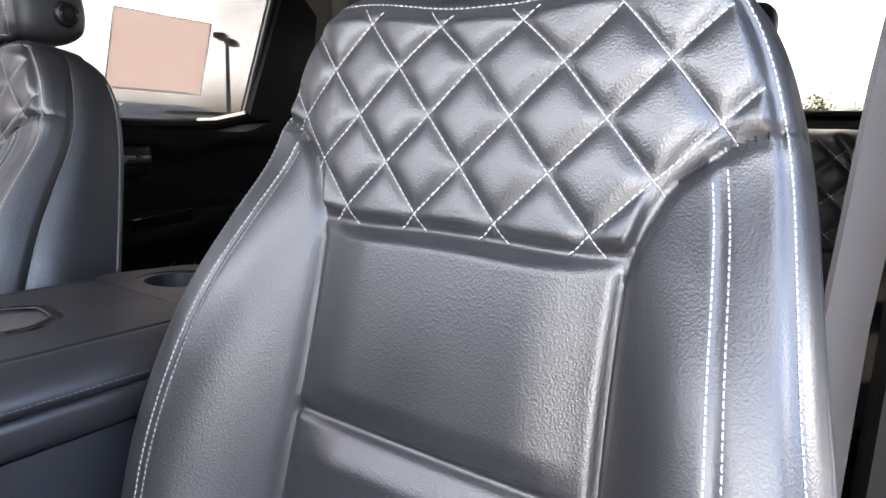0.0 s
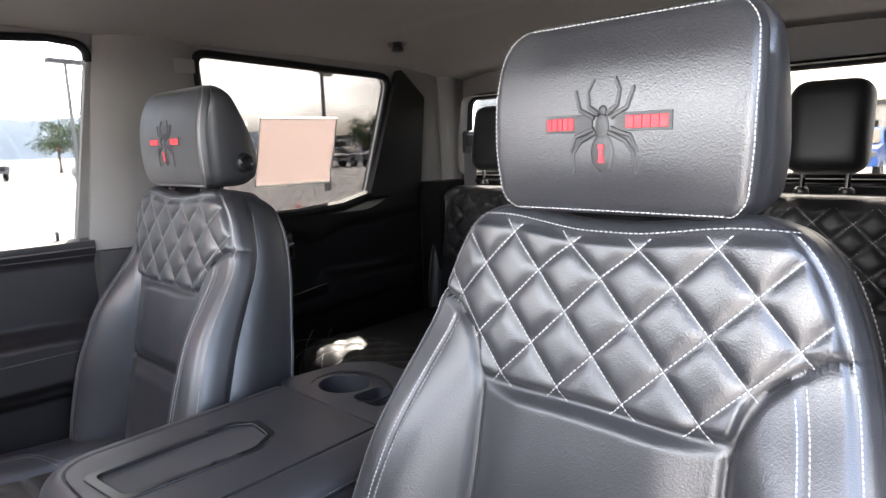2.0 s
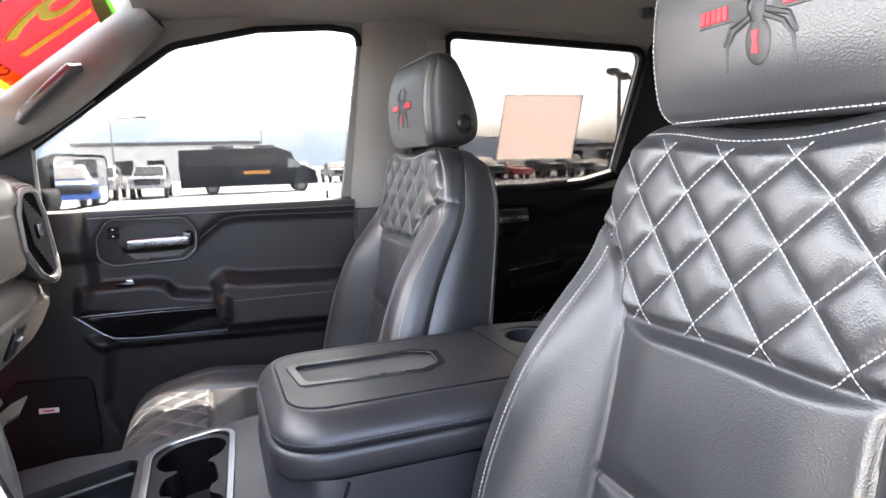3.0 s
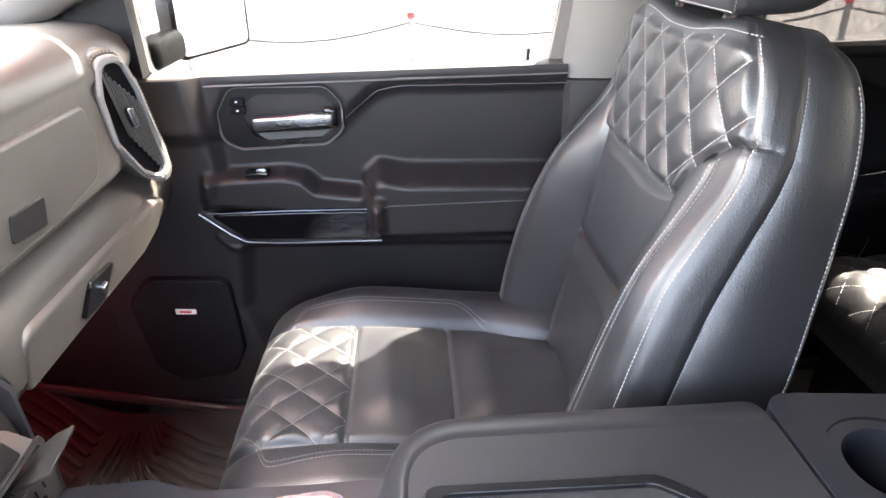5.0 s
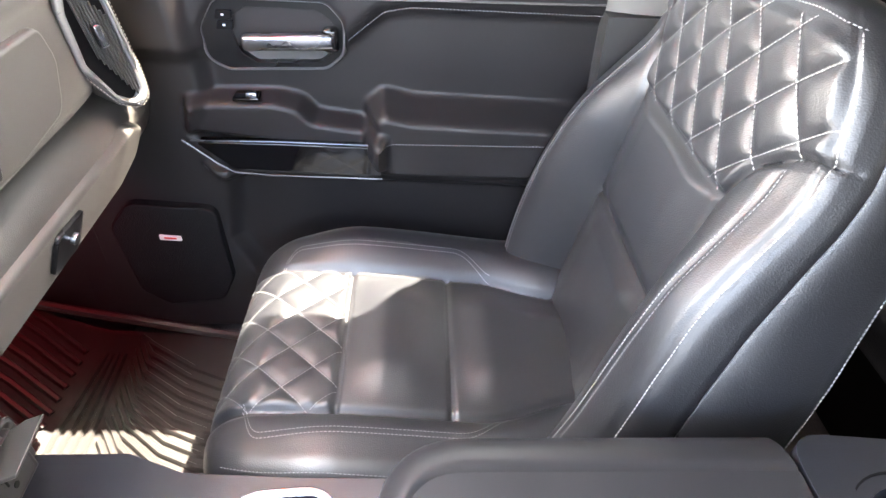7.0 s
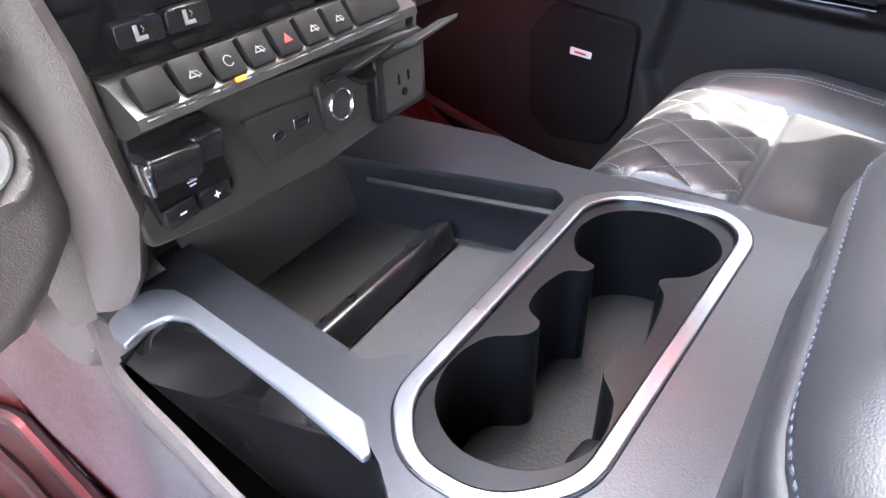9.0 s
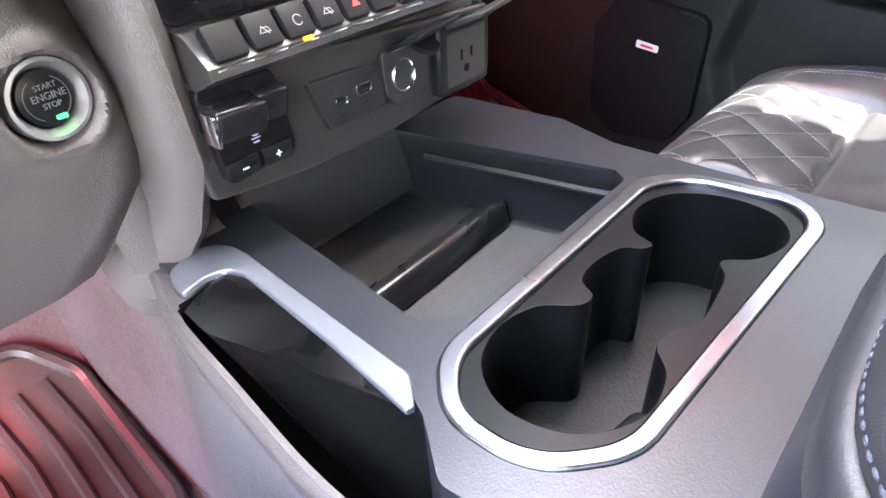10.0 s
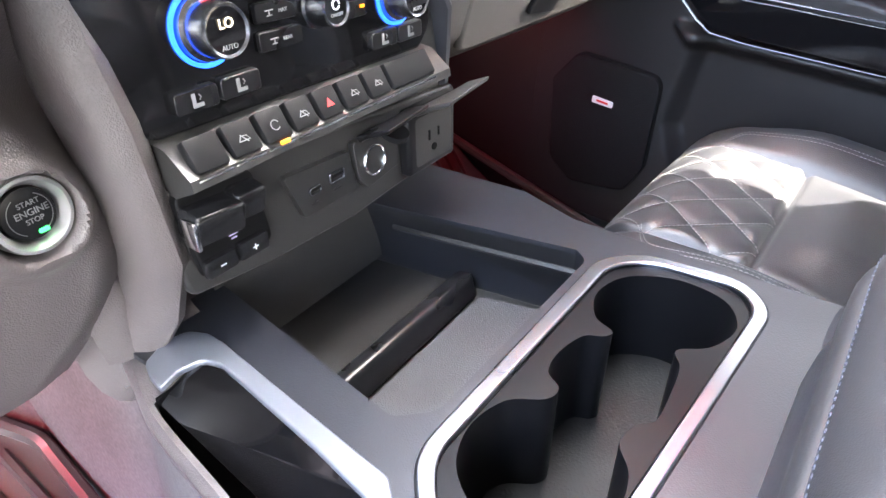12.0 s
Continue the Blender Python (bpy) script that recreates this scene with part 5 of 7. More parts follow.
# passenger vent
vent_o = rounded([(-0.026, 0.826), (0.008, 0.828), (0.026, 0.780), (0.042, 0.690), (0.044, 0.658), (0.030, 0.645), (0.004, 0.660), (-0.030, 0.712), (-0.036, 0.780)], 0.020, 8)
vent_i = [(0.003 + (p[0] - 0.003) * 0.74, 0.737 + (p[1] - 0.737) * 0.88) for p in vent_o]
vm = Matrix(((0.82, 0, -0.57, 0.570), (-0.57, 0, -0.82, 0.778), (0, 1, 0, 0), (0, 0, 0, 1)))
V = thing("dash_vent", vm @ Vector((0, 0.73, 0)), "satin-ringed dashboard air vent with dark slats", "vent")
part("ring", plate(vent_o, [vent_i], 0.016, vm, z=0.020), VENT_SATIN, V, "satin chrome ring", bevel=0.004)
part("pod", solid([(p[0] * 1.16, 0.737 + (p[1] - 0.737) * 1.08) for p in vent_o], 0.05, vm, z=0.012), DASH_VINYL, V, "charcoal padded vent pod", bevel=0.006)
part("duct", solid(vent_i, 0.001, vm, z=0.0128), PLASTIC_BLACK, V)
for k in range(9):
    a = -0.022 + 0.0050 * k
    part("slat", tube([vm @ Vector((a, 0.812 - 0.006 * k, 0.0170)), vm @ Vector((a + 0.018, 0.718 - 0.008 * k, 0.0170))], 0.0017, 6), PLASTIC, V)
part("tab", rbox(0.010, 0.028, 0.012, 0.003, 3, vm @ Matrix.Translation((0.002, 0.745, 0.021)) @ pose(0, 0, 0, 0, 0, 10)), SATIN, V, "bright vane tab")
vs = bmesh.new()
ring_pts = [vm @ Vector((p[0] * 1.09, 0.737 + (p[1] - 0.737) * 1.045, 0.0135)) for p in vent_o]
stitches(vs, ring_pts + ring_pts[:1], [Vector((0.3, -1, 0))] * (len(ring_pts) + 1), step=0.005, length=0.0036, r=0.0005)
part("stitching", vs, mat("tan thread", (0.30, 0.27, 0.24), 0.7), V, "pale stitching", kind="stuff")

# ---- centre stack ----
ST = thing("centre_stack", (0.02, 0.80, 0.48), "black centre stack with climate and switch controls", "control panel")
sy = 0.772


side_out = rounded([(-0.111, 0.490), (0.152, 0.478), (0.146, 0.60), (0.085, 0.735), (-0.150, 0.745), (-0.133, 0.62), (-0.127, 0.585), (-0.113, 0.555)], 0.010, 4)
part("body", solid(side_out, 0.14, xz(sy), z=0.0), PLASTIC, ST, "black plastic stack", bevel=0.004)
hv = rounded([(-0.126, 0.606), (-0.108, 0.588), (0.117, 0.585), (0.131, 0.600), (0.128, 0.668), (-0.130, 0.674)], 0.014, 5)
hvp = part("climate_panel", solid(hv, 0.006, xz(sy - 0.003), z=0.001), PIANO, ST, "gloss black climate panel", bevel=0.002)


def knob(cx, cz, r, body, dual):
    k = part("knob", lathe((cx, sy - 0.004, cz), [(r * 1.18, 0.0), (r * 1.15, 0.004), (r, 0.005), (r * 0.97, 0.018), (r * 0.90, 0.0205), (r * 0.80, 0.0195)], (0, -1, 0.05), 48), SATIN, ST, "ribbed satin chrome knob")
    part("face", disc((cx, sy - 0.0225, cz + 0.001), r * 0.83, (0, -1, 0.05), 0.0008, 40), PIANO, k, "gloss black knob face")
    return k


def arc(cx, cz, r0, r1, a0, a1, y, n=24):
    pts = [(cx + r1 * math.cos(radians(a)), cz + r1 * math.sin(radians(a))) for a in np.linspace(a0, a1, n)] + \
          [(cx + r0 * math.cos(radians(a)), cz + r0 * math.sin(radians(a))) for a in np.linspace(a1, a0, n)]
    bm = bmesh.new()
    o = [bm.verts.new((p[0], y, p[1])) for p in pts]
    for i in range(n - 1):
        bm.faces.new((o[i], o[i + 1], o[2 * n - 2 - i], o[2 * n - 1 - i]))
    ex = bmesh.ops.extrude_face_region(bm, geom=bm.faces[:])
    bmesh.ops.translate(bm, vec=(0, 0.002, 0), verts=[v for v in ex["geom"] if isinstance(v, bmesh.types.BMVert)])
    return bm


def say(body, size, x, y, z, material, parent, name="lettering"):
    return part(name, text_mesh(body, size, Matrix.Translation((x, y, z)) @ IN_XZ), material, parent)


for cx, cz in ((-0.066, 0.637), (0.090, 0.628)):
    k = knob(cx, cz, 0.0145, SATIN, True)
    part("blue_ring", arc(cx, cz, 0.0178, 0.0202, 95, 300, sy - 0.0055), BLUE_GLOW, k, "lit blue ring")
    part("red_ring", arc(cx, cz, 0.0178, 0.0202, 50, 92, sy - 0.0055), RED_GLOW, k, "lit red ring")
    say("LO", 0.0070, cx, sy - 0.0238, cz + 0.0045, DISPLAY, k)
    say("AUTO", 0.0036, cx, sy - 0.0238, cz - 0.007, DIM_ICON, k)
    part("lower_key", arc(cx, cz, 0.002, 0.0126, 195, 345, sy - 0.0236, 14), PLASTIC_SMOOTH, k)
ck = knob(0.012, 0.634, 0.0112, SATIN, False)
say("ON/OFF", 0.0028, 0.012, sy - 0.0238, 0.6312, DIM_ICON, ck)
part("fan_mark", arc(0.012, 0.637, 0.0024, 0.0031, 0, 340, sy - 0.0238, 16), ICON, ck)
for x0, x1, z, nm in ((-0.034, 0.009, 0.656, ""), (0.011, 0.061, 0.655, ""), (-0.034, -0.003, 0.637, "MAX"), (-0.034, -0.001, 0.6215, "REAR"), (0.027, 0.057, 0.640, "A/C"), (0.026, 0.057, 0.6265, "")):
    kb = part("button", solid(rounded([(x0, z - 0.005), (x1, z - 0.0055), (x1, z + 0.0055), (x0, z + 0.006)], 0.002, 3), 0.006, xz(sy - 0.006), z=0.001), PLASTIC_SMOOTH, ST, bevel=0.0008)
    part("icon", join(box((x0 + x1) / 2 - 0.009, (x0 + x1) / 2 - 0.003, sy - 0.0075, sy - 0.0070, z + 0.001, z + 0.0016), box((x0 + x1) / 2 - 0.008, (x0 + x1) / 2 - 0.004, sy - 0.0075, sy - 0.0070, z - 0.0018, z - 0.0012), box((x0 + x1) / 2 - 0.0063, (x0 + x1) / 2 - 0.0057, sy - 0.0075, sy - 0.0070, z - 0.0012, z + 0.001)), DIM_ICON, kb)
    if nm:
        say(nm, 0.0030, (x0 + x1) / 2 + 0.004, sy - 0.0074, z, DIM_ICON, kb)
for x, z in ((0.052, 0.641), (0.052, 0.6275), (-0.003, 0.653)):
    part("indicator", box(x - 0.0018, x + 0.0018, sy - 0.0080, sy - 0.0071, z - 0.0009, z + 0.0009), AMBER, ST, "small amber lamp")
part("chrome_strip", tube([Vector((-0.034, sy - 0.0075, 0.6465)), Vector((-0.001, sy - 0.0075, 0.6465))], 0.0012, 6), CHROME, ST)
part("chrome_strip", tube([Vector((0.025, sy - 0.0075, 0.6465)), Vector((0.058, sy - 0.0075, 0.646))], 0.0012, 6), CHROME, ST)
for x0, x1, z in ((-0.095, -0.068, 0.604), (-0.066, -0.039, 0.6045), (0.058, 0.085, 0.6025), (0.087, 0.114, 0.602)):
    kb = part("seat_heat_button", solid(rounded([(x0, z - 0.006), (x1, z - 0.006), (x1, z + 0.006), (x0, z + 0.006)], 0.0025, 3), 0.010, xz(sy - 0.008), z=0.001), PLASTIC_SMOOTH, ST, bevel=0.001)
    c = (x0 + x1) / 2
    part("icon", join(box(c - 0.0035, c - 0.0015, sy - 0.0097, sy - 0.0089, z - 0.0035, z + 0.004), box(c - 0.0035, c + 0.003, sy - 0.0097, sy - 0.0089, z - 0.0035, z - 0.0015),
                      tube([Vector((c + 0.001, sy - 0.0093, z)), Vector((c + 0.002, sy - 0.0093, z + 0.0015)), Vector((c + 0.001, sy - 0.0093, z + 0.003))], 0.0004, 5)), DIM_ICON, kb, "grey seat icon")
# key row
shelf = loft([[Vector((x, y, z)) for y, z in ((sy + 0.01, 0.588), (0.762, 0.585), (0.745, 0.572), (0.744, 0.566), (0.765, 0.556), (sy + 0.01, 0.552))] for x in (-0.108, -0.104, 0.0, 0.118, 0.124)])
part("key_shelf", shelf, PLASTIC, ST)
edges = [-0.104, -0.080, -0.0575, -0.035, -0.013, 0.009, 0.033, 0.056, 0.107]
tilt = Matrix.Translation((0, 0.7535, 0.5785)) @ Matrix.Rotation(radians(-33), 4, "X") @ IN_XZ
for i, (a, b) in enumerate(zip(edges, edges[1:])):
    c = (a + b) / 2
    kb = part("key", rbox(b - a - 0.0030, 0.0195, 0.008, 0.0022, 2, tilt @ Matrix.Translation((c, 0.001, 0.002))), KEYCAP, ST, "dark push key")
    st = part("key_edge", rbox(b - a - 0.0004, 0.0034, 0.004, 0.001, 2, tilt @ Matrix.Translation((c, -0.0110, 0.001))), SATIN, ST, "satin chrome key edge")
    if 0 < i < 7:
        m = tilt @ Matrix.Translation((c, 0.0, 0.0062)) @ Matrix.Scale(0.72, 4)
        if i == 4:
            ic = loft([[m @ Vector(p) for p in ((-0.0045, -0.003, 0), (0.0045, -0.003, 0), (0, 0.0045, 0))], [m @ Vector(p) for p in ((-0.0042, -0.0028, 0.0003), (0.0042, -0.0028, 0.0003), (0, 0.004, 0.0003))]])
            part("icon", ic, RED_PAINT, kb, "red hazard triangle")
        elif i == 2:
            part("icon", tube([m @ Vector((0.004 * math.cos(q), 0.004 * math.sin(q), 0)) for q in np.linspace(0.4, 5.6, 16)], 0.0003, 5), DIM_ICON, kb)
            part("indicator", rbox(0.007, 0.0024, 0.002, 0.0008, 2, tilt @ Matrix.Translation((c + 0.002, -0.0105, 0.0045))), AMBER, kb, "lit amber lamp")
        else:
            part("icon", join(tube([m @ Vector(p) for p in ((-0.005, -0.002, 0), (-0.002, 0.002, 0), (0.003, 0.0015, 0), (0.005, -0.002, 0), (-0.005, -0.002, 0))], 0.0003, 5),
                              tube([m @ Vector((-0.002, 0.003, 0)), m @ Vector((0.003, -0.0035, 0))], 0.0003, 5)), DIM_ICON, kb)
# trailer brake switch
tb = rounded([(-0.111, 0.560), (-0.058, 0.556), (-0.051, 0.502), (-0.103, 0.498)], 0.008, 4)
tp = part("brake_control", solid(tb, 0.012, xz(0.768), z=0.006), PLASTIC_BLACK, ST, "trailer brake control", bevel=0.002)
part("paddle", rbox(0.034, 0.020, 0.020, 0.004, 3, Matrix.Translation((-0.0935, 0.757, 0.540)) @ pose(0, 0, 0, 10, 4)), PLASTIC_SMOOTH, tp)
part("paddle", rbox(0.022, 0.016, 0.020, 0.004, 3, Matrix.Translation((-0.069, 0.759, 0.541)) @ pose(0, 0, 0, 10, 4)), PLASTIC_SMOOTH, tp)
part("paddle_tip", rbox(0.003, 0.012, 0.018, 0.0012, 2, Matrix.Translation((-0.1105, 0.753, 0.539))), CHROME, tp)
for x in (-0.094, -0.070):
    kb = part("key", rbox(0.0225, 0.006, 0.012, 0.002, 2, Matrix.Translation((x, 0.7595, 0.509))), PLASTIC_SMOOTH, tp)
    part("mark", box(x - 0.002, x + 0.002, 0.7560, 0.7564, 0.5086, 0.5094), ICON, kb) if x < -0.08 else part("mark", join(box(x - 0.002, x + 0.002, 0.7560, 0.7564, 0.5086, 0.5094), box(x - 0.0004, x + 0.0004, 0.7560, 0.7564, 0.507, 0.511)), ICON, kb)
part("icon", join(box(-0.083, -0.077, 0.7612, 0.7617, 0.521, 0.5215), tube([Vector((-0.080 + 0.003 * math.cos(q), 0.7613, 0.526 + 0.003 * math.sin(q))) for q in np.linspace(0, 6.1, 12)], 0.0005, 5), box(-0.082, -0.078, 0.7612, 0.7617, 0.5185, 0.5192)), mat("lilac print", (0.6, 0.5, 0.75), 0.5), tp)
# lower bin face with sockets
bz = rounded([(-0.120, 0.562), (0.165, 0.545), (0.165, 0.486), (0.085, 0.482), (0.030, 0.478), (-0.050, 0.482), (-0.112, 0.490)], 0.008, 4)
part("socket_panel", solid(bz, 0.02, xz(0.772), z=0.004), PLASTIC, ST, "black socket panel", bevel=0.003)
us = part("usb_plate", solid(rounded([(-0.036, 0.539), (0.025, 0.535), (0.032, 0.503), (-0.022, 0.503)], 0.003, 3), 0.006, xz(0.766), z=0.003), SOCKET_PLATE, ST, "dark plate with two data ports", bevel=0.001)
for x, z, w, h, nm in ((0.010, 0.5225, 0.0150, 0.0080, "a"), (-0.011, 0.5205, 0.0110, 0.0062, "c")):
    o = rounded([(x - w / 2, z - h / 2), (x + w / 2, z - h / 2), (x + w / 2, z + h / 2), (x - w / 2, z + h / 2)], h * (0.2 if nm == "a" else 0.48), 5)
    i_ = rounded([(x - w * 0.40, z - h * 0.34), (x + w * 0.40, z - h * 0.34), (x + w * 0.40, z + h * 0.34), (x - w * 0.40, z + h * 0.34)], h * 0.15, 4)
    po = part("port_rim", plate(o, [i_], 0.004, xz(0.7625), z=0.0012), SATIN, us, "bright port rim", bevel=0.0004)
    part("port_tongue", box(x - w * 0.33, x + w * 0.33, 0.7622, 0.766, z - h * 0.06, z + h * 0.16), PLASTIC_BLACK, us)
    part("icon", join(tube([Vector((x - 0.004, 0.7628, z - 0.010)), Vector((x + 0.004, 0.7628, z - 0.010))], 0.0004, 5), tube([Vector((x - 0.002, 0.7628, z - 0.010)), Vector((x, 0.7628, z - 0.008)), Vector((x + 0.002, 0.7628, z - 0.008))], 0.0004, 5)), PLASTIC_BLACK, us)
pw = part("power_plate", solid(rounded([(0.028, 0.541), (0.076, 0.538), (0.078, 0.506), (0.040, 0.500), (0.031, 0.510)], 0.004, 3), 0.006, xz(0.764), z=0.003), SOCKET_PLATE, ST, "dark plate with a power socket", bevel=0.001)
part("socket_rim", ring((0.0485, 0.7615, 0.5205), 0.0122, 0.0100, (0, -1, 0.05), 0.0025, 36), CHROME, pw, "chrome socket ring")
part("socket_well", lathe((0.0485, 0.7605, 0.5205), [(0.0101, 0.0), (0.0095, -0.012), (0.0, -0.012)], (0, -1, 0.05), 28), SOCKET_DARK, pw)
cap = loft([[Vector((x, 0.762, 0.538)), Vector((x, 0.752, 0.543 + 0.1 * (x - 0.03))), Vector((x, 0.733, 0.551 + 0.1 * (x - 0.03))), Vector((x, 0.732, 0.5545 + 0.1 * (x - 0.03))), Vector((x, 0.752, 0.5475 + 0.1 * (x - 0.03))), Vector((x, 0.764, 0.543))] for x in np.linspace(0.034, 0.080, 6)])
part("socket_cap", cap, PLASTIC_SMOOTH, pw, "open hinged socket cap", bevel=0.0012)
part("cap_plug", disc((0.055, 0.744, 0.5445), 0.010, (0, 0.35, -1), 0.004, 20), PLASTIC_BLACK, pw)
ol = part("outlet_block", rbox(0.064, 0.03, 0.056, 0.004, 3, Matrix.Translation((0.120, 0.774, 0.516))), PLASTIC_SMOOTH, ST, "dark household power outlet")
fy = 0.7580
part("slot", box(0.1135, 0.1152, fy, fy + 0.004, 0.513, 0.5215), PLASTIC_BLACK, ol)
part("slot", box(0.1262, 0.1279, fy, fy + 0.004, 0.5135, 0.521), PLASTIC_BLACK, ol)
part("slot", disc((0.1207, fy + 0.003, 0.5055), 0.0032, (0, -1, 0), 0.003, 14), PLASTIC_BLACK, ol)
part("outlet_face", solid(rounded([(0.096, 0.494), (0.146, 0.494), (0.146, 0.536), (0.096, 0.536)], 0.004, 3), 0.004, xz(0.7592), z=0.0004), PLASTIC, ol, bevel=0.0008)
flap = loft([[Vector((x, 0.757, 0.539)), Vector((x, 0.742, 0.546 + 0.10 * (x - 0.09))), Vector((x, 0.724, 0.554 + 0.10 * (x - 0.09))), Vector((x, 0.723, 0.558 + 0.10 * (x - 0.09))), Vector((x, 0.742, 0.5505 + 0.10 * (x - 0.09))), Vector((x, 0.760, 0.544))] for x in np.linspace(0.094, 0.148, 7)])
part("outlet_flap", flap, PLASTIC, ol, "open hinged outlet cover", bevel=0.0015)
# side pods of the stack
part("side_frame", grid(lambda u, v: Vector((-0.152 + 0.042 * u - 0.03 * v, 0.818 - 0.010 * math.sin(math.pi * u), 0.44 + 0.32 * v)), np.linspace(0, 1, 12), np.linspace(0, 1, 12)), KNEE, ST, "grey moulded frame beside the stack", angle=60)
part("side_pod", tube([Vector((-0.140, 0.815, 0.76)), Vector((-0.132, 0.803, 0.68)), Vector((-0.121, 0.797, 0.60)), Vector((-0.114, 0.799, 0.52)), Vector((-0.116, 0.812, 0.485)), Vector((-0.124, 0.838, 0.45)), Vector((-0.135, 0.862, 0.42))], [0.016, 0.017, 0.017, 0.017, 0.017, 0.019, 0.022], 16, flat=2.0, up=(0, 1, 0)), KNEE, ST, "grey moulded side frame")
part("side_pod", tube([Vector((0.070, 0.80, 0.76)), Vector((0.110, 0.785, 0.69)), Vector((0.148, 0.780, 0.61)), Vector((0.160, 0.79, 0.53)), Vector((0.162, 0.80, 0.49))], [0.012, 0.013, 0.012, 0.010, 0.008], 14, flat=1.6, up=(0, 1, 0)), PLASTIC_GREY, ST)
# radio row and screen
part("radio_panel", solid(rounded([(-0.13, 0.680), (0.092, 0.678), (0.070, 0.718), (-0.135, 0.722)], 0.008, 4), 0.01, xz(sy - 0.003), z=0.002), PLASTIC_SMOOTH, ST, bevel=0.002)
part("radio_knob", lathe((0.032, sy - 0.006, 0.702), [(0.013, 0), (0.0125, 0.018), (0.0105, 0.021), (0.0, 0.020)], (0, -1, 0.1), 32), PLASTIC_SMOOTH, ST, "black volume knob")
for x in (-0.075, -0.045, -0.013):
    part("radio_button", rbox(0.024, 0.008, 0.016, 0.002, 2, Matrix.Translation((x, sy - 0.006, 0.700))), PLASTIC_SMOOTH, ST)
SC = thing("touch_screen", (-0.05, 0.77, 0.73), "dark centre touch screen in a black surround", "screen")
sm = Matrix.Translation((0, 0.760, 0.775)) @ Matrix.Rotation(radians(-12), 4, "X") @ Matrix.Translation((0, 0, -0.775)) @ IN_XZ
frame_o = rounded([(-0.178, 0.720), (0.012, 0.716), (0.010, 0.800), (-0.004, 0.832), (-0.165, 0.832)], [0.012, 0.012, 0.02, 0.03, 0.02], 6)
disp_o = rounded([(-0.156, 0.732), (-0.014, 0.730), (-0.014, 0.812), (-0.152, 0.814)], 0.004, 4)
part("surround", plate(frame_o, [disp_o], 0.07, sm), PLASTIC_BLACK, SC, "black surround", bevel=0.004)
part("display", solid(disp_o, 0.003, sm, z=-0.006), SCREEN, SC, "dark glossy display")
part("trim", tube([sm @ Vector((p[0], p[1], 0.001)) for p in ((-0.165, 0.834), (-0.06, 0.836), (0.002, 0.834), (0.014, 0.812), (0.024, 0.76), (0.040, 0.71), (0.062, 0.66))], 0.0022, 8), SATIN, SC, "thin satin edge")
hood = loft([[sm @ Vector((x, z, d)) for z, d in ((0.834, 0.006), (0.848, -0.002), (0.858, -0.03), (0.858, -0.09), (0.83, -0.09))] for x in np.linspace(-0.185, 0.02, 9)])
part("hood", hood, VINYL, SC, "padded hood", bevel=0.004)
TILE = mat("faint display tile", (0.022, 0.020, 0.024), 0.5, spec=0.1, vary=0.5, stain=40)
for i in range(4):
    for j in range(2):
        x, z = -0.140 + 0.032 * i, 0.756 + 0.028 * j
        part("app_tile", solid(rounded([(x, z), (x + 0.014, z), (x + 0.014, z + 0.014), (x, z + 0.014)], 0.005, 4), 0.0006, sm, z=-0.0054), TILE, SC)

# ---- knee panel and start button ----
KP = thing("knee_panel", (-0.30, 0.85, 0.46), "grained grey plastic knee panel under the steering column", "panel")


def knee(u, v):
    z = 0.450 + v * 0.25
    edge = curve_at((0.45, 0.469, 0.483, 0.50, 0.518, 0.54, 0.562, 0.59, 0.63, 0.70), (-0.172, -0.152, -0.137, -0.124, -0.116, -0.113, -0.115, -0.127, -0.142, -0.150), z)
    x = -0.66 + u * (edge + 0.66)
    e = ease(0.93, 1.0, u)
    y = 0.803 + 0.006 * e * e + 0.014 * (1 - v) ** 6 - 0.020 * math.sin(math.pi * v) * (1 - e)
    d = math.hypot(x + 0.1685, z - 0.5682)
    y += 0.010 * ease(0.0225, 0.0198, d)
    y -= 0.006 * math.exp(-((d - 0.0255) / 0.006) ** 2)
    y -= 0.030 * ease(0.61, 0.68, z)
    return Vector((x, y, z))


part("skin", grid(knee, list(np.linspace(0, 0.75, 30)) + list(np.linspace(0.76, 1.0, 70)), np.linspace(0, 1, 80)), KNEE, KP, angle=60)
part("skin_edge", grid(lambda u, v: knee(u, 0) + Vector((0, 0.10 * v, -0.008 * v)), np.linspace(0, 1, 60), (0, 0.2, 1)), KNEE, KP, angle=60)
part("skin_side", grid(lambda u, v: knee(1, u) + Vector((0.006 * v, 0.08 * v, 0)), np.linspace(0, 1, 40), (0, 0.3, 1)), KNEE, KP, angle=60)
SB = thing("start_button", (-0.157, 0.815, 0.557), "round black engine start button in a satin chrome ring", "button")
ax = (0.10, -1.0, 0.10)
sc = Vector((-0.1685, 0.7910, 0.5612))
part("ring", lathe(sc, [(0.0200, 0.0), (0.0198, 0.005), (0.0190, 0.0074), (0.0172, 0.0076), (0.0146, 0.0030), (0.0140, 0.0010), (0.0135, -0.002)], ax, 48), RING_SATIN, SB, "satin chrome ring")
face = part("cap", lathe(sc, [(0.0135, 0.000), (0.0130, 0.0030), (0.0088, 0.0040), (0.0, 0.0042)], ax, 40), PLASTIC_SMOOTH, SB)
aq = Vector((0, -1, 0)).rotation_difference(Vector(ax).normalized()).to_matrix().to_4x4()
bm_ = Matrix.Translation(sc + Vector(ax).normalized() * 0.0045) @ aq @ IN_XZ
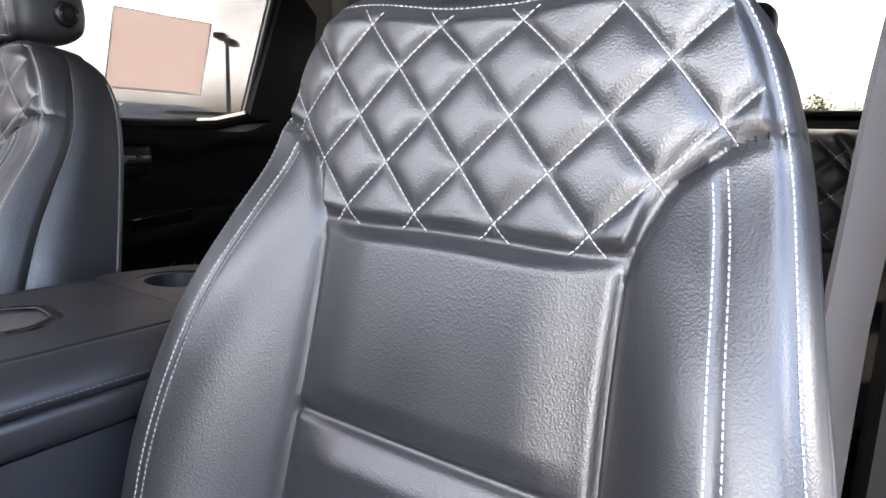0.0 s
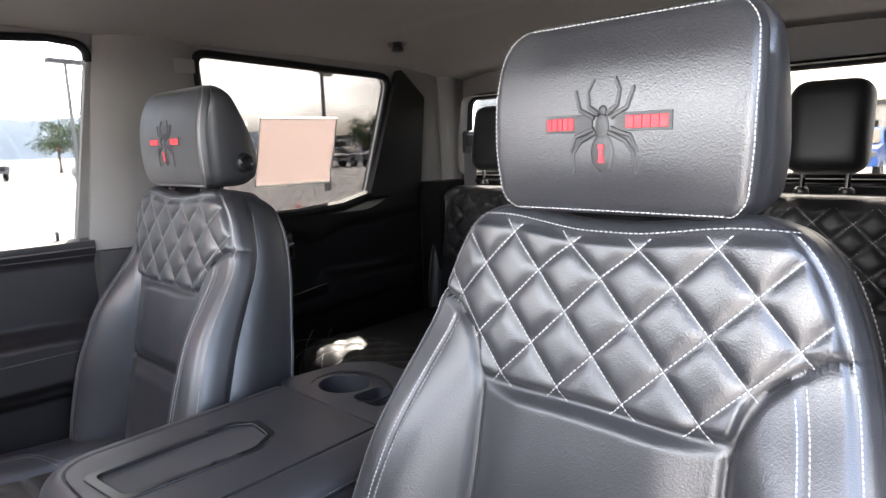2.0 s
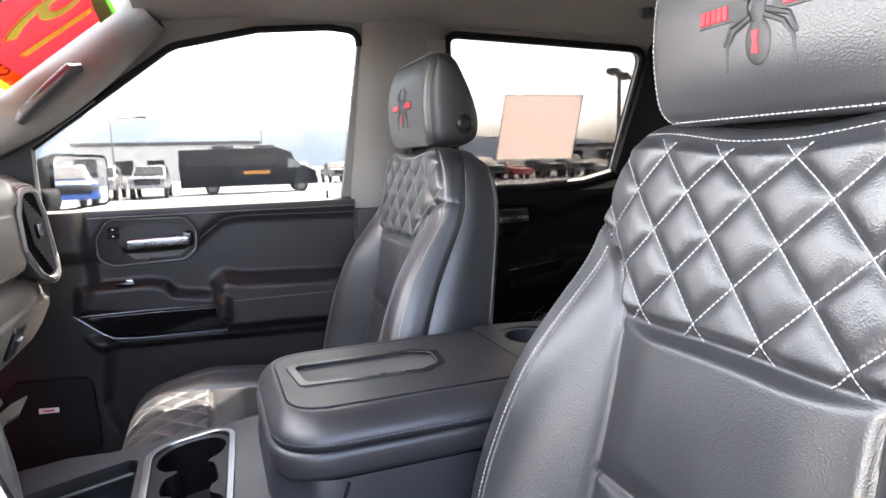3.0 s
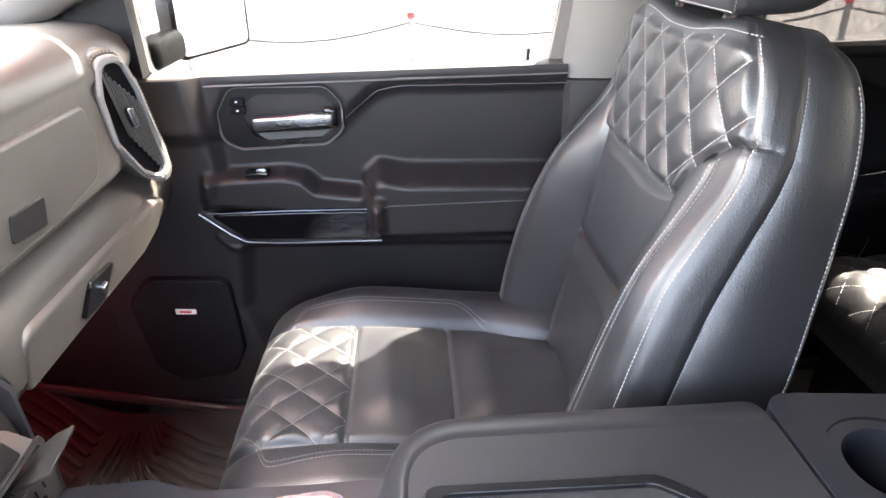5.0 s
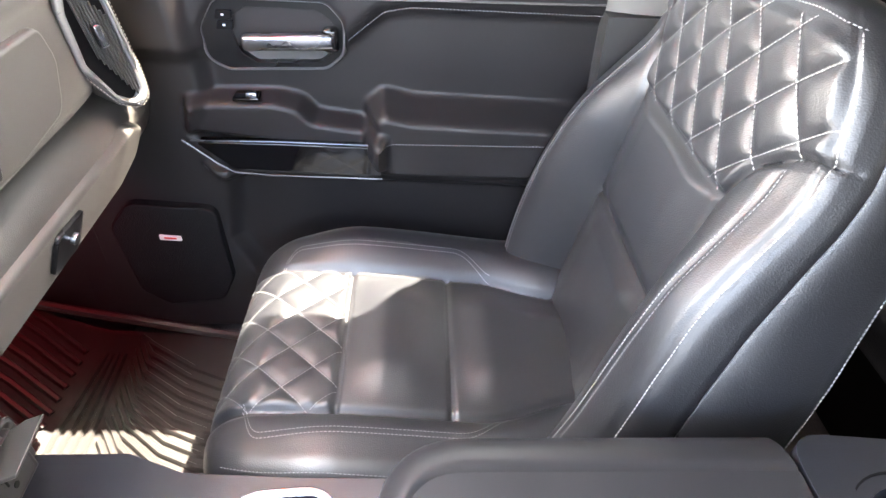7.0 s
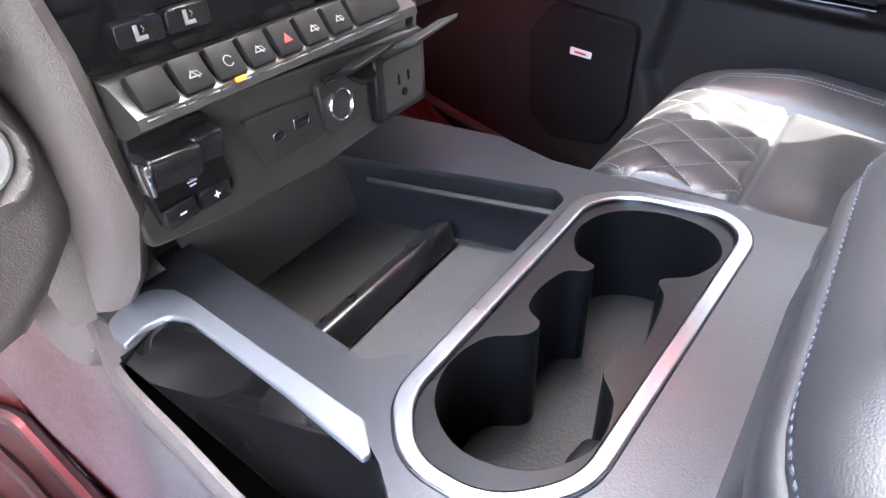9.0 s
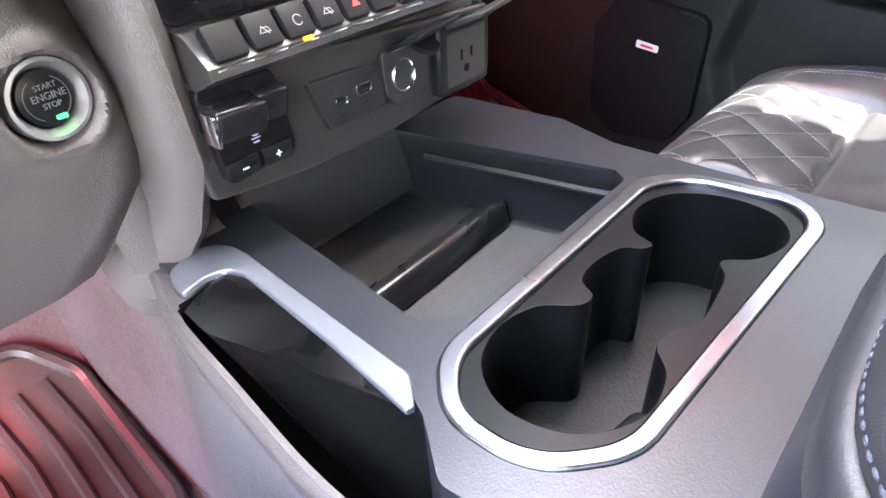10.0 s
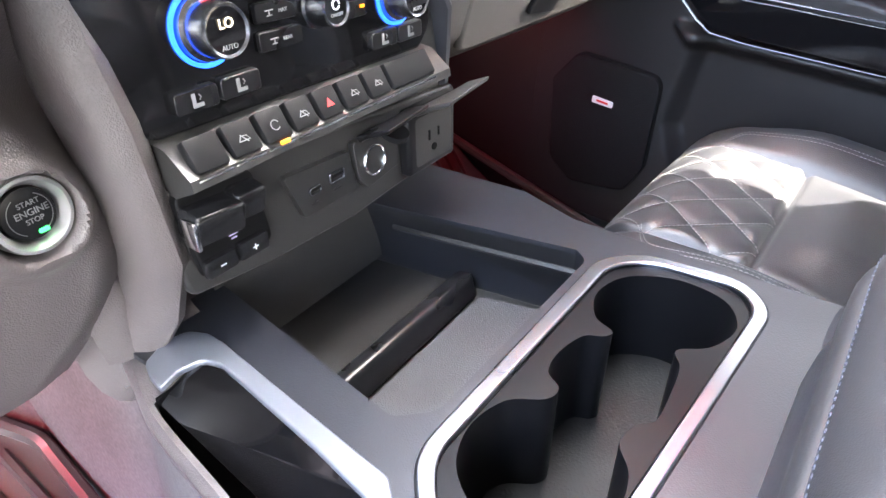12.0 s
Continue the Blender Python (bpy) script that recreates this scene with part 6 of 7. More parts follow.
for body, size, dz in (("START", 0.0037, 0.0045), ("ENGINE", 0.0047, 0.0), ("STOP", 0.0037, -0.0043)):
    part("lettering", text_mesh(body, size, bm_ @ Matrix.Translation((0.001, dz + 0.001, 0))), DIM_ICON, SB)
for a0 in (120, -60):
    part("arc_mark", tube([bm_ @ Vector((0.0105 * math.cos(radians(a)), 0.0105 * math.sin(radians(a)), -0.0003)) for a in np.linspace(a0, a0 + 120, 14)], 0.0002, 5), DIM_ICON, SB)
part("indicator", rbox(0.0052, 0.0022, 0.0008, 0.0008, 2, bm_ @ Matrix.Translation((0.003, -0.0095, -0.0004))), GREEN, SB, "lit green lamp")

# ---- steering wheel ----
WC = Vector((-0.42, 0.700, 0.760))
SWT = thing("steering_wheel", WC, "black leather steering wheel with satin trim and buttons", "steering wheel")
wm = Matrix.Translation(WC) @ Matrix.Rotation(radians(-27), 4, "X") @ IN_XZ


def wheel(a, r, lift=0.0):
    return wm @ Vector((r * math.cos(a), r * 0.97 * math.sin(a), lift))


part("rim", tube([wheel(a, 0.185) for a in np.linspace(0, 2 * math.pi, 73)[:-1]], 0.0175, 14, closed=True), LEATHER, SWT, "black leather rim")
part("hub", rbox(0.16, 0.15, 0.055, 0.024, 4, wm @ Matrix.Translation((0, -0.030, -0.003))), VINYL, SWT, "black padded hub")
for s in (1, -1):
    spoke = loft([[wm @ Vector((s * x, z - 0.028, y)) for x, z, y in ((0.06, 0.045, -0.02), (0.06, 0.045, 0.010), (0.06, -0.04, 0.010), (0.06, -0.04, -0.02))],
                  [wm @ Vector((s * x, z - 0.028, y)) for x, z, y in ((0.12, 0.042, -0.02), (0.12, 0.042, 0.008), (0.12, -0.040, 0.008), (0.12, -0.040, -0.02))],
                  [wm @ Vector((s * x, z - 0.028, y)) for x, z, y in ((0.184, 0.034, -0.012), (0.184, 0.034, 0.006), (0.180, -0.060, 0.006), (0.180, -0.060, -0.012))]])
    sp_ = part("spoke", spoke, PLASTIC_SMOOTH, SWT, bevel=0.004)
    pad = part("button_pad", solid(rounded([(s * 0.074, 0.010), (s * 0.140, 0.006), (s * 0.150, -0.020), (s * 0.144, -0.054), (s * 0.080, -0.064)], 0.008, 4), 0.006, wm, z=0.014), KEYCAP, SWT, "black control pad", bevel=0.0015)
    for bx, bz_, ww, hh in ((0.092, -0.006, 0.024, 0.015), (0.126, -0.008, 0.024, 0.015), (0.092, -0.048, 0.024, 0.014), (0.126, -0.046, 0.022, 0.014), (0.086, -0.027, 0.014, 0.018), (0.138, -0.027, 0.012, 0.018)):
        kb = part("button", rbox(ww, hh, 0.004, 0.0015, 2, wm @ Matrix.Translation((s * bx, bz_, 0.0148))), PLASTIC_SMOOTH, pad)
        part("icon", rbox(0.0050, 0.0016, 0.0004, 0.0001, 1, wm @ Matrix.Translation((s * bx, bz_, 0.0170))), ICON, pad)
    part("rocker", rbox(0.022, 0.014, 0.008, 0.003, 2, wm @ Matrix.Translation((s * 0.112, -0.027, 0.016))), SATIN, pad)
    trim = tube([wm @ Vector((s * x, z, 0.013)) for x, z in ((0.118, 0.020), (0.145, 0.014), (0.156, -0.010), (0.154, -0.045), (0.136, -0.085), (0.112, -0.115), (0.096, -0.150))], [0.0015, 0.0022, 0.003, 0.0035, 0.004, 0.005, 0.006], 8)
    part("trim", trim, SATIN, SWT, "satin chrome spoke trim")
    lower = loft([[wm @ Vector((s * x, z, y)) for x, z, y in ((a, b, -0.015), (a, b, 0.010), (a + w_, b + 0.008, 0.010), (a + w_, b + 0.008, -0.015))] for a, b, w_ in ((0.105, -0.068, 0.05), (0.090, -0.100, 0.045), (0.068, -0.135, 0.042), (0.050, -0.172, 0.05))])
    part("lower_spoke", lower, PLASTIC_SMOOTH, SWT, bevel=0.003)
ws_bm = bmesh.new()
pts = [wheel(a, 0.185 - 0.0166) for a in np.linspace(-0.9, 0.8, 60)]
stitches(ws_bm, pts, [(wm.to_3x3() @ Vector((-1, 0, 0.2)))] * 60, step=0.004, length=0.003, r=0.0007)
part("stitching", ws_bm, mat("pale thread", (0.4, 0.4, 0.42), 0.7), SWT, "pale stitching", kind="stuff")
part("column", tube([WC + Vector((0, 0.02, -0.01)), WC + Vector((0, 0.14, -0.06))], [0.055, 0.07], 16), PLASTIC_BLACK, SWT)


# ---- rear bench ----
def rear_back(cx, half, nm, label):
    """One quilted back section of the rear bench."""
    t = thing(nm, (cx, -0.80, 0.40), label, "seat", "rear seats")
    H = 0.42

    def wd(h):
        return half * curve_at((0, 0.1, 0.25, 0.35, 0.39, 0.42), (0.94, 1.0, 1.0, 0.96, 0.88, 0.72), h)

    def pt(x, h):
        w = wd(h)
        r = 0.03
        e = min(max(0, abs(x) - (w - r)), r)
        tr = 0.03
        k = min(max(0, h - (H - tr)), tr)
        d = 0.0
        edge = w - 0.055
        if h > 0.20 and abs(x) < edge:
            d += puff(x / 0.071, (h - 0.3) / 0.069, 0.009) * ease(0, 0.012, h - 0.2) * ease(0, 0.012, edge - abs(x)) * ease(0, 0.012, H - 0.015 - h)
        d += 0.014 * ease(edge, edge + 0.03, abs(x))
        return Vector((cx + x, -0.775 - 0.16 * h + d - (r - math.sqrt(r * r - e * e)) - (tr - math.sqrt(tr * tr - k * k)), 0.385 + h))

    def nrm(x, h):
        return Vector((0, 1, 0.15))
    rings = []
    for h in np.linspace(0, H, 90):
        w = wd(h)
        r = [pt(-w + 2 * w * i / 80, h) for i in range(81)]
        y = -0.775 - 0.16 * h - 0.11
        r += [Vector((cx + w, y + 0.03, 0.385 + h)), Vector((cx + w - 0.03, y, 0.385 + h)), Vector((cx - w + 0.03, y, 0.385 + h)), Vector((cx - w, y + 0.03, 0.385 + h))]
        rings.append(r)
    b = part("backrest", loft(rings), LEATHER_SHADED, t, "quilted black leather backrest", angle=60)
    sb = bmesh.new()
    quilt_lines(lambda x, h: 0.205 < h < H - 0.018 and abs(x) < wd(h) - 0.055, pt, nrm, 0.071, 0.069, 0.3, 0.12, sb)
    for s in (1, -1):
        follow(sb, [(s * (wd(h) - 0.055), h) for h in np.linspace(0.02, 0.38, 60)], pt, nrm)
        follow(sb, [(s * (wd(h) - 0.02), h) for h in np.linspace(0.02, 0.38, 60)], pt, nrm)
    part("stitching", sb, THREAD, b, "white stitching", kind="stuff")
    return t


rear_back(-0.46, 0.235, "rear_seat_back", "quilted black leather back of the rear bench")
rear_back(0.44, 0.235, "rear_seat_back", "quilted black leather back of the rear bench")
rear_back(-0.005, 0.21, "rear_seat_back", "quilted black leather middle back of the rear bench")


def rear_headrest(cx, w, h, z):
    t = thing("rear_headrest", (cx, -0.87, z - h / 2), "plain black leather rear headrest on two metal posts", "headrest", "rear headrests")
    part("pad", rbox(w, 0.085, h, 0.036, 5, Matrix.Translation((cx, -0.875, z)) @ pose(0, 0, 0, 8)), LEATHER_SHADED, t)
    for s in (1, -1):
        part("post", tube([(cx + s * w * 0.27, -0.87, z - h / 2 + 0.01), (cx + s * w * 0.27, -0.86, z - h / 2 - 0.035)], 0.006, 10), CHROME, t, "chrome post")
        part("collar", lathe((cx + s * w * 0.27, -0.86, z - h / 2 - 0.038), [(0.0, 0.012), (0.010, 0.012), (0.014, 0.008), (0.015, 0.0)], (0, 0, 1), 16), PLASTIC_SMOOTH, t)


rear_headrest(-0.400, 0.150, 0.190, 0.945)
rear_headrest(0.450, 0.150, 0.190, 0.948)


def rear_cushion_z(x, y):
    w = 0.62
    z = 0.452 + 0.012 * math.cos(min(1, abs(x) / 0.2) * math.pi)
    e = min(max(0, y + 0.30), 0.06)
    z -= 0.06 - math.sqrt(max(0, 0.0036 - e * e))
    z += puff(x / 0.071, (y + 0.3) / 0.069, 0.006) * ease(-0.42, -0.40, y)
    return z


RB = thing("rear_bench_cushion", (0, -0.5, FLOOR), "black leather rear bench cushion with quilted front", "seat")
rr = []
for y in list(np.linspace(-0.78, -0.30, 50)) + [-0.30 + 0.06 * math.sin(k / 8 * math.pi / 2) for k in range(1, 9)]:
    r = [Vector((x, y, rear_cushion_z(x, y))) for x in np.linspace(-0.60, 0.60, 180)]
    r += [Vector((0.61, y, 0.34)), Vector((-0.61, y, 0.34))]
    rr.append(r)
rb = part("cushion", loft(rr), LEATHER_SHADED, RB, angle=60)
sb = bmesh.new()
quilt_lines(lambda x, y: -0.40 < y < -0.245, lambda x, y: Vector((x, y, rear_cushion_z(x, y))), lambda x, y: Vector((0, 0.3, 1)), 0.071, 0.069, -0.30, 0.12, sb)
part("stitching", sb, THREAD, rb, "white stitching", kind="stuff")
part("base", box(-0.58, 0.58, -0.76, -0.30, FLOOR, 0.35), PLASTIC_BLACK, RB)


# ---- belts ----
def belt(path, side, width=0.046, thick=0.0016):
    pts = [Vector(p) for p in path]
    rings = []
    for i, p in enumerate(pts):
        d = (pts[min(i + 1, len(pts) - 1)] - pts[max(0, i - 1)]).normalized()
        s = Vector(side).normalized() * (width / 2)
        n = d.cross(s).normalized() * thick
        rings.append([p - s - n, p + s - n, p + s + n, p - s + n])
    return loft(rings)


DB = thing("seat_belt", (-0.665, -0.06, 0.30), "grey seat belt webbing hanging at the driver pillar", "seat belt", "seat belts")
part("webbing", belt([(-0.672, 0.075, 1.12), (-0.664, 0.070, 0.95), (-0.652, 0.062, 0.80), (-0.646, 0.058, 0.66), (-0.646, 0.055, 0.52), (-0.650, 0.05, 0.30)], (0.5, 1, 0), 0.052), WEBBING, DB)
part("latch", rbox(0.012, 0.036, 0.060, 0.005, 3, Matrix.Translation((-0.640, 0.062, 0.580))), PLASTIC_BLACK, DB)
part("tongue", plate(rounded([(0.042, 0.512), (0.078, 0.512), (0.078, 0.577), (0.042, 0.577)], 0.008, 4), [rounded([(0.052, 0.522), (0.068, 0.522), (0.068, 0.565), (0.052, 0.565)], 0.005, 4)], 0.003, yz(-0.638)), SATIN, DB, "metal belt tongue", bevel=0.0006)
part("anchor", rbox(0.02, 0.05, 0.07, 0.012, 3, Matrix.Translation((-0.683, 0.07, 1.12))), PLASTIC_GREY, DB)
PB = thing("seat_belt", (0.665, 0.0, 0.30), "grey seat belt webbing at the passenger pillar", "seat belt", "seat belts")
part("webbing", belt([(0.664, 0.005, 0.965), (0.662, 0.000, 0.80), (0.660, -0.005, 0.60), (0.662, -0.01, 0.30)], (-0.2, 1, 0), 0.046), WEBBING, PB)
part("guide", rbox(0.022, 0.034, 0.085, 0.010, 4, Matrix.Translation((0.668, 0.012, 0.975)) @ pose(0, 0, 0, 18)), PLASTIC_BLACK, PB, "black belt guide")
RBT = thing("seat_belt", (0.60, -0.93, 0.75), "grey seat belt webbing at the rear corner", "seat belt", "seat belts")
part("webbing", belt([(0.612, -0.945, 0.925), (0.600, -0.93, 0.84), (0.575, -0.90, 0.755), (0.56, -0.86, 0.62)], (1, 0.8, 0), 0.040), WEBBING, RBT)
part("guide", rbox(0.030, 0.05, 0.075, 0.010, 3, Matrix.Translation((0.622, -0.955, 0.94))), PLASTIC_GREY, RBT, "grey belt opening")
part("slot", rbox(0.012, 0.034, 0.040, 0.005, 3, Matrix.Translation((0.610, -0.944, 0.945))), PLASTIC_BLACK, RBT)

# ---- small cabin things ----
def film_sheet(name, colour):
    m = bpy.data.materials.new(name)
    m.use_nodes = True
    nt = m.node_tree
    p = nt.nodes["Principled BSDF"]
    p.inputs["Base Color"].default_value = (*colour, 1)
    p.inputs["Roughness"].default_value = 0.5
    tl = nt.nodes.new("ShaderNodeBsdfTranslucent")
    tl.inputs[0].default_value = (*colour, 1)
    mx = nt.nodes.new("ShaderNodeMixShader")
    mx.inputs[0].default_value = 0.45
    nt.links.new(p.outputs[0], mx.inputs[1])
    nt.links.new(tl.outputs[0], mx.inputs[2])
    nt.links.new(mx.outputs[0], nt.nodes["Material Output"].inputs[0])
    return m



PS = thing("price_sheet", (0.722, -0.43, 0.82), "pale window price sheet taped to the tinted rear glass", "sheet")
part("paper", solid([(-0.228, 0.843), (-0.458, 0.843), (-0.497, 1.016), (-0.258, 1.014)], 0.0012, yz(0.722)), film_sheet("pale paper", (0.50, 0.44, 0.42)), PS, "blank pale back of a printed sheet")
part("tape_edge", tube([Vector((0.7205, -0.228, 0.843)), Vector((0.7205, -0.458, 0.843)), Vector((0.7205, -0.497, 1.016)), Vector((0.7205, -0.258, 1.014))], 0.003, 4, closed=True), mat("clear tape", (0.7, 0.7, 0.68), 0.3), PS)
HK = thing("coat_hook", (0.50, -0.53, 1.19), "grey round coat hook on the headliner", "hook")
part("base", disc((0.500, -0.53, 1.198), 0.026, (-0.3, 0.1, -1), 0.008, 24), PILLAR, HK)
part("peg", lathe((0.498, -0.528, 1.192), [(0.014, 0.0), (0.013, 0.012), (0.016, 0.018), (0.0, 0.020)], (-0.3, 0.2, -1), 20), PLASTIC_GREY, HK)
VP = solo("pillar_label", solid(rounded([(-0.03, 1.105), (-0.075, 1.105), (-0.075, 1.135), (-0.03, 1.135)], 0.004, 3), 0.002, yz(0.6765)), PILLAR, (0.675, -0.05, 1.1), "grey airbag cover tab on the door pillar", "cover")
MR = thing("rear_view_mirror", (0.10, 0.68, 1.10), "black rear-view mirror on the windshield", "mirror")
part("housing", rbox(0.24, 0.045, 0.070, 0.018, 4, Matrix.Translation((0.04, 0.690, 1.055)) @ pose(0, 0, 0, 12, 0, 22)), PLASTIC_BLACK, MR)
part("stem", tube([(0.04, 0.70, 1.06), (0.02, 0.70, 1.135)], 0.012, 10), PLASTIC_BLACK, MR)
SV = thing("sun_visor", (0.40, 0.55, 1.16), "grey cloth sun visor folded up at the headliner", "visor")
part("board", rbox(0.36, 0.13, 0.02, 0.008, 3, Matrix.Translation((0.37, 0.535, 1.168)) @ pose(0, 0, 0, -6)), HEADLINER, SV)
part("light_lens", rbox(0.05, 0.03, 0.006, 0.002, 2, Matrix.Translation((0.02, 0.10, 1.198))), ICON, thing("dome_lamp", (0.02, 0.10, 1.19), "small unlit dome lamp in the headliner", "lamp"))

# windshield banner, read from outside
BN = thing("windshield_banner", shield(0.45, 0.4), "red and yellow printed banner stuck on the windshield", "banner")


def on_shield(x, s, lift):
    a, b, c = shield(x, s), shield(x + 0.01, s) - shield(x, s), shield(x, s + 0.01) - shield(x, s)
    n = b.cross(c).normalized()
    return a + n * (lift if n.y < 0 else -lift)


def slant(x, s):
    return s + 0.28 * (x - 0.29)


def banner_shape(pts, lift):
    """A four-cornered sheet in (x, s) of the glass that follows its curve."""
    a, b, c, d = [Vector(p) for p in pts]

    def at(u, v):
        p = a.lerp(b, u).lerp(d.lerp(c, u), v)
        return on_shield(p.x, slant(p.x, p.y), lift)
    return grid(at, np.linspace(0, 1, 25), np.linspace(0, 1, 9))


YEL, REDF, ORG = film_sheet("yellow film", (0.55, 0.36, 0.008)), film_sheet("red film", (0.26, 0.004, 0.006)), film_sheet("orange film", (0.45, 0.13, 0.01))
GRN = film_sheet("green film", (0.05, 0.22, 0.015))
part("numeral_field", banner_shape([(0.325, 0.02), (0.62, -0.01), (0.62, 0.43), (0.325, 0.40)], 0.004), REDF, BN, "red numeral field")
part("upper_strip", banner_shape([(0.25, 0.375), (0.62, 0.375), (0.62, 0.450), (0.265, 0.455)], 0.0052), YEL, BN, "yellow word strip")
part("lower_strip", banner_shape([(0.245, 0.468), (0.62, 0.465), (0.62, 0.545), (0.255, 0.555)], 0.0052), ORG, BN, "orange word strip")


def banner_text(body, size, x, s, material, lift, stretch=1.0, tall=1.0):
    full = text_mesh(body, size, Matrix.Identity(4))
    right = max(v.co.x for v in full.verts)
    for i, glyph in enumerate(body):
        if glyph == " ":
            continue
        rest = text_mesh(body[i:], size, Matrix.Identity(4))
        bm = text_mesh(glyph, size, Matrix.Identity(4))
        at = right - (max(v.co.x for v in rest.verts) - min(v.co.x for v in rest.verts)) - min(v.co.x for v in bm.verts)
        for v in bm.verts:
            q = x - (v.co.x + at) * stretch
            v.co = on_shield(q, slant(q, s - v.co.y * tall / 0.53), lift + v.co.z)
        part("letter", bm, material, BN)


banner_text("19", 0.17, 0.485, 0.20, mat("orange print", (0.8, 0.25, 0.02), 0.5), 0.0062, 1.25, 1.25)
banner_text("19", 0.16, 0.487, 0.20, mat("yellow print", (0.9, 0.72, 0.02), 0.5), 0.0072, 1.25, 1.22)
banner_text("SHARP", 0.055, 0.44, 0.413, REDF, 0.0065, 1.6)
banner_text("FULL POWER", 0.052, 0.44, 0.510, REDF, 0.0065, 1.15)
part("numeral_top", banner_shape([(0.42, 0.0), (0.62, -0.02), (0.62, 0.05), (0.42, 0.05)], 0.0079), GRN, BN, "green top edge")

# outside mirror
OM = thing("door_mirror", (0.86, 0.80, 0.78), "black door mirror with a silver glass", "mirror")
om = Matrix.Translation((0.955, 0.775, 0.818)) @ Matrix.Rotation(radians(-37), 4, "Z") @ IN_XZ
face_o = rounded([(-0.085, -0.065), (0.080, -0.055), (0.085, 0.066), (-0.080, 0.070)], 0.018, 5)
part("housing", loft([[om @ Vector((p[0] * q, p[1] * q, z)) for p in face_o] for q, z in ((0.55, -0.09), (0.85, -0.06), (1.0, -0.01), (1.02, 0.0), (0.95, 0.002))]), PLASTIC_BLACK, OM, angle=50)
part("glass", loft([[om @ Vector((p[0] * 0.92, p[1] * 0.92, z)) for p in face_o] for z in (0.002, 0.004)]), mat("mirror glass", (0.85, 0.85, 0.86), 0.02, 1.0, vary=0.01, rough_vary=0.01), OM, "mirror glass")
part("arm", rbox(0.14, 0.05, 0.05, 0.015, 3, Matrix.Translation((0.82, 0.83, 0.785))), PLASTIC_BLACK, OM)


# the door and the dashboard end sit a little forward of the frame; console and stack are turned to the cab's axis
door.location += Vector((0.010, 0.028, 0.014))
for ob in (DASH, V):
    ob.location += Vector((0.0, 0.026, -0.006))
SB.location.z += 0.007
CAB_TURN = Matrix.Translation((-0.001, 0.734, 0.475)) @ (Matrix.Rotation(radians(2.35), 4, "Z") @ Matrix.Rotation(radians(-3.42), 4, "X") @ Matrix.Scale(1.038, 4)) @ Matrix.Translation((0.021, -0.734, -0.490))
for ob in (CON, ST, SB, KP, SC):
    ob.matrix_basis = CAB_TURN @ Matrix.Translation(ob.location)

# ---- mats and pedals ----
def ribbed_mat(nm, outline, ribs, label, z=FLOOR):
    t = thing(nm, (sum(p[0] for p in outline) / len(outline), sum(p[1] for p in outline) / len(outline), z), label, "mat", "floor mats")
    o = rounded(outline, 0.04, 5)
    ys = [p[1] for p in o]

    def span(y):
        """Where a line across the mat meets its outline."""
        hits = []
        for a, b in zip(o, o[1:] + o[:1]):
            if (a[1] - y) * (b[1] - y) <= 0 and abs(a[1] - b[1]) > 1e-9:
                hits.append(a[0] + (b[0] - a[0]) * (y - a[1]) / (b[1] - a[1]))
        return min(hits), max(hits)

    def sheet(u, v):
        y = min(ys) + 0.001 + (max(ys) - min(ys) - 0.002) * v
        x0, x1 = span(y)
        x = x0 + (x1 - x0) * u
        return Vector((x, y, floor_height(x, y) + 0.012))
    bm = grid(sheet, np.linspace(0, 1, 25), np.linspace(0, 1, 40))
    part("sheet", bm, RUBBER, t)
    part("rim", tube([Vector((p[0], p[1], floor_height(p[0], p[1]) + 0.014)) for p in o], 0.009, 8, closed=True), RUBBER, t)
    for run in ribs:
        part("rib", tube([Vector((x, y, floor_height(x, y) + 0.0140)) for x, y in run], 0.0060, 6), RUBBER, t)
    return t


ribs = []
for k in range(13):
    x = 0.335 + 0.022 * k
    ribs.append([(x - 0.055, 0.64), (x - 0.035, 0.76), (x - 0.010, 0.82), (min(0.655, x + 0.045), 0.885 + 0.002 * k), (min(0.665, x + 0.10), 0.925 + 0.001 * k)])
for k in range(15):
    y = 0.655 + 0.020 * k
    ribs.append([(0.238, y), (0.275 - 0.001 * k, y + 0.002)])
for k in range(15):
    x = 0.240 + 0.027 * k
    ribs.append([(x, 1.02), (x + 0.035, 1.09), (x + 0.055, 1.16)])
for k in range(4):
    ribs.append([(0.238, 1.000 - 0.020 * k), (0.45, 0.998 - 0.018 * k), (0.62, 0.985 - 0.010 * k)])
ribbed_mat("passenger_mat", [(0.225, 0.62), (0.645, 0.62), (0.675, 0.80), (0.675, 1.17), (0.225, 1.19)], ribs, "black ribbed rubber floor mat on the passenger side")
ribs = [[(-0.235 - 0.026 * k, 0.70), (-0.19 - 0.028 * k, 0.88), (-0.185 - 0.028 * k, 1.00), (-0.19 - 0.028 * k, 1.07)] for k in range(13)]
ribbed_mat("driver_mat", [(-0.585, 0.60), (-0.225, 0.60), (-0.160, 0.87), (-0.155, 1.06), (-0.19, 1.11), (-0.585, 1.11)], ribs, "black ribbed rubber floor mat on the driver side")
PD = thing("pedal", (-0.335, 1.10, 0.24), "brushed metal pedal with dark grip ribs", "pedal")
part("plate", rbox(0.07, 0.012, 0.11, 0.005, 3, Matrix.Translation((-0.325, 1.09, 0.26)) @ pose(0, 0, 0, -35)), SATIN, PD)
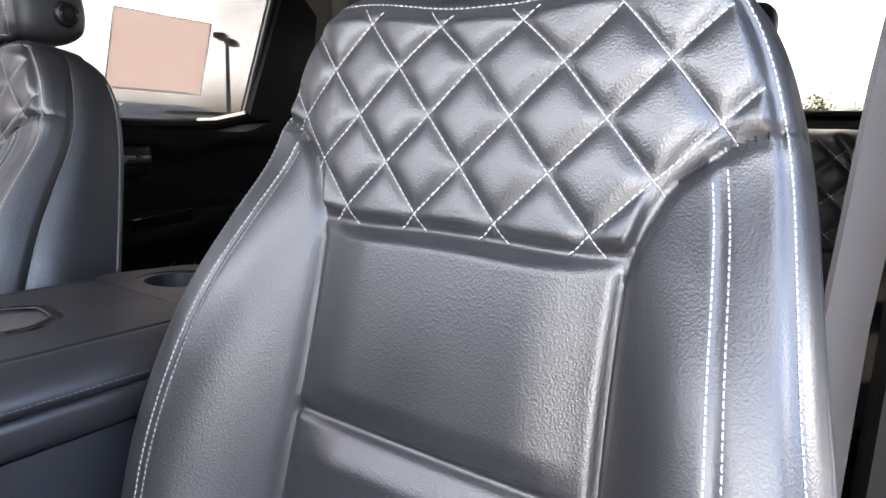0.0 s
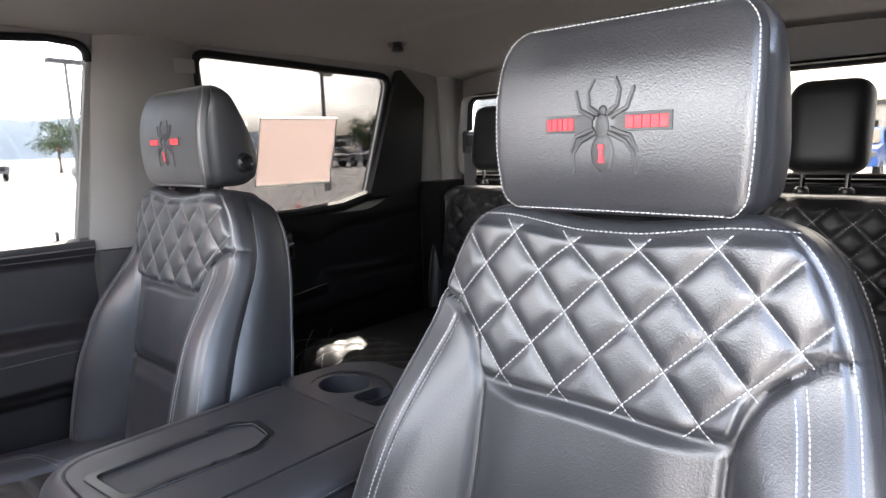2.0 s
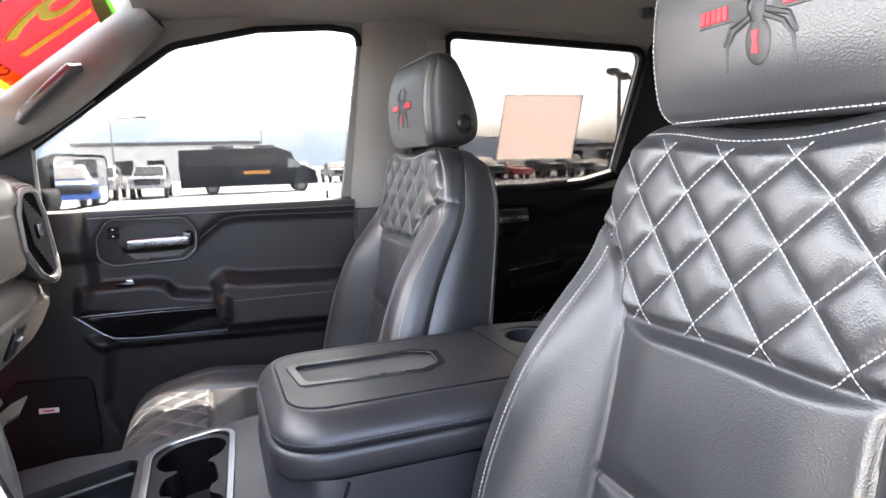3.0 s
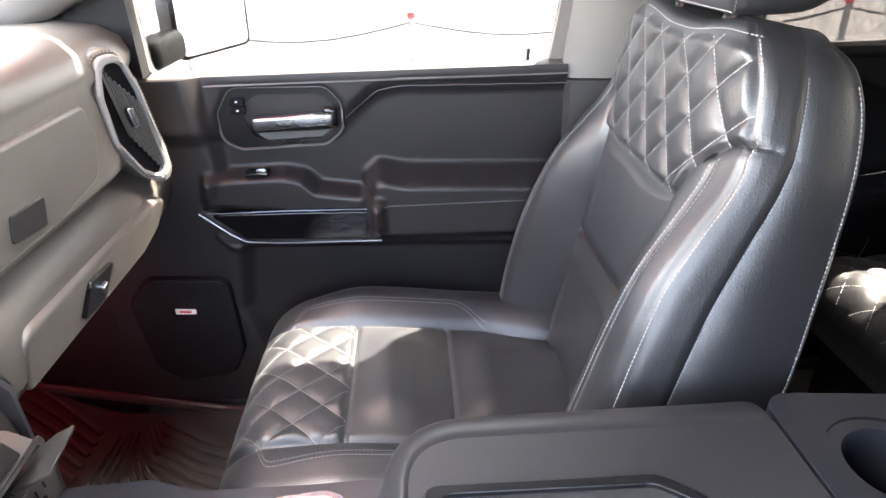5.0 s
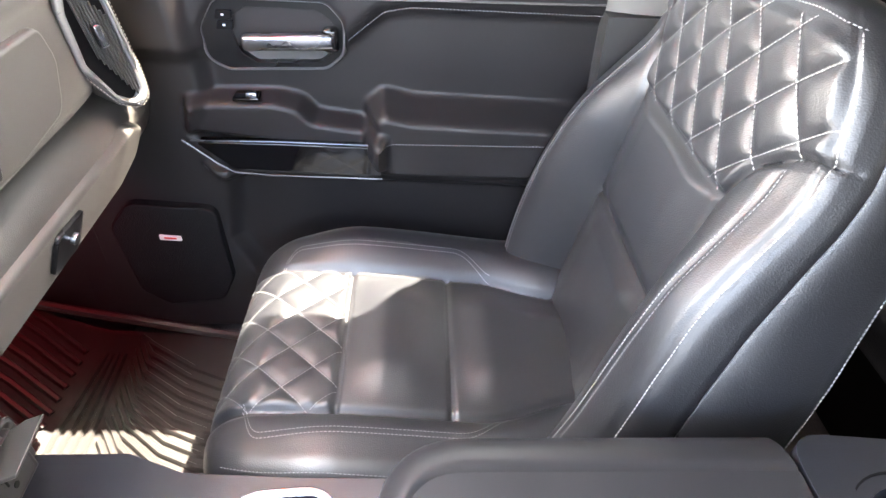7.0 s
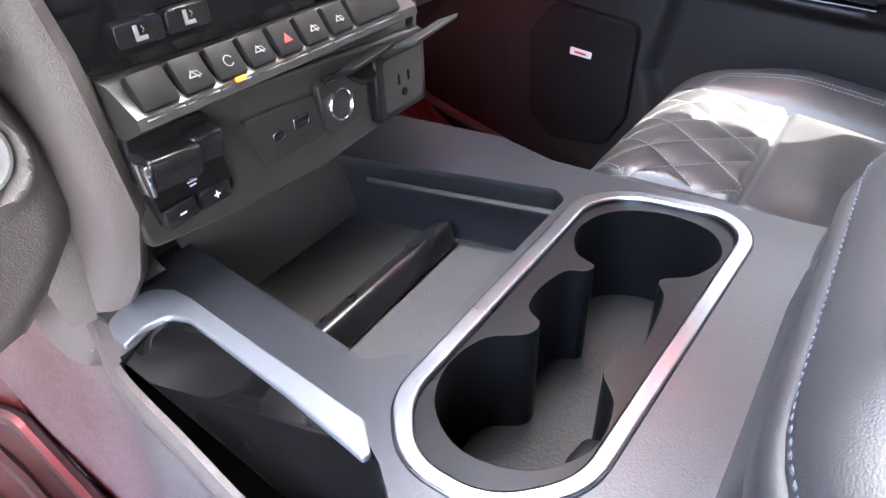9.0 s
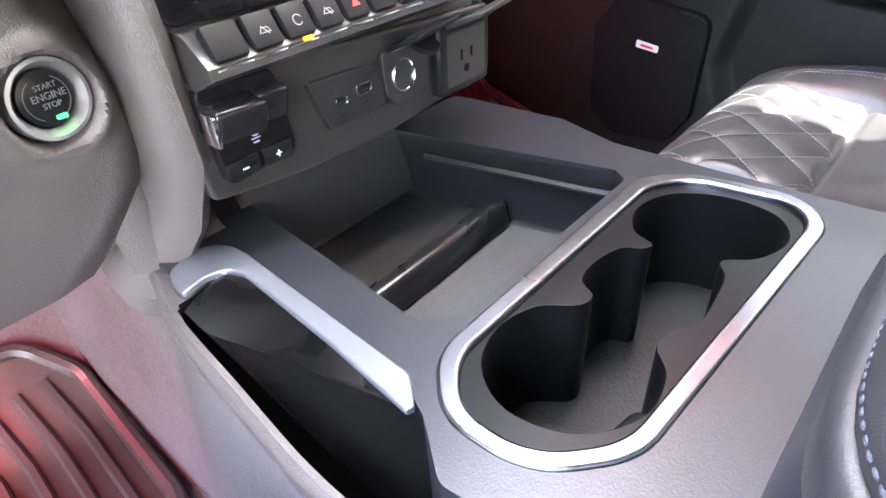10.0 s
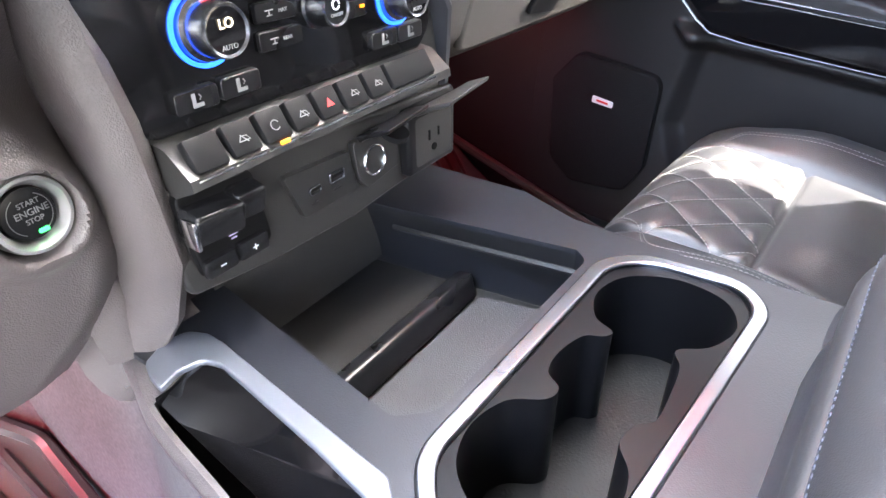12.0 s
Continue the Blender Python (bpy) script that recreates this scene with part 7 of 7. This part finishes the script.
for k in range(5):
    part("grip", rbox(0.06, 0.006, 0.008, 0.002, 2, Matrix.Translation((-0.325, 1.079 + 0.0115 * (k - 2) * 0.0, 0.26)) @ pose(0, 0, 0, -35) @ Matrix.Translation((0, -0.007, 0.02 * (k - 2)))), PLASTIC_BLACK, PD)
part("arm", tube([(-0.325, 1.10, 0.28), (-0.33, 1.16, 0.44)], 0.010, 8), PLASTIC_BLACK, PD)

# red footwell lamps under the dashboard
for x, y, power, aim in ((0.52, 1.00, 0.0026, (0.72, 1.02, 0.24)), (-0.36, 0.97, 0.016, (-0.30, 0.99, 0.0))):
    lamp = thing("footwell_lamp", (x, y, 0.485), "small lit red lamp strip under the dashboard", "lamp", "footwell lamps")
    part("strip", rbox(0.10, 0.012, 0.006, 0.002, 2, Matrix.Translation((x, y, 0.494))), RED_GLOW, lamp, "lit red strip")
    ld = bpy.data.lights.new("footwell_light", "AREA")
    ld.shape, ld.size, ld.size_y, ld.energy, ld.color = "RECTANGLE", 0.12, 0.03, power, (1.0, 0.03, 0.06)
    ld.spread = radians(120)
    lo_ = new("footwell_light", ld)
    lo_.matrix_world = look((x, y, 0.486), aim)


# ---- outside ----
CAR_DARK = mat("car glass dark", (0.008, 0.009, 0.011), 0.12, vary=0.1)
TYRE = mat("tyre rubber", (0.02, 0.02, 0.02), 0.8)
PAINTS = {k: mat(k + " car paint", c, 0.25, vary=0.05, coat=0.5, stain=1.0) for k, c in (("white", (0.30, 0.30, 0.30)), ("grey", (0.06, 0.06, 0.065)), ("dark", (0.012, 0.013, 0.016)), ("blue", (0.03, 0.12, 0.45)), ("red", (0.4, 0.03, 0.03)), ("silver", (0.17, 0.17, 0.175)))}


def wheels(t, xs, half, r):
    for x in xs:
        for s in (1, -1):
            w = part("wheel", lathe(Vector((x, s * half, r)), [(r * 0.62, -0.10), (r * 0.95, -0.11), (r, -0.07), (r, 0.07), (r * 0.95, 0.11), (r * 0.62, 0.10)], (0, s, 0), 24), TYRE, t, local=True)
            part("rim", lathe(Vector((x, s * half, r)), [(0.0, 0.07), (r * 0.2, 0.08), (r * 0.58, 0.06), (r * 0.64, 0.10)], (0, s, 0), 20), PAINTS["silver"], w, local=True)


def car_body(profile, half, tuck=0.10):
    """A body from a side outline, narrower towards its roof."""
    zs = [p[1] for p in profile]
    z0, z1 = min(zs), max(zs)
    rings = []
    for y in (-1, -0.92, 0.92, 1):
        k = 1.0 if abs(y) < 1 else 0.97
        rings.append([Vector((p[0] * k, y * (half - tuck * max(0, (p[1] - 1.0)) / max(0.1, z1 - 1.0)), z0 + (p[1] - z0) * (0.99 if k < 1 else 1))) for p in profile])
    return loft(rings)


def pickup(colour, label):
    t = thing("pickup_truck", (0, 0, 0), label, "truck", "parked vehicles")
    prof = rounded([(-2.85, 0.55), (-2.9, 1.25), (-0.95, 1.30), (-0.85, 1.88), (0.55, 1.90), (1.25, 1.32), (2.75, 1.20), (2.9, 0.60)], 0.10, 4)
    part("body", car_body(prof, 0.98, 0.20), PAINTS[colour], t, local=True)
    for s in (1, -1):
        win = rounded([(-0.78, 1.36), (-0.72, 1.80), (0.48, 1.81), (1.0, 1.36)], 0.05, 3)
        part("window", solid(win, 0.02, Matrix.Translation((0, s * 0.915, 0)) @ Matrix(((1, 0, 0, 0), (0, -0.12 * s, -s * 1.0, 0.20 * s), (0, 1, 0, 0), (0, 0, 0, 1)))), CAR_DARK, t, local=True)
    part("windscreen", loft([[Vector((0.62, -0.70, 1.82)), Vector((0.62, 0.70, 1.82)), Vector((1.24, 0.80, 1.36)), Vector((1.24, -0.80, 1.36))], [Vector((0.66, -0.70, 1.83)), Vector((0.66, 0.70, 1.83)), Vector((1.28, 0.80, 1.37)), Vector((1.28, -0.80, 1.37))]]), CAR_DARK, t, local=True)
    part("grille", rbox(0.06, 1.3, 0.35, 0.03, 2, Matrix.Translation((2.88, 0, 0.98))), CAR_DARK, t, local=True)
    for s in (1, -1):
        part("headlight", rbox(0.08, 0.30, 0.18, 0.03, 2, Matrix.Translation((2.85, s * 0.80, 1.02))), PAINTS["silver"], t, local=True)
    wheels(t, (-1.8, 1.85), 0.88, 0.40)
    return t


def sedan(colour, label):
    t = thing("car", (0, 0, 0), label, "car", "parked vehicles")
    prof = rounded([(-2.3, 0.35), (-2.35, 0.95), (-1.6, 1.05), (-0.9, 1.46), (0.35, 1.48), (1.15, 1.02), (2.2, 0.85), (2.3, 0.38)], 0.10, 4)
    part("body", car_body(prof, 0.90, 0.2), PAINTS[colour], t, local=True)
    for s in (1, -1):
        win = rounded([(-1.35, 1.06), (-0.85, 1.38), (0.30, 1.40), (0.90, 1.05)], 0.05, 3)
        part("window", solid(win, 0.02, Matrix.Translation((0, s * 0.905, 0)) @ Matrix(((1, 0, 0, 0), (0, -0.38 * s, -s * 1.0, 0.385 * s), (0, 1, 0, 0), (0, 0, 0, 1)))), CAR_DARK, t, local=True)
    part("windscreen", loft([[Vector((0.42, -0.62, 1.44)), Vector((0.42, 0.62, 1.44)), Vector((1.16, 0.76, 1.04)), Vector((1.16, -0.76, 1.04))], [Vector((0.45, -0.62, 1.45)), Vector((0.45, 0.62, 1.45)), Vector((1.19, 0.76, 1.05)), Vector((1.19, -0.76, 1.05))]]), CAR_DARK, t, local=True)
    wheels(t, (-1.4, 1.4), 0.82, 0.33)
    return t


def place(t, x, y, turn):
    t.matrix_basis = pose(x, y, GROUND_Z, 0, 0, turn)
    return t


masters = {}
rnd = random.Random(5)


def put(kind, colour, x, y, turn):
    key = (kind, colour)
    label = f"{colour} parked {'pickup truck' if kind == 'p' else 'car'} on the open lot"
    if key not in masters:
        masters[key] = place((pickup if kind == "p" else sedan)(colour, label), x, y, turn)
    else:
        copy_thing(masters[key], pose(x, y, GROUND_Z, 0, 0, turn))


# shuttle van
VAN = thing("shuttle_van", (0, 0, 0), "long dark grey shuttle van parked across the lot", "van", "parked vehicles")
vp = rounded([(-4.2, 0.45), (-4.2, 2.75), (1.7, 2.85), (2.5, 2.55), (2.75, 1.95), (3.1, 1.75), (4.0, 1.35), (4.15, 0.5)], 0.12, 4)
part("body", car_body(vp, 1.15, 0.10), mat("dark shuttle paint", (0.012, 0.013, 0.017), 0.6, spec=0.2, vary=0.1, stain=1.0), VAN, local=True)
for s in (1, -1):
    part("window_band", solid(rounded([(-3.9, 1.75), (1.5, 1.75), (1.5, 2.45), (-3.9, 2.45)], 0.08, 3), 0.02, Matrix.Translation((0, s * 1.13, 0)) @ Matrix(((1, 0, 0, 0), (0, 0, -s, 0), (0, 1, 0, 0), (0, 0, 0, 1)))), CAR_DARK, VAN, local=True)
    part("cab_window", solid(rounded([(2.2, 1.5), (2.25, 2.1), (2.7, 2.05), (3.1, 1.55)], 0.05, 3), 0.02, Matrix.Translation((0, s * 1.13, 0)) @ Matrix(((1, 0, 0, 0), (0, 0, -s, 0), (0, 1, 0, 0), (0, 0, 0, 1)))), PAINTS["silver"], VAN, local=True)
    part("lettering_bar", rbox(1.6, 0.01, 0.22, 0.003, 1, Matrix.Translation((0.3, s * 1.155, 1.30))), mat("amber lettering bar", (0.40, 0.17, 0.03), 0.5), VAN, local=True)
for x in (-1.6, 0.9):
    part("roof_unit", rbox(1.3, 1.2, 0.22, 0.06, 2, Matrix.Translation((x, 0, 2.92))), PAINTS["grey"], VAN, local=True)
wheels(VAN, (-2.4, 3.0), 1.0, 0.42)
place(VAN, 41.0, -2.2, -90)

for x, y, kind, colour, turn in ((40, 3.6, "p", "white", 180), (40, 6.2, "p", "white", 180), (43, 8.6, "p", "silver", 180), (58, -7.5, "p", "white", 180), (58, -11, "p", "silver", 180)):
    put(kind, colour, x, y, turn)
cols = ("white", "silver", "grey", "white", "dark", "blue", "white", "red")
for i in range(14):
    put("p" if i % 3 else "c", cols[(i * 5) % 8], 46 + 0.3 * i, -15 - 3.0 * i, 180 + rnd.uniform(-4, 4))
for i in range(12):
    put("c" if i % 3 else "p", cols[(i * 3 + 1) % 8], 18.0 + 1.9 * i, -24 - 1.6 * i + rnd.uniform(-0.3, 0.3), 125)
for i in range(9):
    put("p" if i in (3, 4) else "c", "blue" if i == 4 else cols[(i * 7) % 8], -9 + 3.1 * i, -27 + rnd.uniform(-0.4, 0.4), 90)


# unseen pickup, added to hold back light at the open driver's door
put("p", "grey", -3.2, 0.3, 90)


# lamp posts
def lamp_post(x, y, h, arm, turn, label):
    t = thing("street_lamp", (0, 0, 0), label, "lamp", "lot lamps")
    grey = PAINTS["silver"]
    part("pole", lathe(Vector((0, 0, 0)), [(0.16, 0), (0.16, 0.5), (0.10, 0.55), (0.07, h), (0.0, h)], (0, 0, 1), 14), grey, t, local=True)
    for s in (1, -1):
        part("arm", tube([(0, 0, h - 0.1), (0, s * arm, h)], 0.05, 8), grey, t, local=True)
        part("head", rbox(0.45, 0.9, 0.22, 0.06, 2, Matrix.Translation((0, s * arm, h))), PAINTS["grey"], t, local=True)
    t.matrix_basis = pose(x, y, GROUND_Z, 0, 0, turn)


lamp_post(62, 8.2, 6.4, 2.6, 0, "grey twin-armed lot lamp on a tall pole")
lamp_post(72, -5.6, 6.6, 2.8, 0, "grey twin-armed lot lamp on a tall pole")
lamp_post(20.5, -15.4, 4.9, 0.8, 40, "grey twin-headed lot lamp on a pale pole")
lamp_post(33, -9.8, 6.2, 0.4, 10, "slim grey lamp pole on the lot")

# rope barrier along the row
RP = thing("rope_barrier", (9.0, 0.0, GROUND_Z), "low rope barrier with red-capped posts", "barrier")
ys = [-22 + 3.2 * i for i in range(12)]
for y in ys:
    p = part("post", lathe(Vector((9.0, y, GROUND_Z)), [(0.05, 0), (0.05, 0.62), (0.0, 0.63)], (0, 0, 1), 10), PAINTS["white"], RP)
    part("cap", lathe(Vector((9.0, y, GROUND_Z + 0.62)), [(0.06, 0), (0.06, 0.07), (0.0, 0.09)], (0, 0, 1), 10), RED_PAINT, p)
for a, b in zip(ys, ys[1:]):
    part("rope", tube([(9.0, a + (b - a) * t, GROUND_Z + 0.56 - 0.22 * math.sin(math.pi * t)) for t in np.linspace(0, 1, 9)], 0.018, 6), PAINTS["grey"], RP)


# trees
BARK = mat("bark", (0.10, 0.07, 0.05), 0.9, vary=0.4, grain=0.8, scale=20)
LEAF = mat("spring leaves", (0.045, 0.08, 0.018), 0.6, vary=0.5, stain=1.5)


def tree(x, y, h, spread, seed, label):
    r = random.Random(seed)
    t = thing("tree", (x, y, GROUND_Z), label, "tree", "trees")
    trunk = tube([(x, y, GROUND_Z), (x + 0.1, y, GROUND_Z + h * 0.25), (x - 0.05, y + 0.1, GROUND_Z + h * 0.5), (x, y, GROUND_Z + h * 0.85)], [0.03 * h, 0.022 * h, 0.014 * h, 0.004 * h], 9)
    tips = []
    for k in range(14):
        a = r.uniform(0, 6.28)
        z0 = GROUND_Z + h * r.uniform(0.28, 0.7)
        L = spread * r.uniform(0.5, 1.0)
        e = Vector((x + L * math.cos(a), y + L * math.sin(a), z0 + L * r.uniform(0.2, 0.8)))
        trunk = join(trunk, tube([(x, y, z0), Vector((x, y, z0)).lerp(e, 0.5) + Vector((0, 0, 0.1 * L)), e], [0.009 * h, 0.006 * h, 0.002 * h], 5))
        tips += [e, Vector((x, y, z0)).lerp(e, 0.65)]
    part("trunk", trunk, BARK, t)
    verts, faces = [], []
    for c in tips:
        for k in range(70):
            d = Vector((r.gauss(0, 1), r.gauss(0, 1), r.gauss(0, 0.7))) * spread * 0.17
            p = c + d
            s = 0.035 * h * r.uniform(0.4, 1.0)
            u = Vector((r.uniform(-1, 1), r.uniform(-1, 1), r.uniform(-1, 1))).normalized()
            v = u.cross(Vector((r.uniform(-1, 1), r.uniform(-1, 1), r.uniform(-1, 1)))).normalized()
            n = len(verts)
            verts += [p - u * s, p + v * s * 0.5, p + u * s, p - v * s * 0.5]
            faces.append((n, n + 1, n + 2, n + 3))
    me = bpy.data.meshes.new("crown")
    me.from_pydata([tuple(v - Vector((x, y, GROUND_Z))) for v in verts], [], faces)
    me.materials.append(LEAF)
    ob = new("crown", me)
    ob.parent = t
    ob["kind"] = "stuff"


tree(17, 8.6, 5.2, 2.3, 1, "light green spring tree beside the lot")
tree(19, 11.5, 5.6, 2.4, 2, "light green spring tree beside the lot")
for i, (x, y, h) in enumerate(((78, -22, 6.5), (80, -27, 7.5), (82, -32, 5.5), (60, -52, 6), (40, -66, 6.5), (2, -58, 6), (-8, -55, 6.5), (48, -60, 5))):
    tree(x, y, h, h * 0.45, 10 + i, "small green tree beyond the parked cars")

# low buildings and far hills
BLD = mat("pale stucco", (0.55, 0.54, 0.52), 0.9, vary=0.08, stain=0.3)
for x, y, w, d, h, turn in ((88, -74, 30, 10, 3.6, 40), (100, 5, 24, 10, 5, 90), (8, -80, 26, 10, 4.5, 0)):
    b = thing("low_building", (x, y, GROUND_Z), "pale flat-roofed commercial building across the road", "building", "far buildings")
    m = Matrix.Translation((x, y, GROUND_Z)) @ Matrix.Rotation(radians(turn), 4, "Z")
    part("wall", box(-w / 2, w / 2, -d / 2, d / 2, 0, h, m), BLD, b)
    part("roof", box(-w / 2 - 0.3, w / 2 + 0.3, -d / 2 - 0.3, d / 2 + 0.3, h, h + 0.5, m), PAINTS["grey"], b)
    for k in range(6):
        for s in (1, -1):
            part("window", box(-w / 2 + 2 + k * (w - 4) / 5 - 1.1, -w / 2 + 2 + k * (w - 4) / 5 + 1.1, s * (d / 2 + 0.02) - 0.03, s * (d / 2 + 0.02) + 0.03, 1.0, 3.0, m), CAR_DARK, b)
HILL = mat("hazy blue hills", (0.15, 0.19, 0.24), 1.0, vary=0.25, stain=0.004)
noise.seed_set(3)
rings = []
for k in range(5):
    r = []
    for i in range(181):
        a = radians(-150 + 250 * i / 180)
        ridge = 70 + 70 * noise.noise(Vector((math.cos(a) * 2.2, math.sin(a) * 2.2, 0.3))) + 24 * noise.noise(Vector((math.cos(a) * 9, math.sin(a) * 9, 1.3))) + 8 * noise.noise(Vector((math.cos(a) * 30, math.sin(a) * 30, 2.3)))
        h = max(18, ridge) * (0, 0.45, 0.8, 1.0, 0.6)[k]
        d = 1150 + 60 * k
        r.append(Vector((d * math.cos(a), d * math.sin(a), GROUND_Z - 1 + h)))
    rings.append(r)
structure("backdrop_hills", loft(rings, closed=False, cap=False), HILL, "hazy blue hills along the horizon", "hills")
